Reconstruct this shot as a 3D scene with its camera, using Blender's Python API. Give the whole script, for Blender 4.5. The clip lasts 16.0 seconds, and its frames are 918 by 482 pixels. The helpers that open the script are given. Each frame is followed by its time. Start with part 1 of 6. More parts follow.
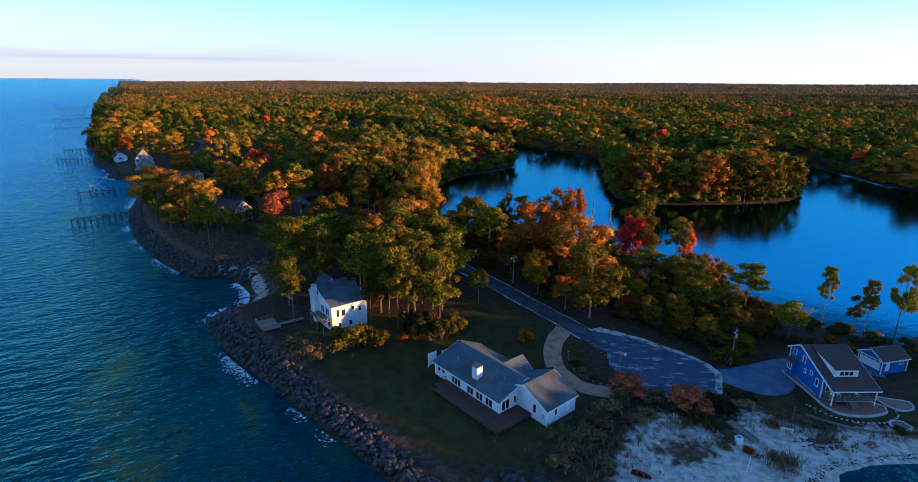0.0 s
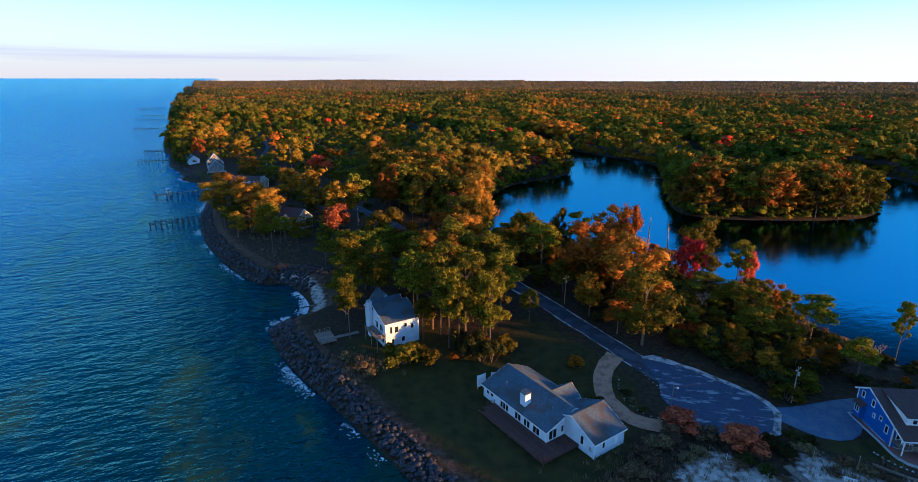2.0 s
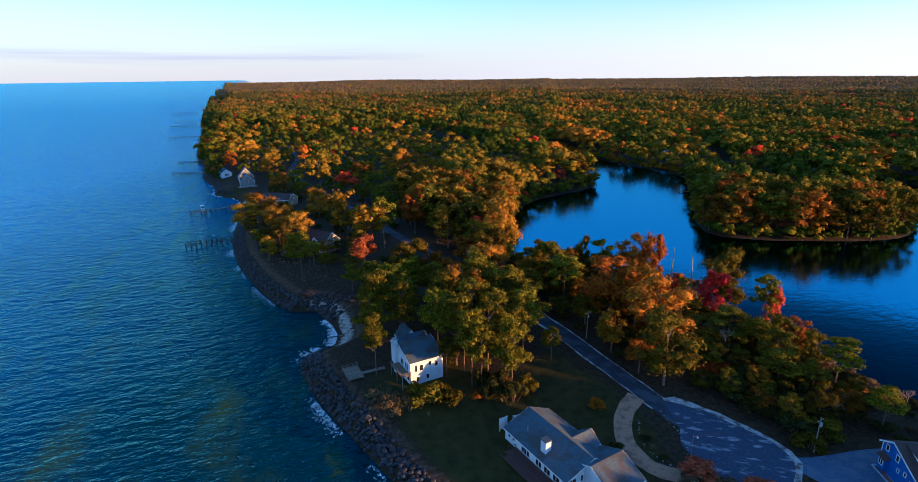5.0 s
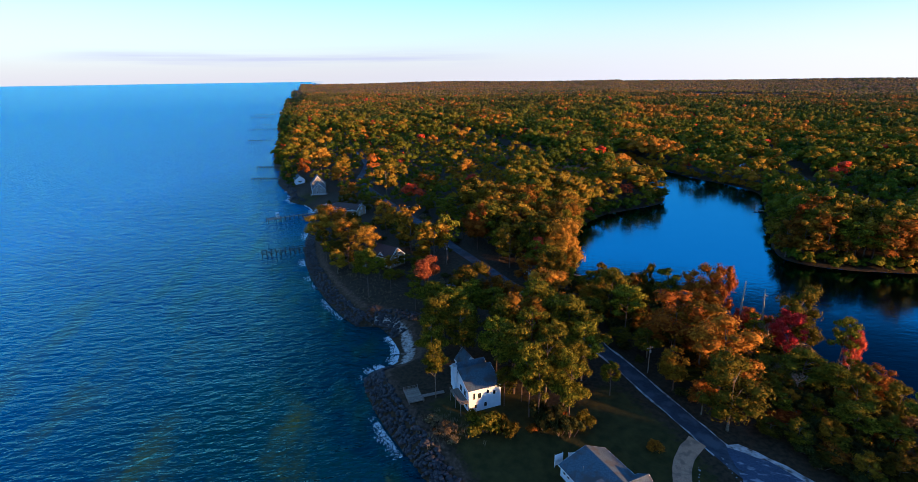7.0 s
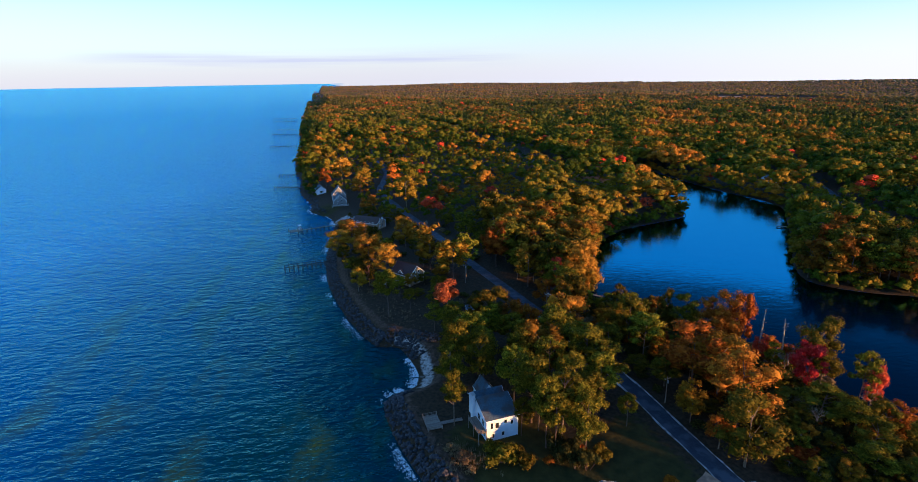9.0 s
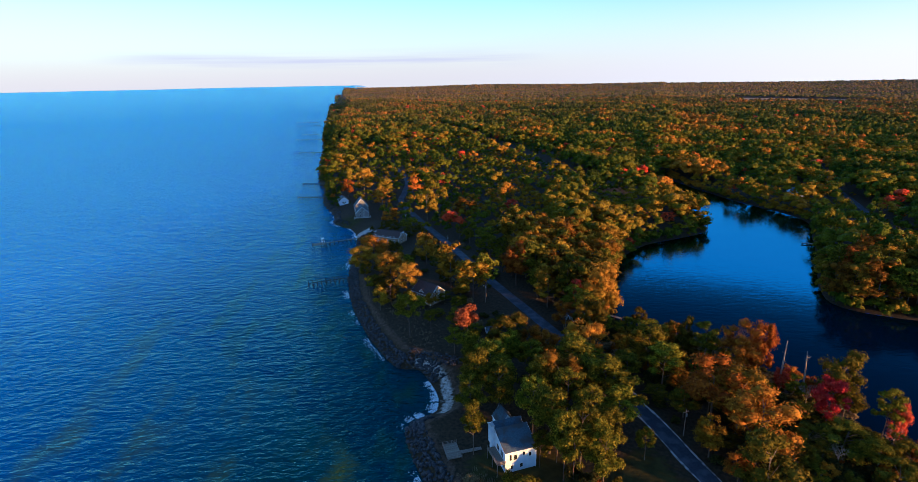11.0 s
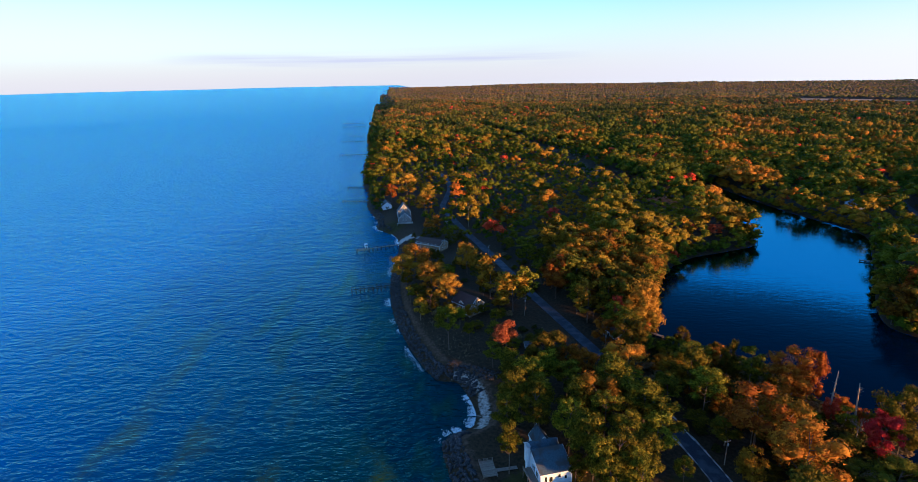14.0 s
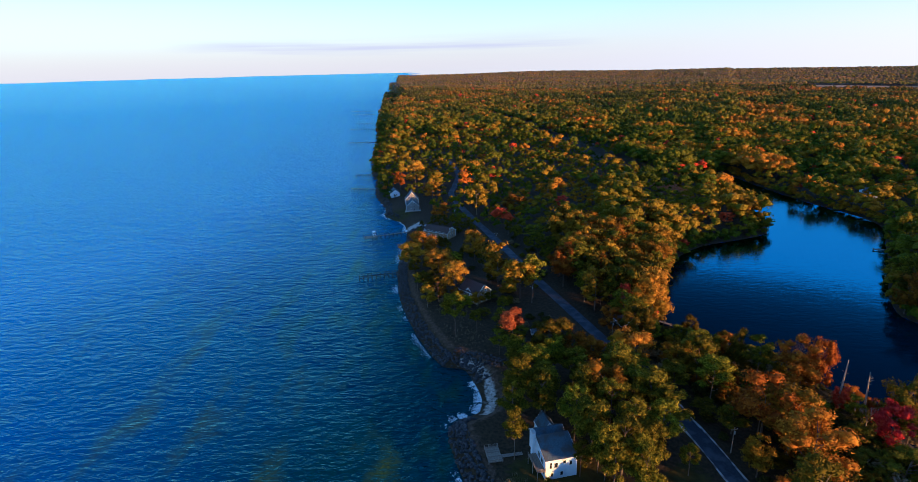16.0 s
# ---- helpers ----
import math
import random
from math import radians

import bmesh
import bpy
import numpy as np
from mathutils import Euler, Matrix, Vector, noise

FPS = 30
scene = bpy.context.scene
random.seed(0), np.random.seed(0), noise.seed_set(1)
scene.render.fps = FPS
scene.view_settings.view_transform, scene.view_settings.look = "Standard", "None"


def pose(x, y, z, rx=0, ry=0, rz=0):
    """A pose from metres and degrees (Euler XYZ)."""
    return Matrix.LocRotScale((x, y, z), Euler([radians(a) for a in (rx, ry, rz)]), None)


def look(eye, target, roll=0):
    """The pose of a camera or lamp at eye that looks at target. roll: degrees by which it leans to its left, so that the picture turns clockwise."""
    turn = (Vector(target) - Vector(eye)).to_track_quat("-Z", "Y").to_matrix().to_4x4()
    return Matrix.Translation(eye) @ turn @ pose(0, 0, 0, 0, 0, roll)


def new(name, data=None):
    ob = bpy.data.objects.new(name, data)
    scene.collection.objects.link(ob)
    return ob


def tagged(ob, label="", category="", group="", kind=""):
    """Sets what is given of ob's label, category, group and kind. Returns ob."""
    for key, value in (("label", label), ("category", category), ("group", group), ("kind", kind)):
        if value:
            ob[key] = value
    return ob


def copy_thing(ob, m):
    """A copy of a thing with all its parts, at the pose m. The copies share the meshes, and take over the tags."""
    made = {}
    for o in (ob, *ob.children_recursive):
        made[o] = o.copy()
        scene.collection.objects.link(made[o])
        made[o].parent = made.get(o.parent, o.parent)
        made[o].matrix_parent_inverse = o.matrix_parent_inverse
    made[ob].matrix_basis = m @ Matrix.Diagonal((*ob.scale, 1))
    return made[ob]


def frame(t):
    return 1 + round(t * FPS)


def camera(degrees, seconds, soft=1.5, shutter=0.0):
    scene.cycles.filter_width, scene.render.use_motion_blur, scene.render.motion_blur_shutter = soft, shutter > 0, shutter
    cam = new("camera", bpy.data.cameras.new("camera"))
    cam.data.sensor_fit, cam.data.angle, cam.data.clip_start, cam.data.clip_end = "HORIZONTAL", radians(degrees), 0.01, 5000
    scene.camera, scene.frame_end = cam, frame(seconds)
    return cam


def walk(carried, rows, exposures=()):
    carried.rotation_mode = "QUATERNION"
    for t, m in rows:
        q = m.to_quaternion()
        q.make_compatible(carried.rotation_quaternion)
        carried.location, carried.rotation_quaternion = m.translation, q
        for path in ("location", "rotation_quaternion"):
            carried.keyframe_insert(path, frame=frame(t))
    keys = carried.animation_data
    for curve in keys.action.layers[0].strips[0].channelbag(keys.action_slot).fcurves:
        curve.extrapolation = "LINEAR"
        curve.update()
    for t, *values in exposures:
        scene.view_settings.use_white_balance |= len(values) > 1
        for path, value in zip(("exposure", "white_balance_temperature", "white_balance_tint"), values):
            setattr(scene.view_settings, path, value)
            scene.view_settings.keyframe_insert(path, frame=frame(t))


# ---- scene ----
cam = camera(81.56, 16.0, 0.65)
# t, x, y, z, yaw, pitch, roll
ROWS = [
    (0.0, -0.39, 0.56, 66.50, 0.33, -16.76, 0.22),
    (0.5, -0.40, 0.58, 67.99, 2.68, -16.75, 0.18),
    (1.0, -0.42, 0.52, 69.53, 4.62, -16.76, 0.15),
    (1.5, -0.34, 0.52, 71.29, 5.66, -16.87, 0.13),
    (2.0, -0.28, 0.53, 73.05, 6.29, -16.99, 0.02),
    (2.5, -0.19, 0.55, 74.72, 6.79, -17.05, -0.07),
    (3.0, -0.04, 0.59, 76.61, 7.16, -17.08, -0.22),
    (3.5, 0.25, 0.60, 78.66, 7.51, -17.10, -0.41),
    (4.0, 0.32, 0.64, 81.03, 7.76, -17.20, -0.53),
    (4.5, 0.34, 0.64, 83.28, 8.09, -17.22, -0.63),
    (7.0, 0.17, 0.06, 94.87, 16.05, -17.10, -0.77),
    (7.5, 0.07, -0.02, 97.06, 16.88, -17.06, -0.73),
    (8.0, 0.03, -0.06, 99.35, 17.43, -16.99, -0.74),
    (8.5, -0.09, -0.12, 101.80, 17.82, -16.99, -0.79),
    (11.0, -0.16, -0.45, 115.11, 20.32, -16.97, -1.07),
    (11.5, -0.09, -0.48, 117.60, 21.70, -16.93, -1.04),
    (12.0, 0.07, -0.52, 119.73, 22.79, -16.94, -0.98),
    (12.5, 0.08, -0.52, 121.21, 23.61, -16.94, -1.06),
    (13.0, 0.09, -0.59, 122.31, 24.20, -17.03, -1.09),
    (13.5, 0.13, -0.79, 122.64, 24.60, -17.06, -1.14),
    (14.0, 0.19, -0.84, 122.50, 24.91, -17.02, -1.22),
    (14.5, 0.25, -0.62, 122.28, 25.20, -17.05, -1.27),
    (15.0, 0.39, -0.35, 121.90, 25.45, -17.02, -1.33),
    (15.5, 0.57, -0.10, 121.70, 25.69, -17.00, -1.36),
    (15.8, 0.70, -0.08, 121.66, 25.85, -17.00, -1.38),
    (16.0, 0.90, -0.07, 121.63, 25.97, -18.22, -1.39),
]
walk(cam, [(t, pose(x, y, z, 90 + p, 0, yaw) @ pose(0, 0, 0, 0, 0, r)) for t, x, y, z, yaw, p, r in ROWS],
     [(0.0, 1.6, 4900, 16), (16.0, 1.6, 4900, 16)])

# ---- world and sun ----
SUN_AZ, SUN_EL = radians(104), radians(5.0)
SUN_DIR = Vector((math.sin(SUN_AZ) * math.cos(SUN_EL), math.cos(SUN_AZ) * math.cos(SUN_EL), math.sin(SUN_EL)))
world = bpy.data.worlds.new("sky")
scene.world = world
world.use_nodes = True
wt = world.node_tree
wt.nodes.clear()
w_out = wt.nodes.new("ShaderNodeOutputWorld")
w_bg = wt.nodes.new("ShaderNodeBackground")
w_sky = wt.nodes.new("ShaderNodeTexSky")
w_sky.sky_type = "NISHITA"
w_sky.sun_disc = False
w_sky.sun_elevation = SUN_EL
w_sky.sun_rotation = SUN_AZ
w_sky.air_density, w_sky.dust_density, w_sky.ozone_density = 1.0, 0.0, 2.5
w_bg.inputs["Strength"].default_value = 0.147
# thin streaks of cloud low over the horizon
w_co = wt.nodes.new("ShaderNodeTexCoord")
w_map = wt.nodes.new("ShaderNodeMapping")
w_map.inputs["Scale"].default_value = (1.6, 1.6, 60.0)
w_noise = wt.nodes.new("ShaderNodeTexNoise")
w_noise.inputs["Scale"].default_value = 1.3
w_noise.inputs["Detail"].default_value = 6.0
w_sep = wt.nodes.new("ShaderNodeSeparateXYZ")
w_band = wt.nodes.new("ShaderNodeValToRGB")
e = w_band.color_ramp.elements
e[0].position, e[0].color = 0.018, (0, 0, 0, 1)
e[1].position, e[1].color = 0.029, (1, 1, 1, 1)
e2 = e.new(0.038)
e2.color = (1, 1, 1, 1)
e3 = e.new(0.052)
e3.color = (0, 0, 0, 1)
w_thr = wt.nodes.new("ShaderNodeValToRGB")
w_thr.color_ramp.elements[0].position = 0.40
w_thr.color_ramp.elements[1].position = 0.60
w_mul = wt.nodes.new("ShaderNodeMath")
w_mul.operation = "MULTIPLY"
w_mul2 = wt.nodes.new("ShaderNodeMath")
w_mul2.operation = "MULTIPLY"
w_mul2.inputs[1].default_value = 0.6
w_mix = wt.nodes.new("ShaderNodeMix")
w_mix.data_type = "RGBA"
w_mix.inputs["B"].default_value = (1.5, 1.33, 1.45, 1)
L = wt.links.new
L(w_co.outputs["Generated"], w_map.inputs["Vector"])
L(w_map.outputs["Vector"], w_noise.inputs["Vector"])
L(w_co.outputs["Generated"], w_sep.inputs["Vector"])
L(w_sep.outputs["Z"], w_band.inputs["Fac"])
L(w_noise.outputs["Fac"], w_thr.inputs["Fac"])
L(w_band.outputs["Color"], w_mul.inputs[0])
# the streaks lie over the bay and the shore to the north-west
w_dot = wt.nodes.new("ShaderNodeVectorMath")
w_dot.operation = "DOT_PRODUCT"
w_dot.inputs[1].default_value = (-0.53, 0.848, 0.0)
w_arc = wt.nodes.new("ShaderNodeMapRange")
w_arc.interpolation_type = "SMOOTHSTEP"
w_arc.inputs["From Min"].default_value, w_arc.inputs["From Max"].default_value = 0.925, 0.975
w_mul3 = wt.nodes.new("ShaderNodeMath")
w_mul3.operation = "MULTIPLY"
L(w_co.outputs["Generated"], w_dot.inputs[0])
L(w_dot.outputs["Value"], w_arc.inputs["Value"])
L(w_thr.outputs["Color"], w_mul3.inputs[0])
L(w_arc.outputs["Result"], w_mul3.inputs[1])
L(w_mul3.outputs["Value"], w_mul.inputs[1])
L(w_mul.outputs["Value"], w_mul2.inputs[0])
L(w_mul2.outputs["Value"], w_mix.inputs["Factor"])
w_haze = wt.nodes.new("ShaderNodeMix")
w_haze.data_type = "RGBA"
w_side = wt.nodes.new("ShaderNodeVectorMath")
w_side.operation = "DOT_PRODUCT"
w_side.inputs[1].default_value = (math.sin(SUN_AZ), math.cos(SUN_AZ), 0.0)
w_warm = wt.nodes.new("ShaderNodeMapRange")
w_warm.interpolation_type = "SMOOTHSTEP"
w_warm.inputs["From Min"].default_value, w_warm.inputs["From Max"].default_value = -0.75, 0.35
w_low = wt.nodes.new("ShaderNodeMix")
w_low.data_type = "RGBA"
w_low.inputs["A"].default_value, w_low.inputs["B"].default_value = (1.90, 1.66, 1.40, 1), (2.55, 2.22, 1.86, 1)
L(w_co.outputs["Generated"], w_side.inputs[0])
L(w_side.outputs["Value"], w_warm.inputs["Value"])
L(w_warm.outputs["Result"], w_low.inputs["Factor"])
L(w_low.outputs["Result"], w_haze.inputs["B"])
w_hf = wt.nodes.new("ShaderNodeMapRange")
w_hf.interpolation_type = "SMOOTHSTEP"
for key, value in (("From Min", -0.01), ("From Max", 0.17), ("To Min", 0.92), ("To Max", 0.0)):
    w_hf.inputs[key].default_value = value
L(w_sep.outputs["Z"], w_hf.inputs["Value"])
L(w_hf.outputs["Result"], w_haze.inputs["Factor"])
L(w_sky.outputs["Color"], w_haze.inputs["A"])
L(w_haze.outputs["Result"], w_mix.inputs["A"])
L(w_mix.outputs["Result"], w_bg.inputs["Color"])
L(w_bg.outputs["Background"], w_out.inputs["Surface"])

sun = new("sun", bpy.data.lights.new("sun", "SUN"))
sun.data.energy, sun.data.angle, sun.data.color = 5.0, radians(0.6), (1.0, 0.445, 0.10)
sun.matrix_world = look(SUN_DIR * 300, (0, 0, 0))


# ---- materials ----
def material(name, c1, c2, rough=0.8, scale=1.0, bump=0.0, bump_scale=None, metallic=0.0, vary=0.0, island=0.0, spec=0.4, detail=5.0, c3=None, blotch=0.1, streak=None):
    """Two colours mixed by fine noise, a broad stain of a third, relief, and a random shift from object to object or from piece to piece."""
    m = bpy.data.materials.new(name)
    m.use_nodes = True
    nt = m.node_tree
    b = nt.nodes["Principled BSDF"]
    b.inputs["Roughness"].default_value = rough
    b.inputs["Metallic"].default_value = metallic
    b.inputs["Specular IOR Level"].default_value = spec
    geo = nt.nodes.new("ShaderNodeNewGeometry")
    n = nt.nodes.new("ShaderNodeTexNoise")
    n.inputs["Scale"].default_value, n.inputs["Detail"].default_value = scale, detail
    nt.links.new(geo.outputs["Position"], n.inputs["Vector"])
    ramp = nt.nodes.new("ShaderNodeValToRGB")
    ramp.color_ramp.elements[0].position, ramp.color_ramp.elements[1].position = 0.32, 0.68
    ramp.color_ramp.elements[0].color, ramp.color_ramp.elements[1].color = (*c1, 1), (*c2, 1)
    nt.links.new(n.outputs["Fac"], ramp.inputs["Fac"])
    col = ramp.outputs["Color"]
    if c3:
        n2 = nt.nodes.new("ShaderNodeTexNoise")
        n2.inputs["Scale"].default_value, n2.inputs["Detail"].default_value = scale * blotch, 3.0
        if streak:
            mp = nt.nodes.new("ShaderNodeMapping")
            mp.inputs["Rotation"].default_value, mp.inputs["Scale"].default_value = (0, 0, radians(streak)), (0.45, 1.3, 1.0)
            nt.links.new(geo.outputs["Position"], mp.inputs["Vector"])
            nt.links.new(mp.outputs["Vector"], n2.inputs["Vector"])
            n2.inputs["Detail"].default_value = 8.0
        else:
            nt.links.new(geo.outputs["Position"], n2.inputs["Vector"])
        r2 = nt.nodes.new("ShaderNodeValToRGB")
        r2.color_ramp.elements[0].position, r2.color_ramp.elements[1].position = (0.56 if streak else 0.48), (0.66 if streak else 0.62)
        nt.links.new(n2.outputs["Fac"], r2.inputs["Fac"])
        mx = nt.nodes.new("ShaderNodeMix")
        mx.data_type = "RGBA"
        nt.links.new(r2.outputs["Color"], mx.inputs["Factor"])
        nt.links.new(col, mx.inputs["A"])
        mx.inputs["B"].default_value = (*c3, 1)
        col = mx.outputs["Result"]
    for amount, source in ((vary, "object"), (island, "island")):
        if not amount:
            continue
        if source == "object":
            info = nt.nodes.new("ShaderNodeObjectInfo")
            rnd = info.outputs["Random"]
        else:
            rnd = geo.outputs["Random Per Island"]
        hs = nt.nodes.new("ShaderNodeHueSaturation")
        for inp, lo, hi in (("Value", 1 - amount, 1 + amount), ("Hue", 0.5 - amount * 0.07, 0.5 + amount * 0.07)):
            mr = nt.nodes.new("ShaderNodeMapRange")
            mr.inputs["To Min"].default_value, mr.inputs["To Max"].default_value = lo, hi
            nt.links.new(rnd, mr.inputs["Value"])
            nt.links.new(mr.outputs["Result"], hs.inputs[inp])
        nt.links.new(col, hs.inputs["Color"])
        col = hs.outputs["Color"]
    nt.links.new(col, b.inputs["Base Color"])
    if bump:
        bp = nt.nodes.new("ShaderNodeBump")
        bp.inputs["Strength"].default_value, bp.inputs["Distance"].default_value = 1.0, bump
        if bump_scale:
            n3 = nt.nodes.new("ShaderNodeTexNoise")
            n3.inputs["Scale"].default_value, n3.inputs["Detail"].default_value = bump_scale, 4.0
            nt.links.new(geo.outputs["Position"], n3.inputs["Vector"])
            nt.links.new(n3.outputs["Fac"], bp.inputs["Height"])
        else:
            nt.links.new(n.outputs["Fac"], bp.inputs["Height"])
        nt.links.new(bp.outputs["Normal"], b.inputs["Normal"])
    return m


def foliage(name, c1, c2, c3, vary=0.3):
    """Leaves: three tints from clump to clump, shifted from tree to tree, with some light let through."""
    m = bpy.data.materials.new(name)
    m.use_nodes = True
    nt = m.node_tree
    b = nt.nodes["Principled BSDF"]
    out = nt.nodes["Material Output"]
    b.inputs["Roughness"].default_value, b.inputs["Specular IOR Level"].default_value = 0.8, 0.05
    geo = nt.nodes.new("ShaderNodeNewGeometry")
    ramp = nt.nodes.new("ShaderNodeValToRGB")
    el = ramp.color_ramp.elements
    el[0].position, el[0].color = 0.0, (*c1, 1)
    el[1].position, el[1].color = 1.0, (*c3, 1)
    mid = el.new(0.55)
    mid.color = (*c2, 1)
    nt.links.new(geo.outputs["Random Per Island"], ramp.inputs["Fac"])
    info = nt.nodes.new("ShaderNodeObjectInfo")
    hs = nt.nodes.new("ShaderNodeHueSaturation")
    for inp, lo, hi in (("Value", 1 - vary, 1 + vary), ("Hue", 0.5 - 0.05 * vary, 0.5 + 0.09 * vary)):
        mr = nt.nodes.new("ShaderNodeMapRange")
        mr.inputs["To Min"].default_value, mr.inputs["To Max"].default_value = lo, hi
        nt.links.new(info.outputs["Random"], mr.inputs["Value"])
        nt.links.new(mr.outputs["Result"], hs.inputs[inp])
    nt.links.new(ramp.outputs["Color"], hs.inputs["Color"])
    nt.links.new(hs.outputs["Color"], b.inputs["Base Color"])
    leafy = nt.nodes.new("ShaderNodeTexNoise")
    leafy.inputs["Scale"].default_value, leafy.inputs["Detail"].default_value = 1.6, 3.0
    nt.links.new(geo.outputs["Position"], leafy.inputs["Vector"])
    bp = nt.nodes.new("ShaderNodeBump")
    bp.inputs["Distance"].default_value = 0.5
    nt.links.new(leafy.outputs["Fac"], bp.inputs["Height"])
    nt.links.new(bp.outputs["Normal"], b.inputs["Normal"])
    tr = nt.nodes.new("ShaderNodeBsdfTranslucent")
    nt.links.new(hs.outputs["Color"], tr.inputs["Color"])
    mix = nt.nodes.new("ShaderNodeMixShader")
    mix.inputs["Fac"].default_value = 0.22
    nt.links.new(b.outputs["BSDF"], mix.inputs[1])
    nt.links.new(tr.outputs["BSDF"], mix.inputs[2])
    nt.links.new(mix.outputs["Shader"], out.inputs["Surface"])
    return m


def far_foliage():
    """Distant crowns: one tint a tree, from pine green through olive and gold to red, greyed for bare twigs and painted
    haze, with leafy relief.
    """
    m = bpy.data.materials.new("distant_leaves")
    m.use_nodes = True
    nt = m.node_tree
    b = nt.nodes["Principled BSDF"]
    b.inputs["Roughness"].default_value, b.inputs["Specular IOR Level"].default_value = 0.8, 0.05
    at = nt.nodes.new("ShaderNodeAttribute")
    at.attribute_name = "tint"
    geo = nt.nodes.new("ShaderNodeNewGeometry")
    ramp = nt.nodes.new("ShaderNodeValToRGB")
    stops = [(0.0, (0.022, 0.036, 0.002)), (0.30, (0.055, 0.074, 0.003)), (0.52, (0.105, 0.098, 0.003)), (0.70, (0.20, 0.115, 0.004)), (0.84, (0.29, 0.115, 0.005)), (0.94, (0.36, 0.09, 0.006)), (1.0, (0.40, 0.045, 0.012))]
    el = ramp.color_ramp.elements
    el[0].color, el[1].color = (*stops[0][1], 1), (*stops[-1][1], 1)
    for p, c in stops[1:-1]:
        el.new(p).color = (*c, 1)
    nt.links.new(at.outputs["Fac"], ramp.inputs["Fac"])
    # grey-brown for bare twigs that also paints distance haze into the colour
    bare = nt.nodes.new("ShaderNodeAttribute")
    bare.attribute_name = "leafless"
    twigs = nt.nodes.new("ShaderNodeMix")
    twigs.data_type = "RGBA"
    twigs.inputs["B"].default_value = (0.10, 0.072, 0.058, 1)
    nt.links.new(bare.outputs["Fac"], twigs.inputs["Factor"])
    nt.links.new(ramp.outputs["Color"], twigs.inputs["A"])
    n = nt.nodes.new("ShaderNodeTexNoise")
    n.inputs["Scale"].default_value, n.inputs["Detail"].default_value = 0.8, 4.0
    nt.links.new(geo.outputs["Position"], n.inputs["Vector"])
    hs = nt.nodes.new("ShaderNodeHueSaturation")
    mr = nt.nodes.new("ShaderNodeMapRange")
    for key, value in (("From Min", 0.3), ("From Max", 0.7), ("To Min", 0.5), ("To Max", 1.5)):
        mr.inputs[key].default_value = value
    nt.links.new(n.outputs["Fac"], mr.inputs["Value"])
    nt.links.new(mr.outputs["Result"], hs.inputs["Value"])
    nt.links.new(twigs.outputs["Result"], hs.inputs["Color"])
    nt.links.new(hs.outputs["Color"], b.inputs["Base Color"])
    bp = nt.nodes.new("ShaderNodeBump")
    bp.inputs["Distance"].default_value = 2.2
    nt.links.new(n.outputs["Fac"], bp.inputs["Height"])
    nt.links.new(bp.outputs["Normal"], b.inputs["Normal"])
    return m


FAR = far_foliage()
PINE = foliage("pine_needles", (0.036, 0.042, 0.003), (0.126, 0.116, 0.006), (0.265, 0.198, 0.010))
RUST_RED = foliage("dull_red_leaves", (0.20, 0.040, 0.024), (0.38, 0.078, 0.042), (0.48, 0.14, 0.07), 0.15)
GOLD = foliage("gold_leaves", (0.080, 0.044, 0.004), (0.20, 0.096, 0.006), (0.30, 0.150, 0.009))
ORANGE = foliage("orange_leaves", (0.13, 0.035, 0.005), (0.29, 0.088, 0.008), (0.38, 0.14, 0.010))
# brighter copy of the gold leaves: low sun on shore oaks painted in
SUNLIT_GOLD = foliage("sunlit_gold_leaves", (0.15, 0.070, 0.006), (0.33, 0.155, 0.010), (0.44, 0.225, 0.014), 0.15)
CORAL = foliage("coral_red_leaves", (0.17, 0.040, 0.014), (0.31, 0.080, 0.026), (0.40, 0.13, 0.038), 0.12)
RED = foliage("red_leaves", (0.28, 0.028, 0.018), (0.52, 0.048, 0.030), (0.60, 0.10, 0.045), 0.15)
OLIVE = foliage("olive_leaves", (0.034, 0.036, 0.003), (0.095, 0.078, 0.005), (0.17, 0.115, 0.008))
BRUSH = foliage("brush_twigs", (0.08, 0.057, 0.03), (0.155, 0.108, 0.055), (0.24, 0.17, 0.085))
BARK = material("bark", (0.07, 0.05, 0.035), (0.16, 0.11, 0.075), 0.9, 3.0, 0.03, vary=0.25)
PALE_BARK = material("weathered_snag_wood", (0.26, 0.20, 0.15), (0.44, 0.34, 0.25), 0.85, 3.0, 0.02)


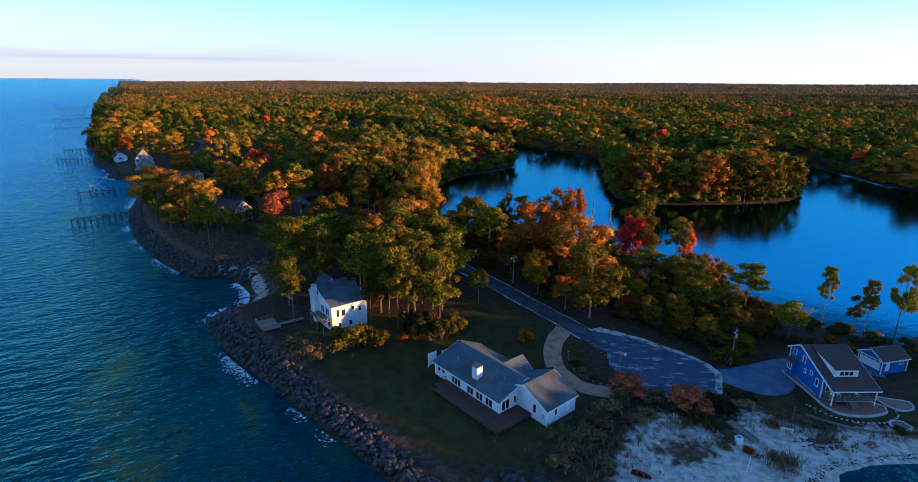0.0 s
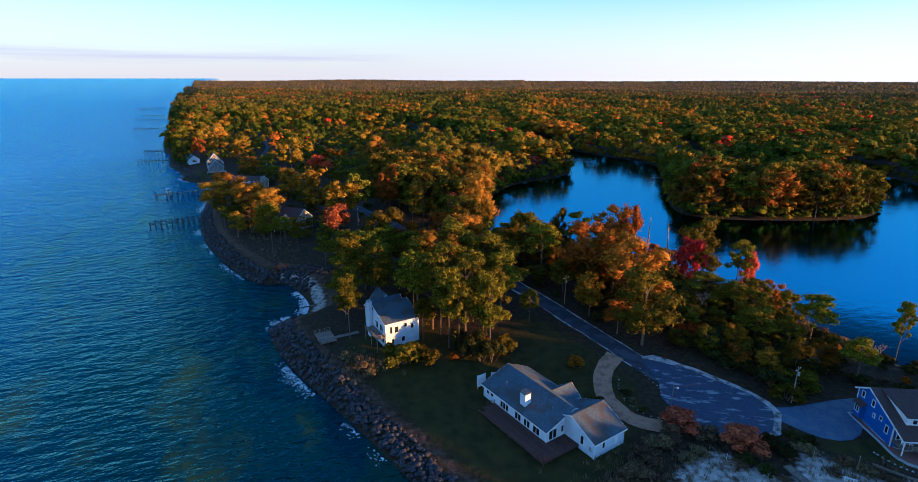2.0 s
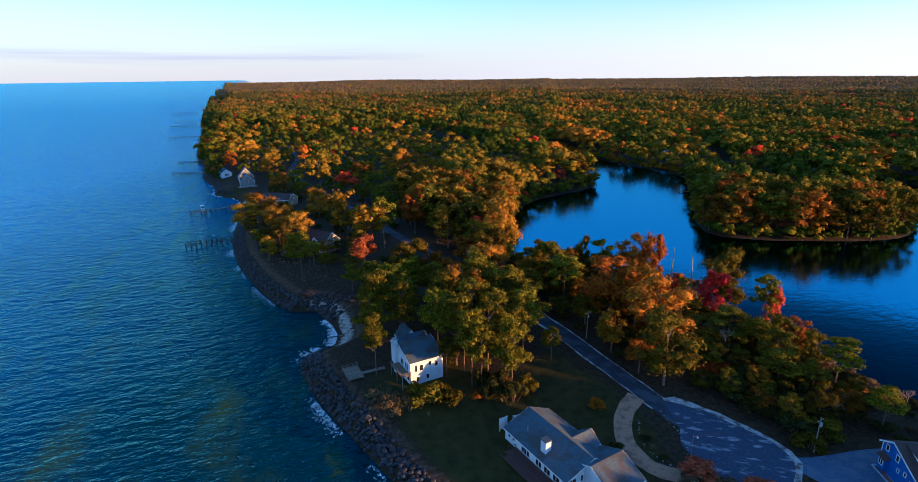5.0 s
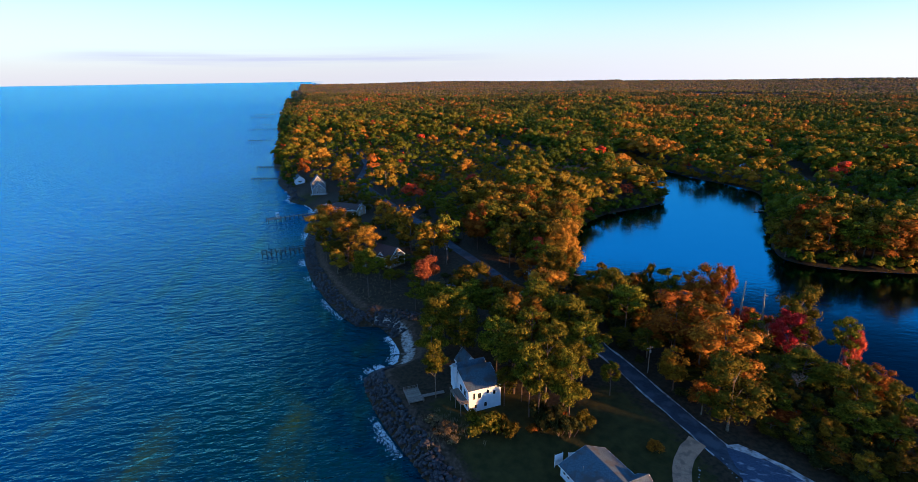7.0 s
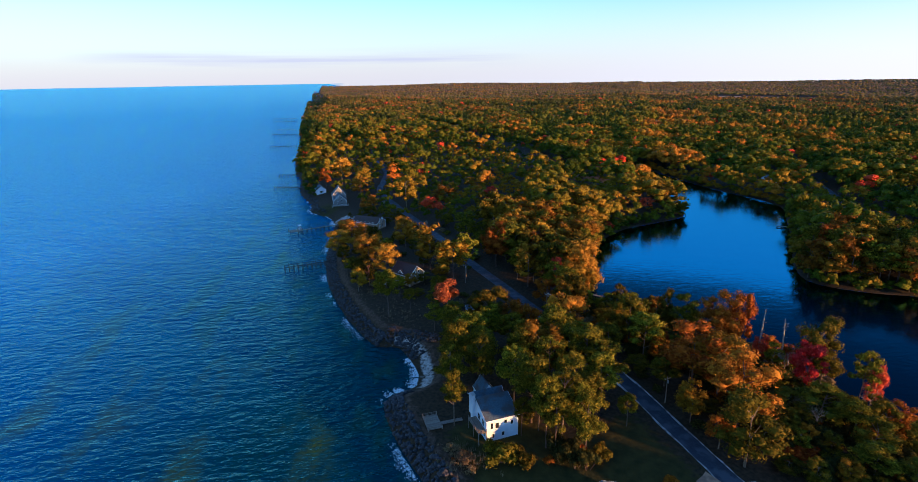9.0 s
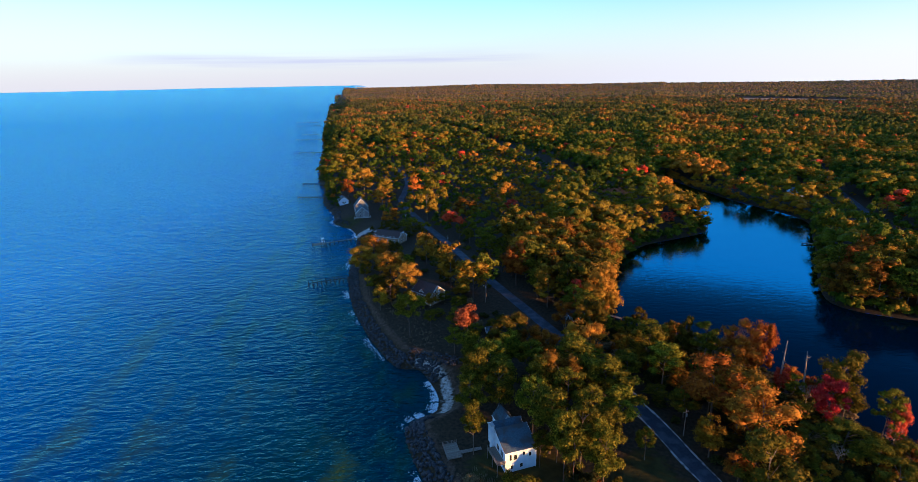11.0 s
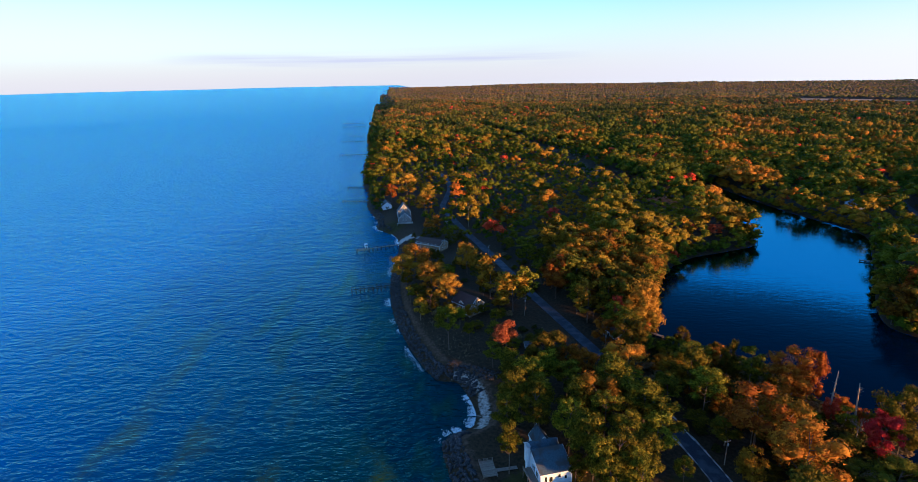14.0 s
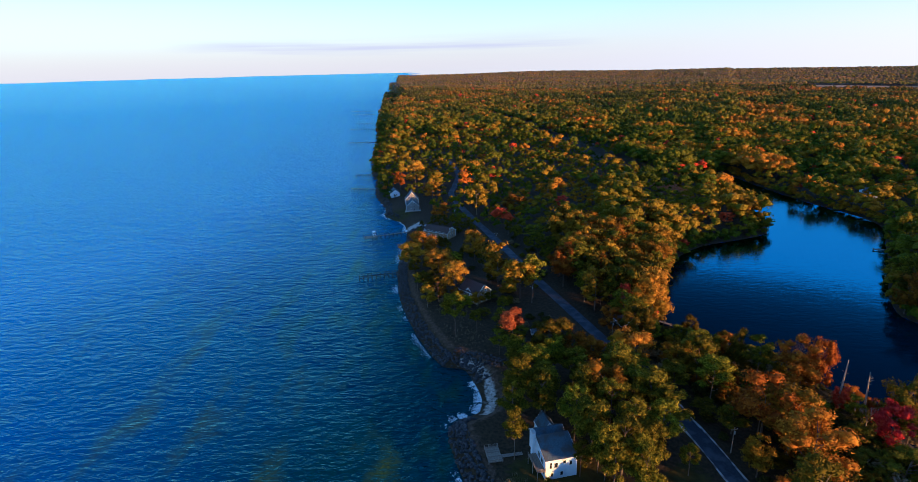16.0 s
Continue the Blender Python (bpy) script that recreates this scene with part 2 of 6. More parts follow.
def ground_material():
    """Lawn, leaf litter, sand and bare earth, spread by the weights of the sheet's corners."""
    m = bpy.data.materials.new("ground_cover")
    m.use_nodes = True
    nt = m.node_tree
    b = nt.nodes["Principled BSDF"]
    b.inputs["Roughness"].default_value, b.inputs["Specular IOR Level"].default_value = 0.95, 0.2
    geo = nt.nodes.new("ShaderNodeNewGeometry")

    def noisy(scale, a, c, lo=0.35, hi=0.65, detail=6.0):
        n = nt.nodes.new("ShaderNodeTexNoise")
        n.inputs["Scale"].default_value, n.inputs["Detail"].default_value = scale, detail
        nt.links.new(geo.outputs["Position"], n.inputs["Vector"])
        r = nt.nodes.new("ShaderNodeValToRGB")
        r.color_ramp.elements[0].position, r.color_ramp.elements[1].position = lo, hi
        r.color_ramp.elements[0].color, r.color_ramp.elements[1].color = (*a, 1), (*c, 1)
        nt.links.new(n.outputs["Fac"], r.inputs["Fac"])
        return r.outputs["Color"], n.outputs["Fac"]

    lawn, _ = noisy(0.35, (0.024, 0.023, 0.004), (0.050, 0.042, 0.008))
    litter, h = noisy(0.9, (0.021, 0.016, 0.008), (0.056, 0.036, 0.017))
    sand, _ = noisy(0.8, (0.25, 0.215, 0.18), (0.54, 0.48, 0.42), 0.3, 0.62)
    earth, _ = noisy(1.3, (0.06, 0.036, 0.022), (0.11, 0.07, 0.045))
    col = litter
    edge = nt.nodes.new("ShaderNodeTexNoise")
    edge.inputs["Scale"].default_value, edge.inputs["Detail"].default_value = 0.6, 8.0
    nt.links.new(geo.outputs["Position"], edge.inputs["Vector"])
    for key, c in (("lawn", lawn), ("sand", sand), ("earth", earth)):
        at = nt.nodes.new("ShaderNodeAttribute")
        at.attribute_name = key
        add = nt.nodes.new("ShaderNodeMath")
        add.operation = "ADD"
        nt.links.new(at.outputs["Fac"], add.inputs[0])
        nt.links.new(edge.outputs["Fac"], add.inputs[1])
        step = nt.nodes.new("ShaderNodeMapRange")
        step.inputs["From Min"].default_value, step.inputs["From Max"].default_value = 0.88, 1.12
        nt.links.new(add.outputs["Value"], step.inputs["Value"])
        mx = nt.nodes.new("ShaderNodeMix")
        mx.data_type = "RGBA"
        nt.links.new(step.outputs["Result"], mx.inputs["Factor"])
        nt.links.new(col, mx.inputs["A"])
        nt.links.new(c, mx.inputs["B"])
        col = mx.outputs["Result"]
    nt.links.new(col, b.inputs["Base Color"])
    bp = nt.nodes.new("ShaderNodeBump")
    bp.inputs["Distance"].default_value = 0.25
    nt.links.new(h, bp.inputs["Height"])
    nt.links.new(bp.outputs["Normal"], b.inputs["Normal"])
    return m


def water_material(name, deep, shallow, silt, wave, rough, ripple, gloss, ior):
    """Water: a dark body that turns green towards the shore, with wind waves at three sizes."""
    m = bpy.data.materials.new(name)
    m.use_nodes = True
    nt = m.node_tree
    nt.nodes.remove(nt.nodes["Principled BSDF"])
    out = nt.nodes["Material Output"]
    geo = nt.nodes.new("ShaderNodeNewGeometry")
    at = nt.nodes.new("ShaderNodeAttribute")
    at.attribute_name = "shallow"
    base = nt.nodes.new("ShaderNodeMix")
    base.data_type = "RGBA"
    base.inputs["A"].default_value, base.inputs["B"].default_value = (*deep, 1), (*shallow, 1)
    nt.links.new(at.outputs["Fac"], base.inputs["Factor"])
    n = nt.nodes.new("ShaderNodeTexNoise")
    n.inputs["Scale"].default_value, n.inputs["Detail"].default_value = 0.05, 6.0
    drift = nt.nodes.new("ShaderNodeMapping")
    drift.vector_type = "TEXTURE"
    drift.inputs["Rotation"].default_value = (0, 0, radians(27))
    drift.inputs["Scale"].default_value = (0.7, 1.9, 1.0)
    nt.links.new(geo.outputs["Position"], drift.inputs["Vector"])
    nt.links.new(drift.outputs["Vector"], n.inputs["Vector"])
    r = nt.nodes.new("ShaderNodeMapRange")
    r.inputs["From Min"].default_value, r.inputs["From Max"].default_value = 0.50, 0.72
    nt.links.new(n.outputs["Fac"], r.inputs["Value"])
    amount = nt.nodes.new("ShaderNodeMath")
    amount.operation = "MULTIPLY"
    nt.links.new(r.outputs["Result"], amount.inputs[0])
    nt.links.new(at.outputs["Fac"], amount.inputs[1])
    col = nt.nodes.new("ShaderNodeMix")
    col.data_type = "RGBA"
    col.inputs["B"].default_value = (*silt, 1)
    nt.links.new(amount.outputs["Value"], col.inputs["Factor"])
    nt.links.new(base.outputs["Result"], col.inputs["A"])
    mp = nt.nodes.new("ShaderNodeMapping")
    mp.vector_type = "TEXTURE"
    mp.inputs["Rotation"].default_value = (0, 0, radians(24))
    mp.inputs["Scale"].default_value = (1.9, 1.0, 1.0)
    nt.links.new(geo.outputs["Position"], mp.inputs["Vector"])
    prev = None
    for sc, dist, det in ((0.11, wave * 1.05, 3.0), (0.42, wave * 1.0, 2.0), (1.3, wave * 0.30, 2.0), (3.0, ripple, 3.0)):
        w = nt.nodes.new("ShaderNodeTexNoise")
        w.inputs["Scale"].default_value, w.inputs["Detail"].default_value = sc, det
        nt.links.new(mp.outputs["Vector"], w.inputs["Vector"])
        bp = nt.nodes.new("ShaderNodeBump")
        bp.inputs["Distance"].default_value = dist
        nt.links.new(w.outputs["Fac"], bp.inputs["Height"])
        if prev:
            nt.links.new(prev.outputs["Normal"], bp.inputs["Normal"])
        prev = bp
    body = nt.nodes.new("ShaderNodeBsdfDiffuse")
    nt.links.new(col.outputs["Result"], body.inputs["Color"])
    shine = nt.nodes.new("ShaderNodeBsdfGlossy")
    # sky reflection dimmed and greened by its tint towards the shore
    sheen = nt.nodes.new("ShaderNodeMix")
    sheen.data_type = "RGBA"
    sheen.inputs["A"].default_value, sheen.inputs["B"].default_value = (*gloss, 1), (gloss[0] * 0.58, gloss[1] * 0.72, gloss[2] * 0.68, 1)
    nt.links.new(at.outputs["Fac"], sheen.inputs["Factor"])
    nt.links.new(sheen.outputs["Result"], shine.inputs["Color"])
    shine.inputs["Roughness"].default_value = rough
    fres = nt.nodes.new("ShaderNodeFresnel")
    fres.inputs["IOR"].default_value = ior
    for node in (body, shine, fres):
        nt.links.new(prev.outputs["Normal"], node.inputs["Normal"])
    mix = nt.nodes.new("ShaderNodeMixShader")
    nt.links.new(fres.outputs["Fac"], mix.inputs["Fac"])
    nt.links.new(body.outputs["BSDF"], mix.inputs[1])
    nt.links.new(shine.outputs["BSDF"], mix.inputs[2])
    nt.links.new(mix.outputs["Shader"], out.inputs["Surface"])
    return m


GROUND = ground_material()
SEA = water_material("bay_water", (0.002, 0.074, 0.40), (0.001, 0.022, 0.036), (0.026, 0.056, 0.010), 1.20, 0.10, 0.05, (0.36, 0.84, 1.0), 1.33)
POND = water_material("creek_water", (0.001, 0.006, 0.016), (0.001, 0.006, 0.016), (0.001, 0.006, 0.014), 0.05, 0.10, 0.012, (0.098, 0.30, 0.47), 1.06)
ASPHALT = material("old_asphalt", (0.018, 0.024, 0.038), (0.036, 0.043, 0.060), 0.85, 2.0, 0.01, c3=(0.06, 0.068, 0.085), blotch=0.12)
SANDYROAD = material("sand_streaked_asphalt", (0.030, 0.042, 0.075), (0.060, 0.078, 0.125), 0.85, 2.0, 0.01, c3=(0.26, 0.27, 0.30), blotch=0.28, streak=25)
DRIVEWAY = material("blue_grey_stone_dust", (0.055, 0.085, 0.15), (0.095, 0.135, 0.21), 0.9, 2.0, 0.01, c3=(0.11, 0.14, 0.19), blotch=0.2)
GRAVEL = material("gravel", (0.30, 0.165, 0.095), (0.44, 0.26, 0.155), 0.95, 6.0, 0.03, c3=(0.22, 0.13, 0.08))
CONCRETE = material("pale_concrete", (0.35, 0.36, 0.38), (0.5, 0.5, 0.5), 0.85, 1.5, 0.005)
ROCK = material("grey_riprap", (0.008, 0.008, 0.010), (0.030, 0.031, 0.035), 0.75, 1.6, 0.06, vary=0.5, island=0.5)
FOAM = material("surf_foam", (0.55, 0.6, 0.63), (0.8, 0.82, 0.84), 0.7, 2.0, 0.05)
WHITE = material("white_siding", (0.52, 0.58, 0.66), (0.60, 0.66, 0.73), 0.6, 0.8, 0.004)
TRIM = material("white_trim", (0.68, 0.68, 0.68), (0.76, 0.76, 0.76), 0.5, 2.0)
BLUE = material("blue_siding", (0.024, 0.088, 0.33), (0.036, 0.115, 0.39), 0.55, 0.8, 0.004)
GREYSIDE = material("grey_shingle_siding", (0.13, 0.13, 0.125), (0.20, 0.195, 0.185), 0.85, 2.0, 0.01)
TANSIDE = material("tan_siding", (0.23, 0.15, 0.09), (0.32, 0.22, 0.13), 0.8, 2.0, 0.005)
SHINGLE = material("grey_roof_shingles", (0.042, 0.070, 0.094), (0.082, 0.120, 0.150), 0.9, 3.0, 0.02, vary=0.1, c3=(0.06, 0.06, 0.062))
BROWNSHINGLE = material("brown_roof_shingles", (0.042, 0.026, 0.023), (0.080, 0.050, 0.043), 0.9, 3.0, 0.02, vary=0.12)
WOOD = material("weathered_wood", (0.14, 0.11, 0.085), (0.26, 0.21, 0.16), 0.85, 4.0, 0.01, vary=0.2)
DECKWOOD = material("red_brown_deck_boards", (0.06, 0.026, 0.02), (0.11, 0.05, 0.036), 0.8, 3.0, 0.01, vary=0.2)
DARKWOOD = material("tarred_pile_wood", (0.04, 0.034, 0.03), (0.09, 0.075, 0.06), 0.9, 4.0, 0.02, vary=0.2)
GLASS = material("dark_window_glass", (0.012, 0.014, 0.018), (0.02, 0.024, 0.03), 0.06, 0.5, spec=0.6)
METAL = material("galvanised_metal", (0.42, 0.43, 0.44), (0.55, 0.55, 0.55), 0.4, 5.0, metallic=0.8)
BRICK = material("patio_brick", (0.20, 0.10, 0.07), (0.32, 0.17, 0.12), 0.9, 3.0, 0.01, vary=0.25)
WRACK = material("dried_seaweed", (0.02, 0.016, 0.012), (0.06, 0.045, 0.03), 0.95, 3.0, 0.03)
SANDY = material("wind_blown_sand", (0.28, 0.26, 0.24), (0.55, 0.52, 0.50), 0.95, 1.2, 0.02, c3=(0.10, 0.09, 0.08), blotch=0.5)
REEDS = material("dry_reeds", (0.10, 0.07, 0.035), (0.22, 0.16, 0.08), 0.9, 3.0, island=0.3)
REDWOOD = material("red_painted_wood", (0.16, 0.04, 0.03), (0.24, 0.07, 0.05), 0.7, 3.0)
GREENS = foliage("evergreen_shrub_leaves", (0.020, 0.024, 0.007), (0.046, 0.046, 0.010), (0.085, 0.068, 0.015))
WIRE = material("black_wire", (0.02, 0.02, 0.02), (0.03, 0.03, 0.03), 0.7, 3.0)


# ---- building tools ----
def part(name, bm, mat, parent=None, label=""):
    me = bpy.data.meshes.new(name)
    bm.to_mesh(me)
    bm.free()
    me.materials.append(mat)
    ob = new(name, me)
    if parent:
        ob.parent = parent
    if label:
        ob["label"] = label
    return ob


def solid(name, verts, faces, mat, parent=None, label="", smooth=False):
    me = bpy.data.meshes.new(name)
    me.from_pydata(verts, [], faces)
    if smooth:
        me.polygons.foreach_set("use_smooth", [True] * len(me.polygons))
    me.materials.append(mat)
    me.update()
    ob = new(name, me)
    if parent:
        ob.parent = parent
    if label:
        ob["label"] = label
    return ob


def thing(name, m, label, category, group="", kind=""):
    ob = new(name)
    ob.empty_display_size = 0.3
    ob.matrix_basis = m
    return tagged(ob, label, category, group, kind)


BOX_FACES = [(0, 3, 2, 1), (4, 5, 6, 7), (0, 1, 5, 4), (1, 2, 6, 5), (2, 3, 7, 6), (3, 0, 4, 7)]


def add_box(bm, x0, x1, y0, y1, z0, z1, bevel=0.0):
    vs = [bm.verts.new(p) for p in ((x0, y0, z0), (x1, y0, z0), (x1, y1, z0), (x0, y1, z0), (x0, y0, z1), (x1, y0, z1), (x1, y1, z1), (x0, y1, z1))]
    fs = [bm.faces.new([vs[i] for i in f]) for f in BOX_FACES]
    if bevel:
        edges = list({e for f in fs for e in f.edges})
        bmesh.ops.bevel(bm, geom=edges, offset=bevel, segments=1, affect="EDGES", profile=0.5)


def box(name, x0, x1, y0, y1, z0, z1, mat, parent=None, label="", bevel=0.0):
    bm = bmesh.new()
    add_box(bm, x0, x1, y0, y1, z0, z1, bevel)
    return part(name, bm, mat, parent, label)


def add_rod(bm, p, q, r0, r1=None, sides=6):
    p, q = Vector(p), Vector(q)
    r1 = r0 if r1 is None else r1
    d = (q - p).normalized()
    a = d.orthogonal().normalized()
    b = d.cross(a)
    rings = []
    for c, r in ((p, r0), (q, r1)):
        rings.append([bm.verts.new(c + (a * math.cos(2 * math.pi * i / sides) + b * math.sin(2 * math.pi * i / sides)) * r) for i in range(sides)])
    for i in range(sides):
        j = (i + 1) % sides
        bm.faces.new((rings[0][i], rings[0][j], rings[1][j], rings[1][i]))
    bm.faces.new(rings[0][::-1])
    bm.faces.new(rings[1])


def rod(name, p, q, r0, mat, parent=None, r1=None, sides=6, label=""):
    bm = bmesh.new()
    add_rod(bm, p, q, r0, r1, sides)
    return part(name, bm, mat, parent, label)


def slab(name, corners, t, mat, parent=None, label=""):
    """A flat plate from its upper outline (counter-clockwise from above), t thick."""
    c = [Vector(p) for p in corners]
    nrm = (c[1] - c[0]).cross(c[2] - c[0]).normalized()
    n = len(c)
    vs = c + [p - nrm * t for p in c]
    fs = [tuple(range(n)), tuple(range(2 * n - 1, n - 1, -1))] + [(i, i + n, (i + 1) % n + n, (i + 1) % n) for i in range(n)]
    return solid(name, vs, fs, mat, parent, label)


def spline(points, step=3.0, closed=False):
    """A smooth line through a few plan points (Catmull-Rom)."""
    p = [np.array(q, float) for q in points]
    n = len(p)
    out = []
    for i in range(n if closed else n - 1):
        if closed:
            a, b, c, d = p[i - 1], p[i], p[(i + 1) % n], p[(i + 2) % n]
        else:
            a, b, c, d = p[max(i - 1, 0)], p[i], p[i + 1], p[min(i + 2, n - 1)]
        k = max(1, int(np.linalg.norm(c - b) / step))
        for s in range(k):
            t = s / k
            out.append(0.5 * (2 * b + (c - a) * t + (2 * a - 5 * b + 4 * c - d) * t * t + (3 * b - a - 3 * c + d) * t ** 3))
    if not closed:
        out.append(p[-1])
    return np.array(out)


def inside(poly, x, y):
    r = np.zeros(x.shape, bool)
    n = len(poly)
    for i in range(n):
        (x0, y0), (x1, y1) = poly[i - 1], poly[i]
        if y0 == y1:
            continue
        c = ((y0 > y) != (y1 > y)) & (x < (x1 - x0) * (y - y0) / (y1 - y0) + x0)
        r ^= c
    return r


def distance(line, x, y, closed=False):
    best = np.full(x.shape, 1e12)
    n = len(line)
    for i in range(n if closed else n - 1):
        a, b = line[i], line[(i + 1) % n]
        d = b - a
        t = np.clip(((x - a[0]) * d[0] + (y - a[1]) * d[1]) / (d @ d + 1e-9), 0, 1)
        best = np.minimum(best, (x - a[0] - t * d[0]) ** 2 + (y - a[1] - t * d[1]) ** 2)
    return np.sqrt(best)


# ---- the plan ----
COAST = spline([(60, 71), (44, 67), (28, 66), (16, 70), (9, 73), (2, 69), (-6, 71), (-14, 78), (-27, 91), (-42, 105), (-55, 117), (-66, 129), (-73, 140),
                (-70, 147), (-67, 152), (-69, 160), (-76, 169), (-85, 177), (-93, 175), (-110, 188), (-128, 206), (-149, 231), (-172, 267), (-186, 296),
                (-203, 330), (-222, 356), (-248, 370), (-262, 392), (-300, 434), (-336, 488), (-364, 522)], 3.0)
FAR_COAST = [(-448, 642), (-540, 793), (-690, 1010), (-800, 1191), (-1270, 1930), (-1957, 3015), (-3300, 5200)]
BEACH = spline([(300, 40), (180, 66), (125, 84), (96, 84), (83, 82), (73, 81), (67, 79), (60, 71)], 4.0)
LAND = np.vstack([BEACH[:-1], COAST, np.array(FAR_COAST), np.array([(-3300, 9000), (9000, 9000), (9000, 40)])])
SHORE = np.vstack([BEACH[:-1], COAST, np.array(FAR_COAST)])
LAKE = spline([(330, 60), (230, 92), (165, 116), (125, 124), (110, 133), (99, 142), (89, 158), (81, 175), (71, 192), (58, 207), (44, 220), (22, 231), (2, 240),
               (-14, 247), (-15, 285), (-16, 340), (-2, 380), (20, 404), (40, 428), (41, 450), (24, 508), (9, 556), (0, 640), (14, 668), (26, 634), (72, 553),
               (117, 490), (111, 427), (102, 375), (92, 325), (96, 300), (130, 294), (190, 306), (222, 352), (245, 420), (262, 500), (274, 506), (284, 470),
               (286, 400), (284, 350), (300, 290), (340, 200), (380, 120), (380, 60)], 6.0, True)
ROAD = spline([(46, 114), (38, 122), (30, 131), (22, 142), (13, 155), (4, 168), (-12, 190), (-44, 226), (-79, 266), (-110, 304), (-140, 340), (-174, 380), (-219, 438), (-236, 480),
               (-262, 540), (-330, 640)], 4.0)


EAST_ROAD = spline([(166, 468), (169, 505), (172, 560), (174, 615), (182, 690), (196, 780)], 6.0)
FIELD = (300, 780, 2330, 2760)


def rim(x, y, most=1.0):
    """The far country lifts towards the horizon."""
    d = np.sqrt(x * x + y * y)
    return 56.0 * np.clip((d - 2200) / 2600, 0, most) ** 1.6


def terrain(x, y):
    x, y = np.atleast_1d(np.asarray(x, float)), np.atleast_1d(np.asarray(y, float))
    ds = distance(SHORE, x, y)
    dl = distance(LAKE, x, y, True)
    land = inside(LAND, x, y)
    lake = inside(LAKE, x, y)
    bank = np.interp(y - 0.25 * x, [70, 84, 106, 114, 126, 150, 200, 260, 420, 2000], [0.6, 0.8, 1.1, 1.6, 3.6, 4.2, 4.8, 5.8, 5.4, 10.0])
    east = np.clip((x - 18) / 40, 0, 1)
    bank = bank * (1 - east) + np.minimum(bank, 2.2) * east
    far = np.clip((y - 500) / 1500, 0, 1)
    bank = bank + far * (6 - 3.5 * np.clip((np.hypot(x, y) - 2000) / 2000, 0, 1)) * (np.sin(x * 0.004 + 1) + np.sin(y * 0.005 + x * 0.002))
    steep = np.where(x < 16, 0.62, 0.08)
    cove = np.exp(-(((x + 66) / 9) ** 2 + ((y - 160) / 13) ** 2))
    steep = steep * (1 - 0.8 * cove)
    inland = np.maximum(ds - 60 * np.clip((np.hypot(x, y) - 700) / 1500, 0, 1), 0)
    h = bank * np.clip(inland * steep / np.maximum(bank, 0.3), 0, 1)
    h = np.minimum(h, 0.15 + dl * 0.16 + 30 * np.clip((dl - 60) / 200, 0, 1))
    h = np.where(land & ~lake, h, -np.minimum(np.where(lake, dl, ds) * 0.25 + 0.05, 4.0))
    return h + rim(x, y) - 23 * np.clip((np.hypot(x, y) - 2200) / 2600, 0, 1)


def height(x, y):
    return float(terrain(x, y)[0])


SAND_AREA = spline([(24, 70), (33, 90), (42, 96), (54, 88), (58, 99), (64, 96), (72, 90), (80, 92), (96, 91), (125, 92), (125, 70), (60, 55), (30, 55)], 5.0, True)
LAWN_AREA = spline([(-3, 82), (-20, 97), (-34, 112), (-46, 126), (-30, 140), (-10, 134), (4, 150), (14, 140), (30, 118), (26, 100), (22, 90), (10, 82)], 6.0, True)
COVE = spline([(-63, 152), (-65, 160), (-70, 170), (-78, 177), (-86, 180)], 3.0)
BLUE_LAWN = spline([(62, 100), (78, 96), (88, 92), (110, 92), (118, 104), (112, 112), (90, 100), (76, 104)], 5.0, True)


def axis(lo, a, b, hi, step, grow):
    mid = list(np.arange(a, b + 0.01, step))
    up, d = [], step
    while (up[-1] if up else b) < hi:
        d *= grow
        up.append((up[-1] if up else b) + d)
    down, d = [], step
    while (down[-1] if down else a) > lo:
        d *= grow
        down.append((down[-1] if down else a) - d)
    return np.array(down[::-1] + mid + up)


def sheet(name, xs, ys, zf, mat, smooth=True):
    X, Y = np.meshgrid(xs, ys)
    Z = zf(X.ravel(), Y.ravel())
    v = np.stack([X.ravel(), Y.ravel(), Z], 1)
    nx, ny = len(xs), len(ys)
    i = np.arange(nx * ny).reshape(ny, nx)
    f = np.stack([i[:-1, :-1].ravel(), i[:-1, 1:].ravel(), i[1:, 1:].ravel(), i[1:, :-1].ravel()], 1)
    r = np.sqrt(v[:, 0] ** 2 + v[:, 1] ** 2)
    f = f[(r[f] < 5600).all(1)]
    if name == "water":
        mid = v[f].mean(1)
        f = f[~((mid[:, 1] > 750) & inside(LAND, mid[:, 0], mid[:, 1]) & (distance(SHORE, mid[:, 0], mid[:, 1]) > 150))]
    me = bpy.data.meshes.new(name)
    me.from_pydata(v.tolist(), [], f.tolist())
    me.polygons.foreach_set("use_smooth", [smooth] * len(me.polygons))
    me.materials.append(mat)
    me.update()
    return new(name, me), v


def smoothstep(d, w):
    t = np.clip(d / w * 0.5 + 0.5, 0, 1)
    return t * t * (3 - 2 * t)


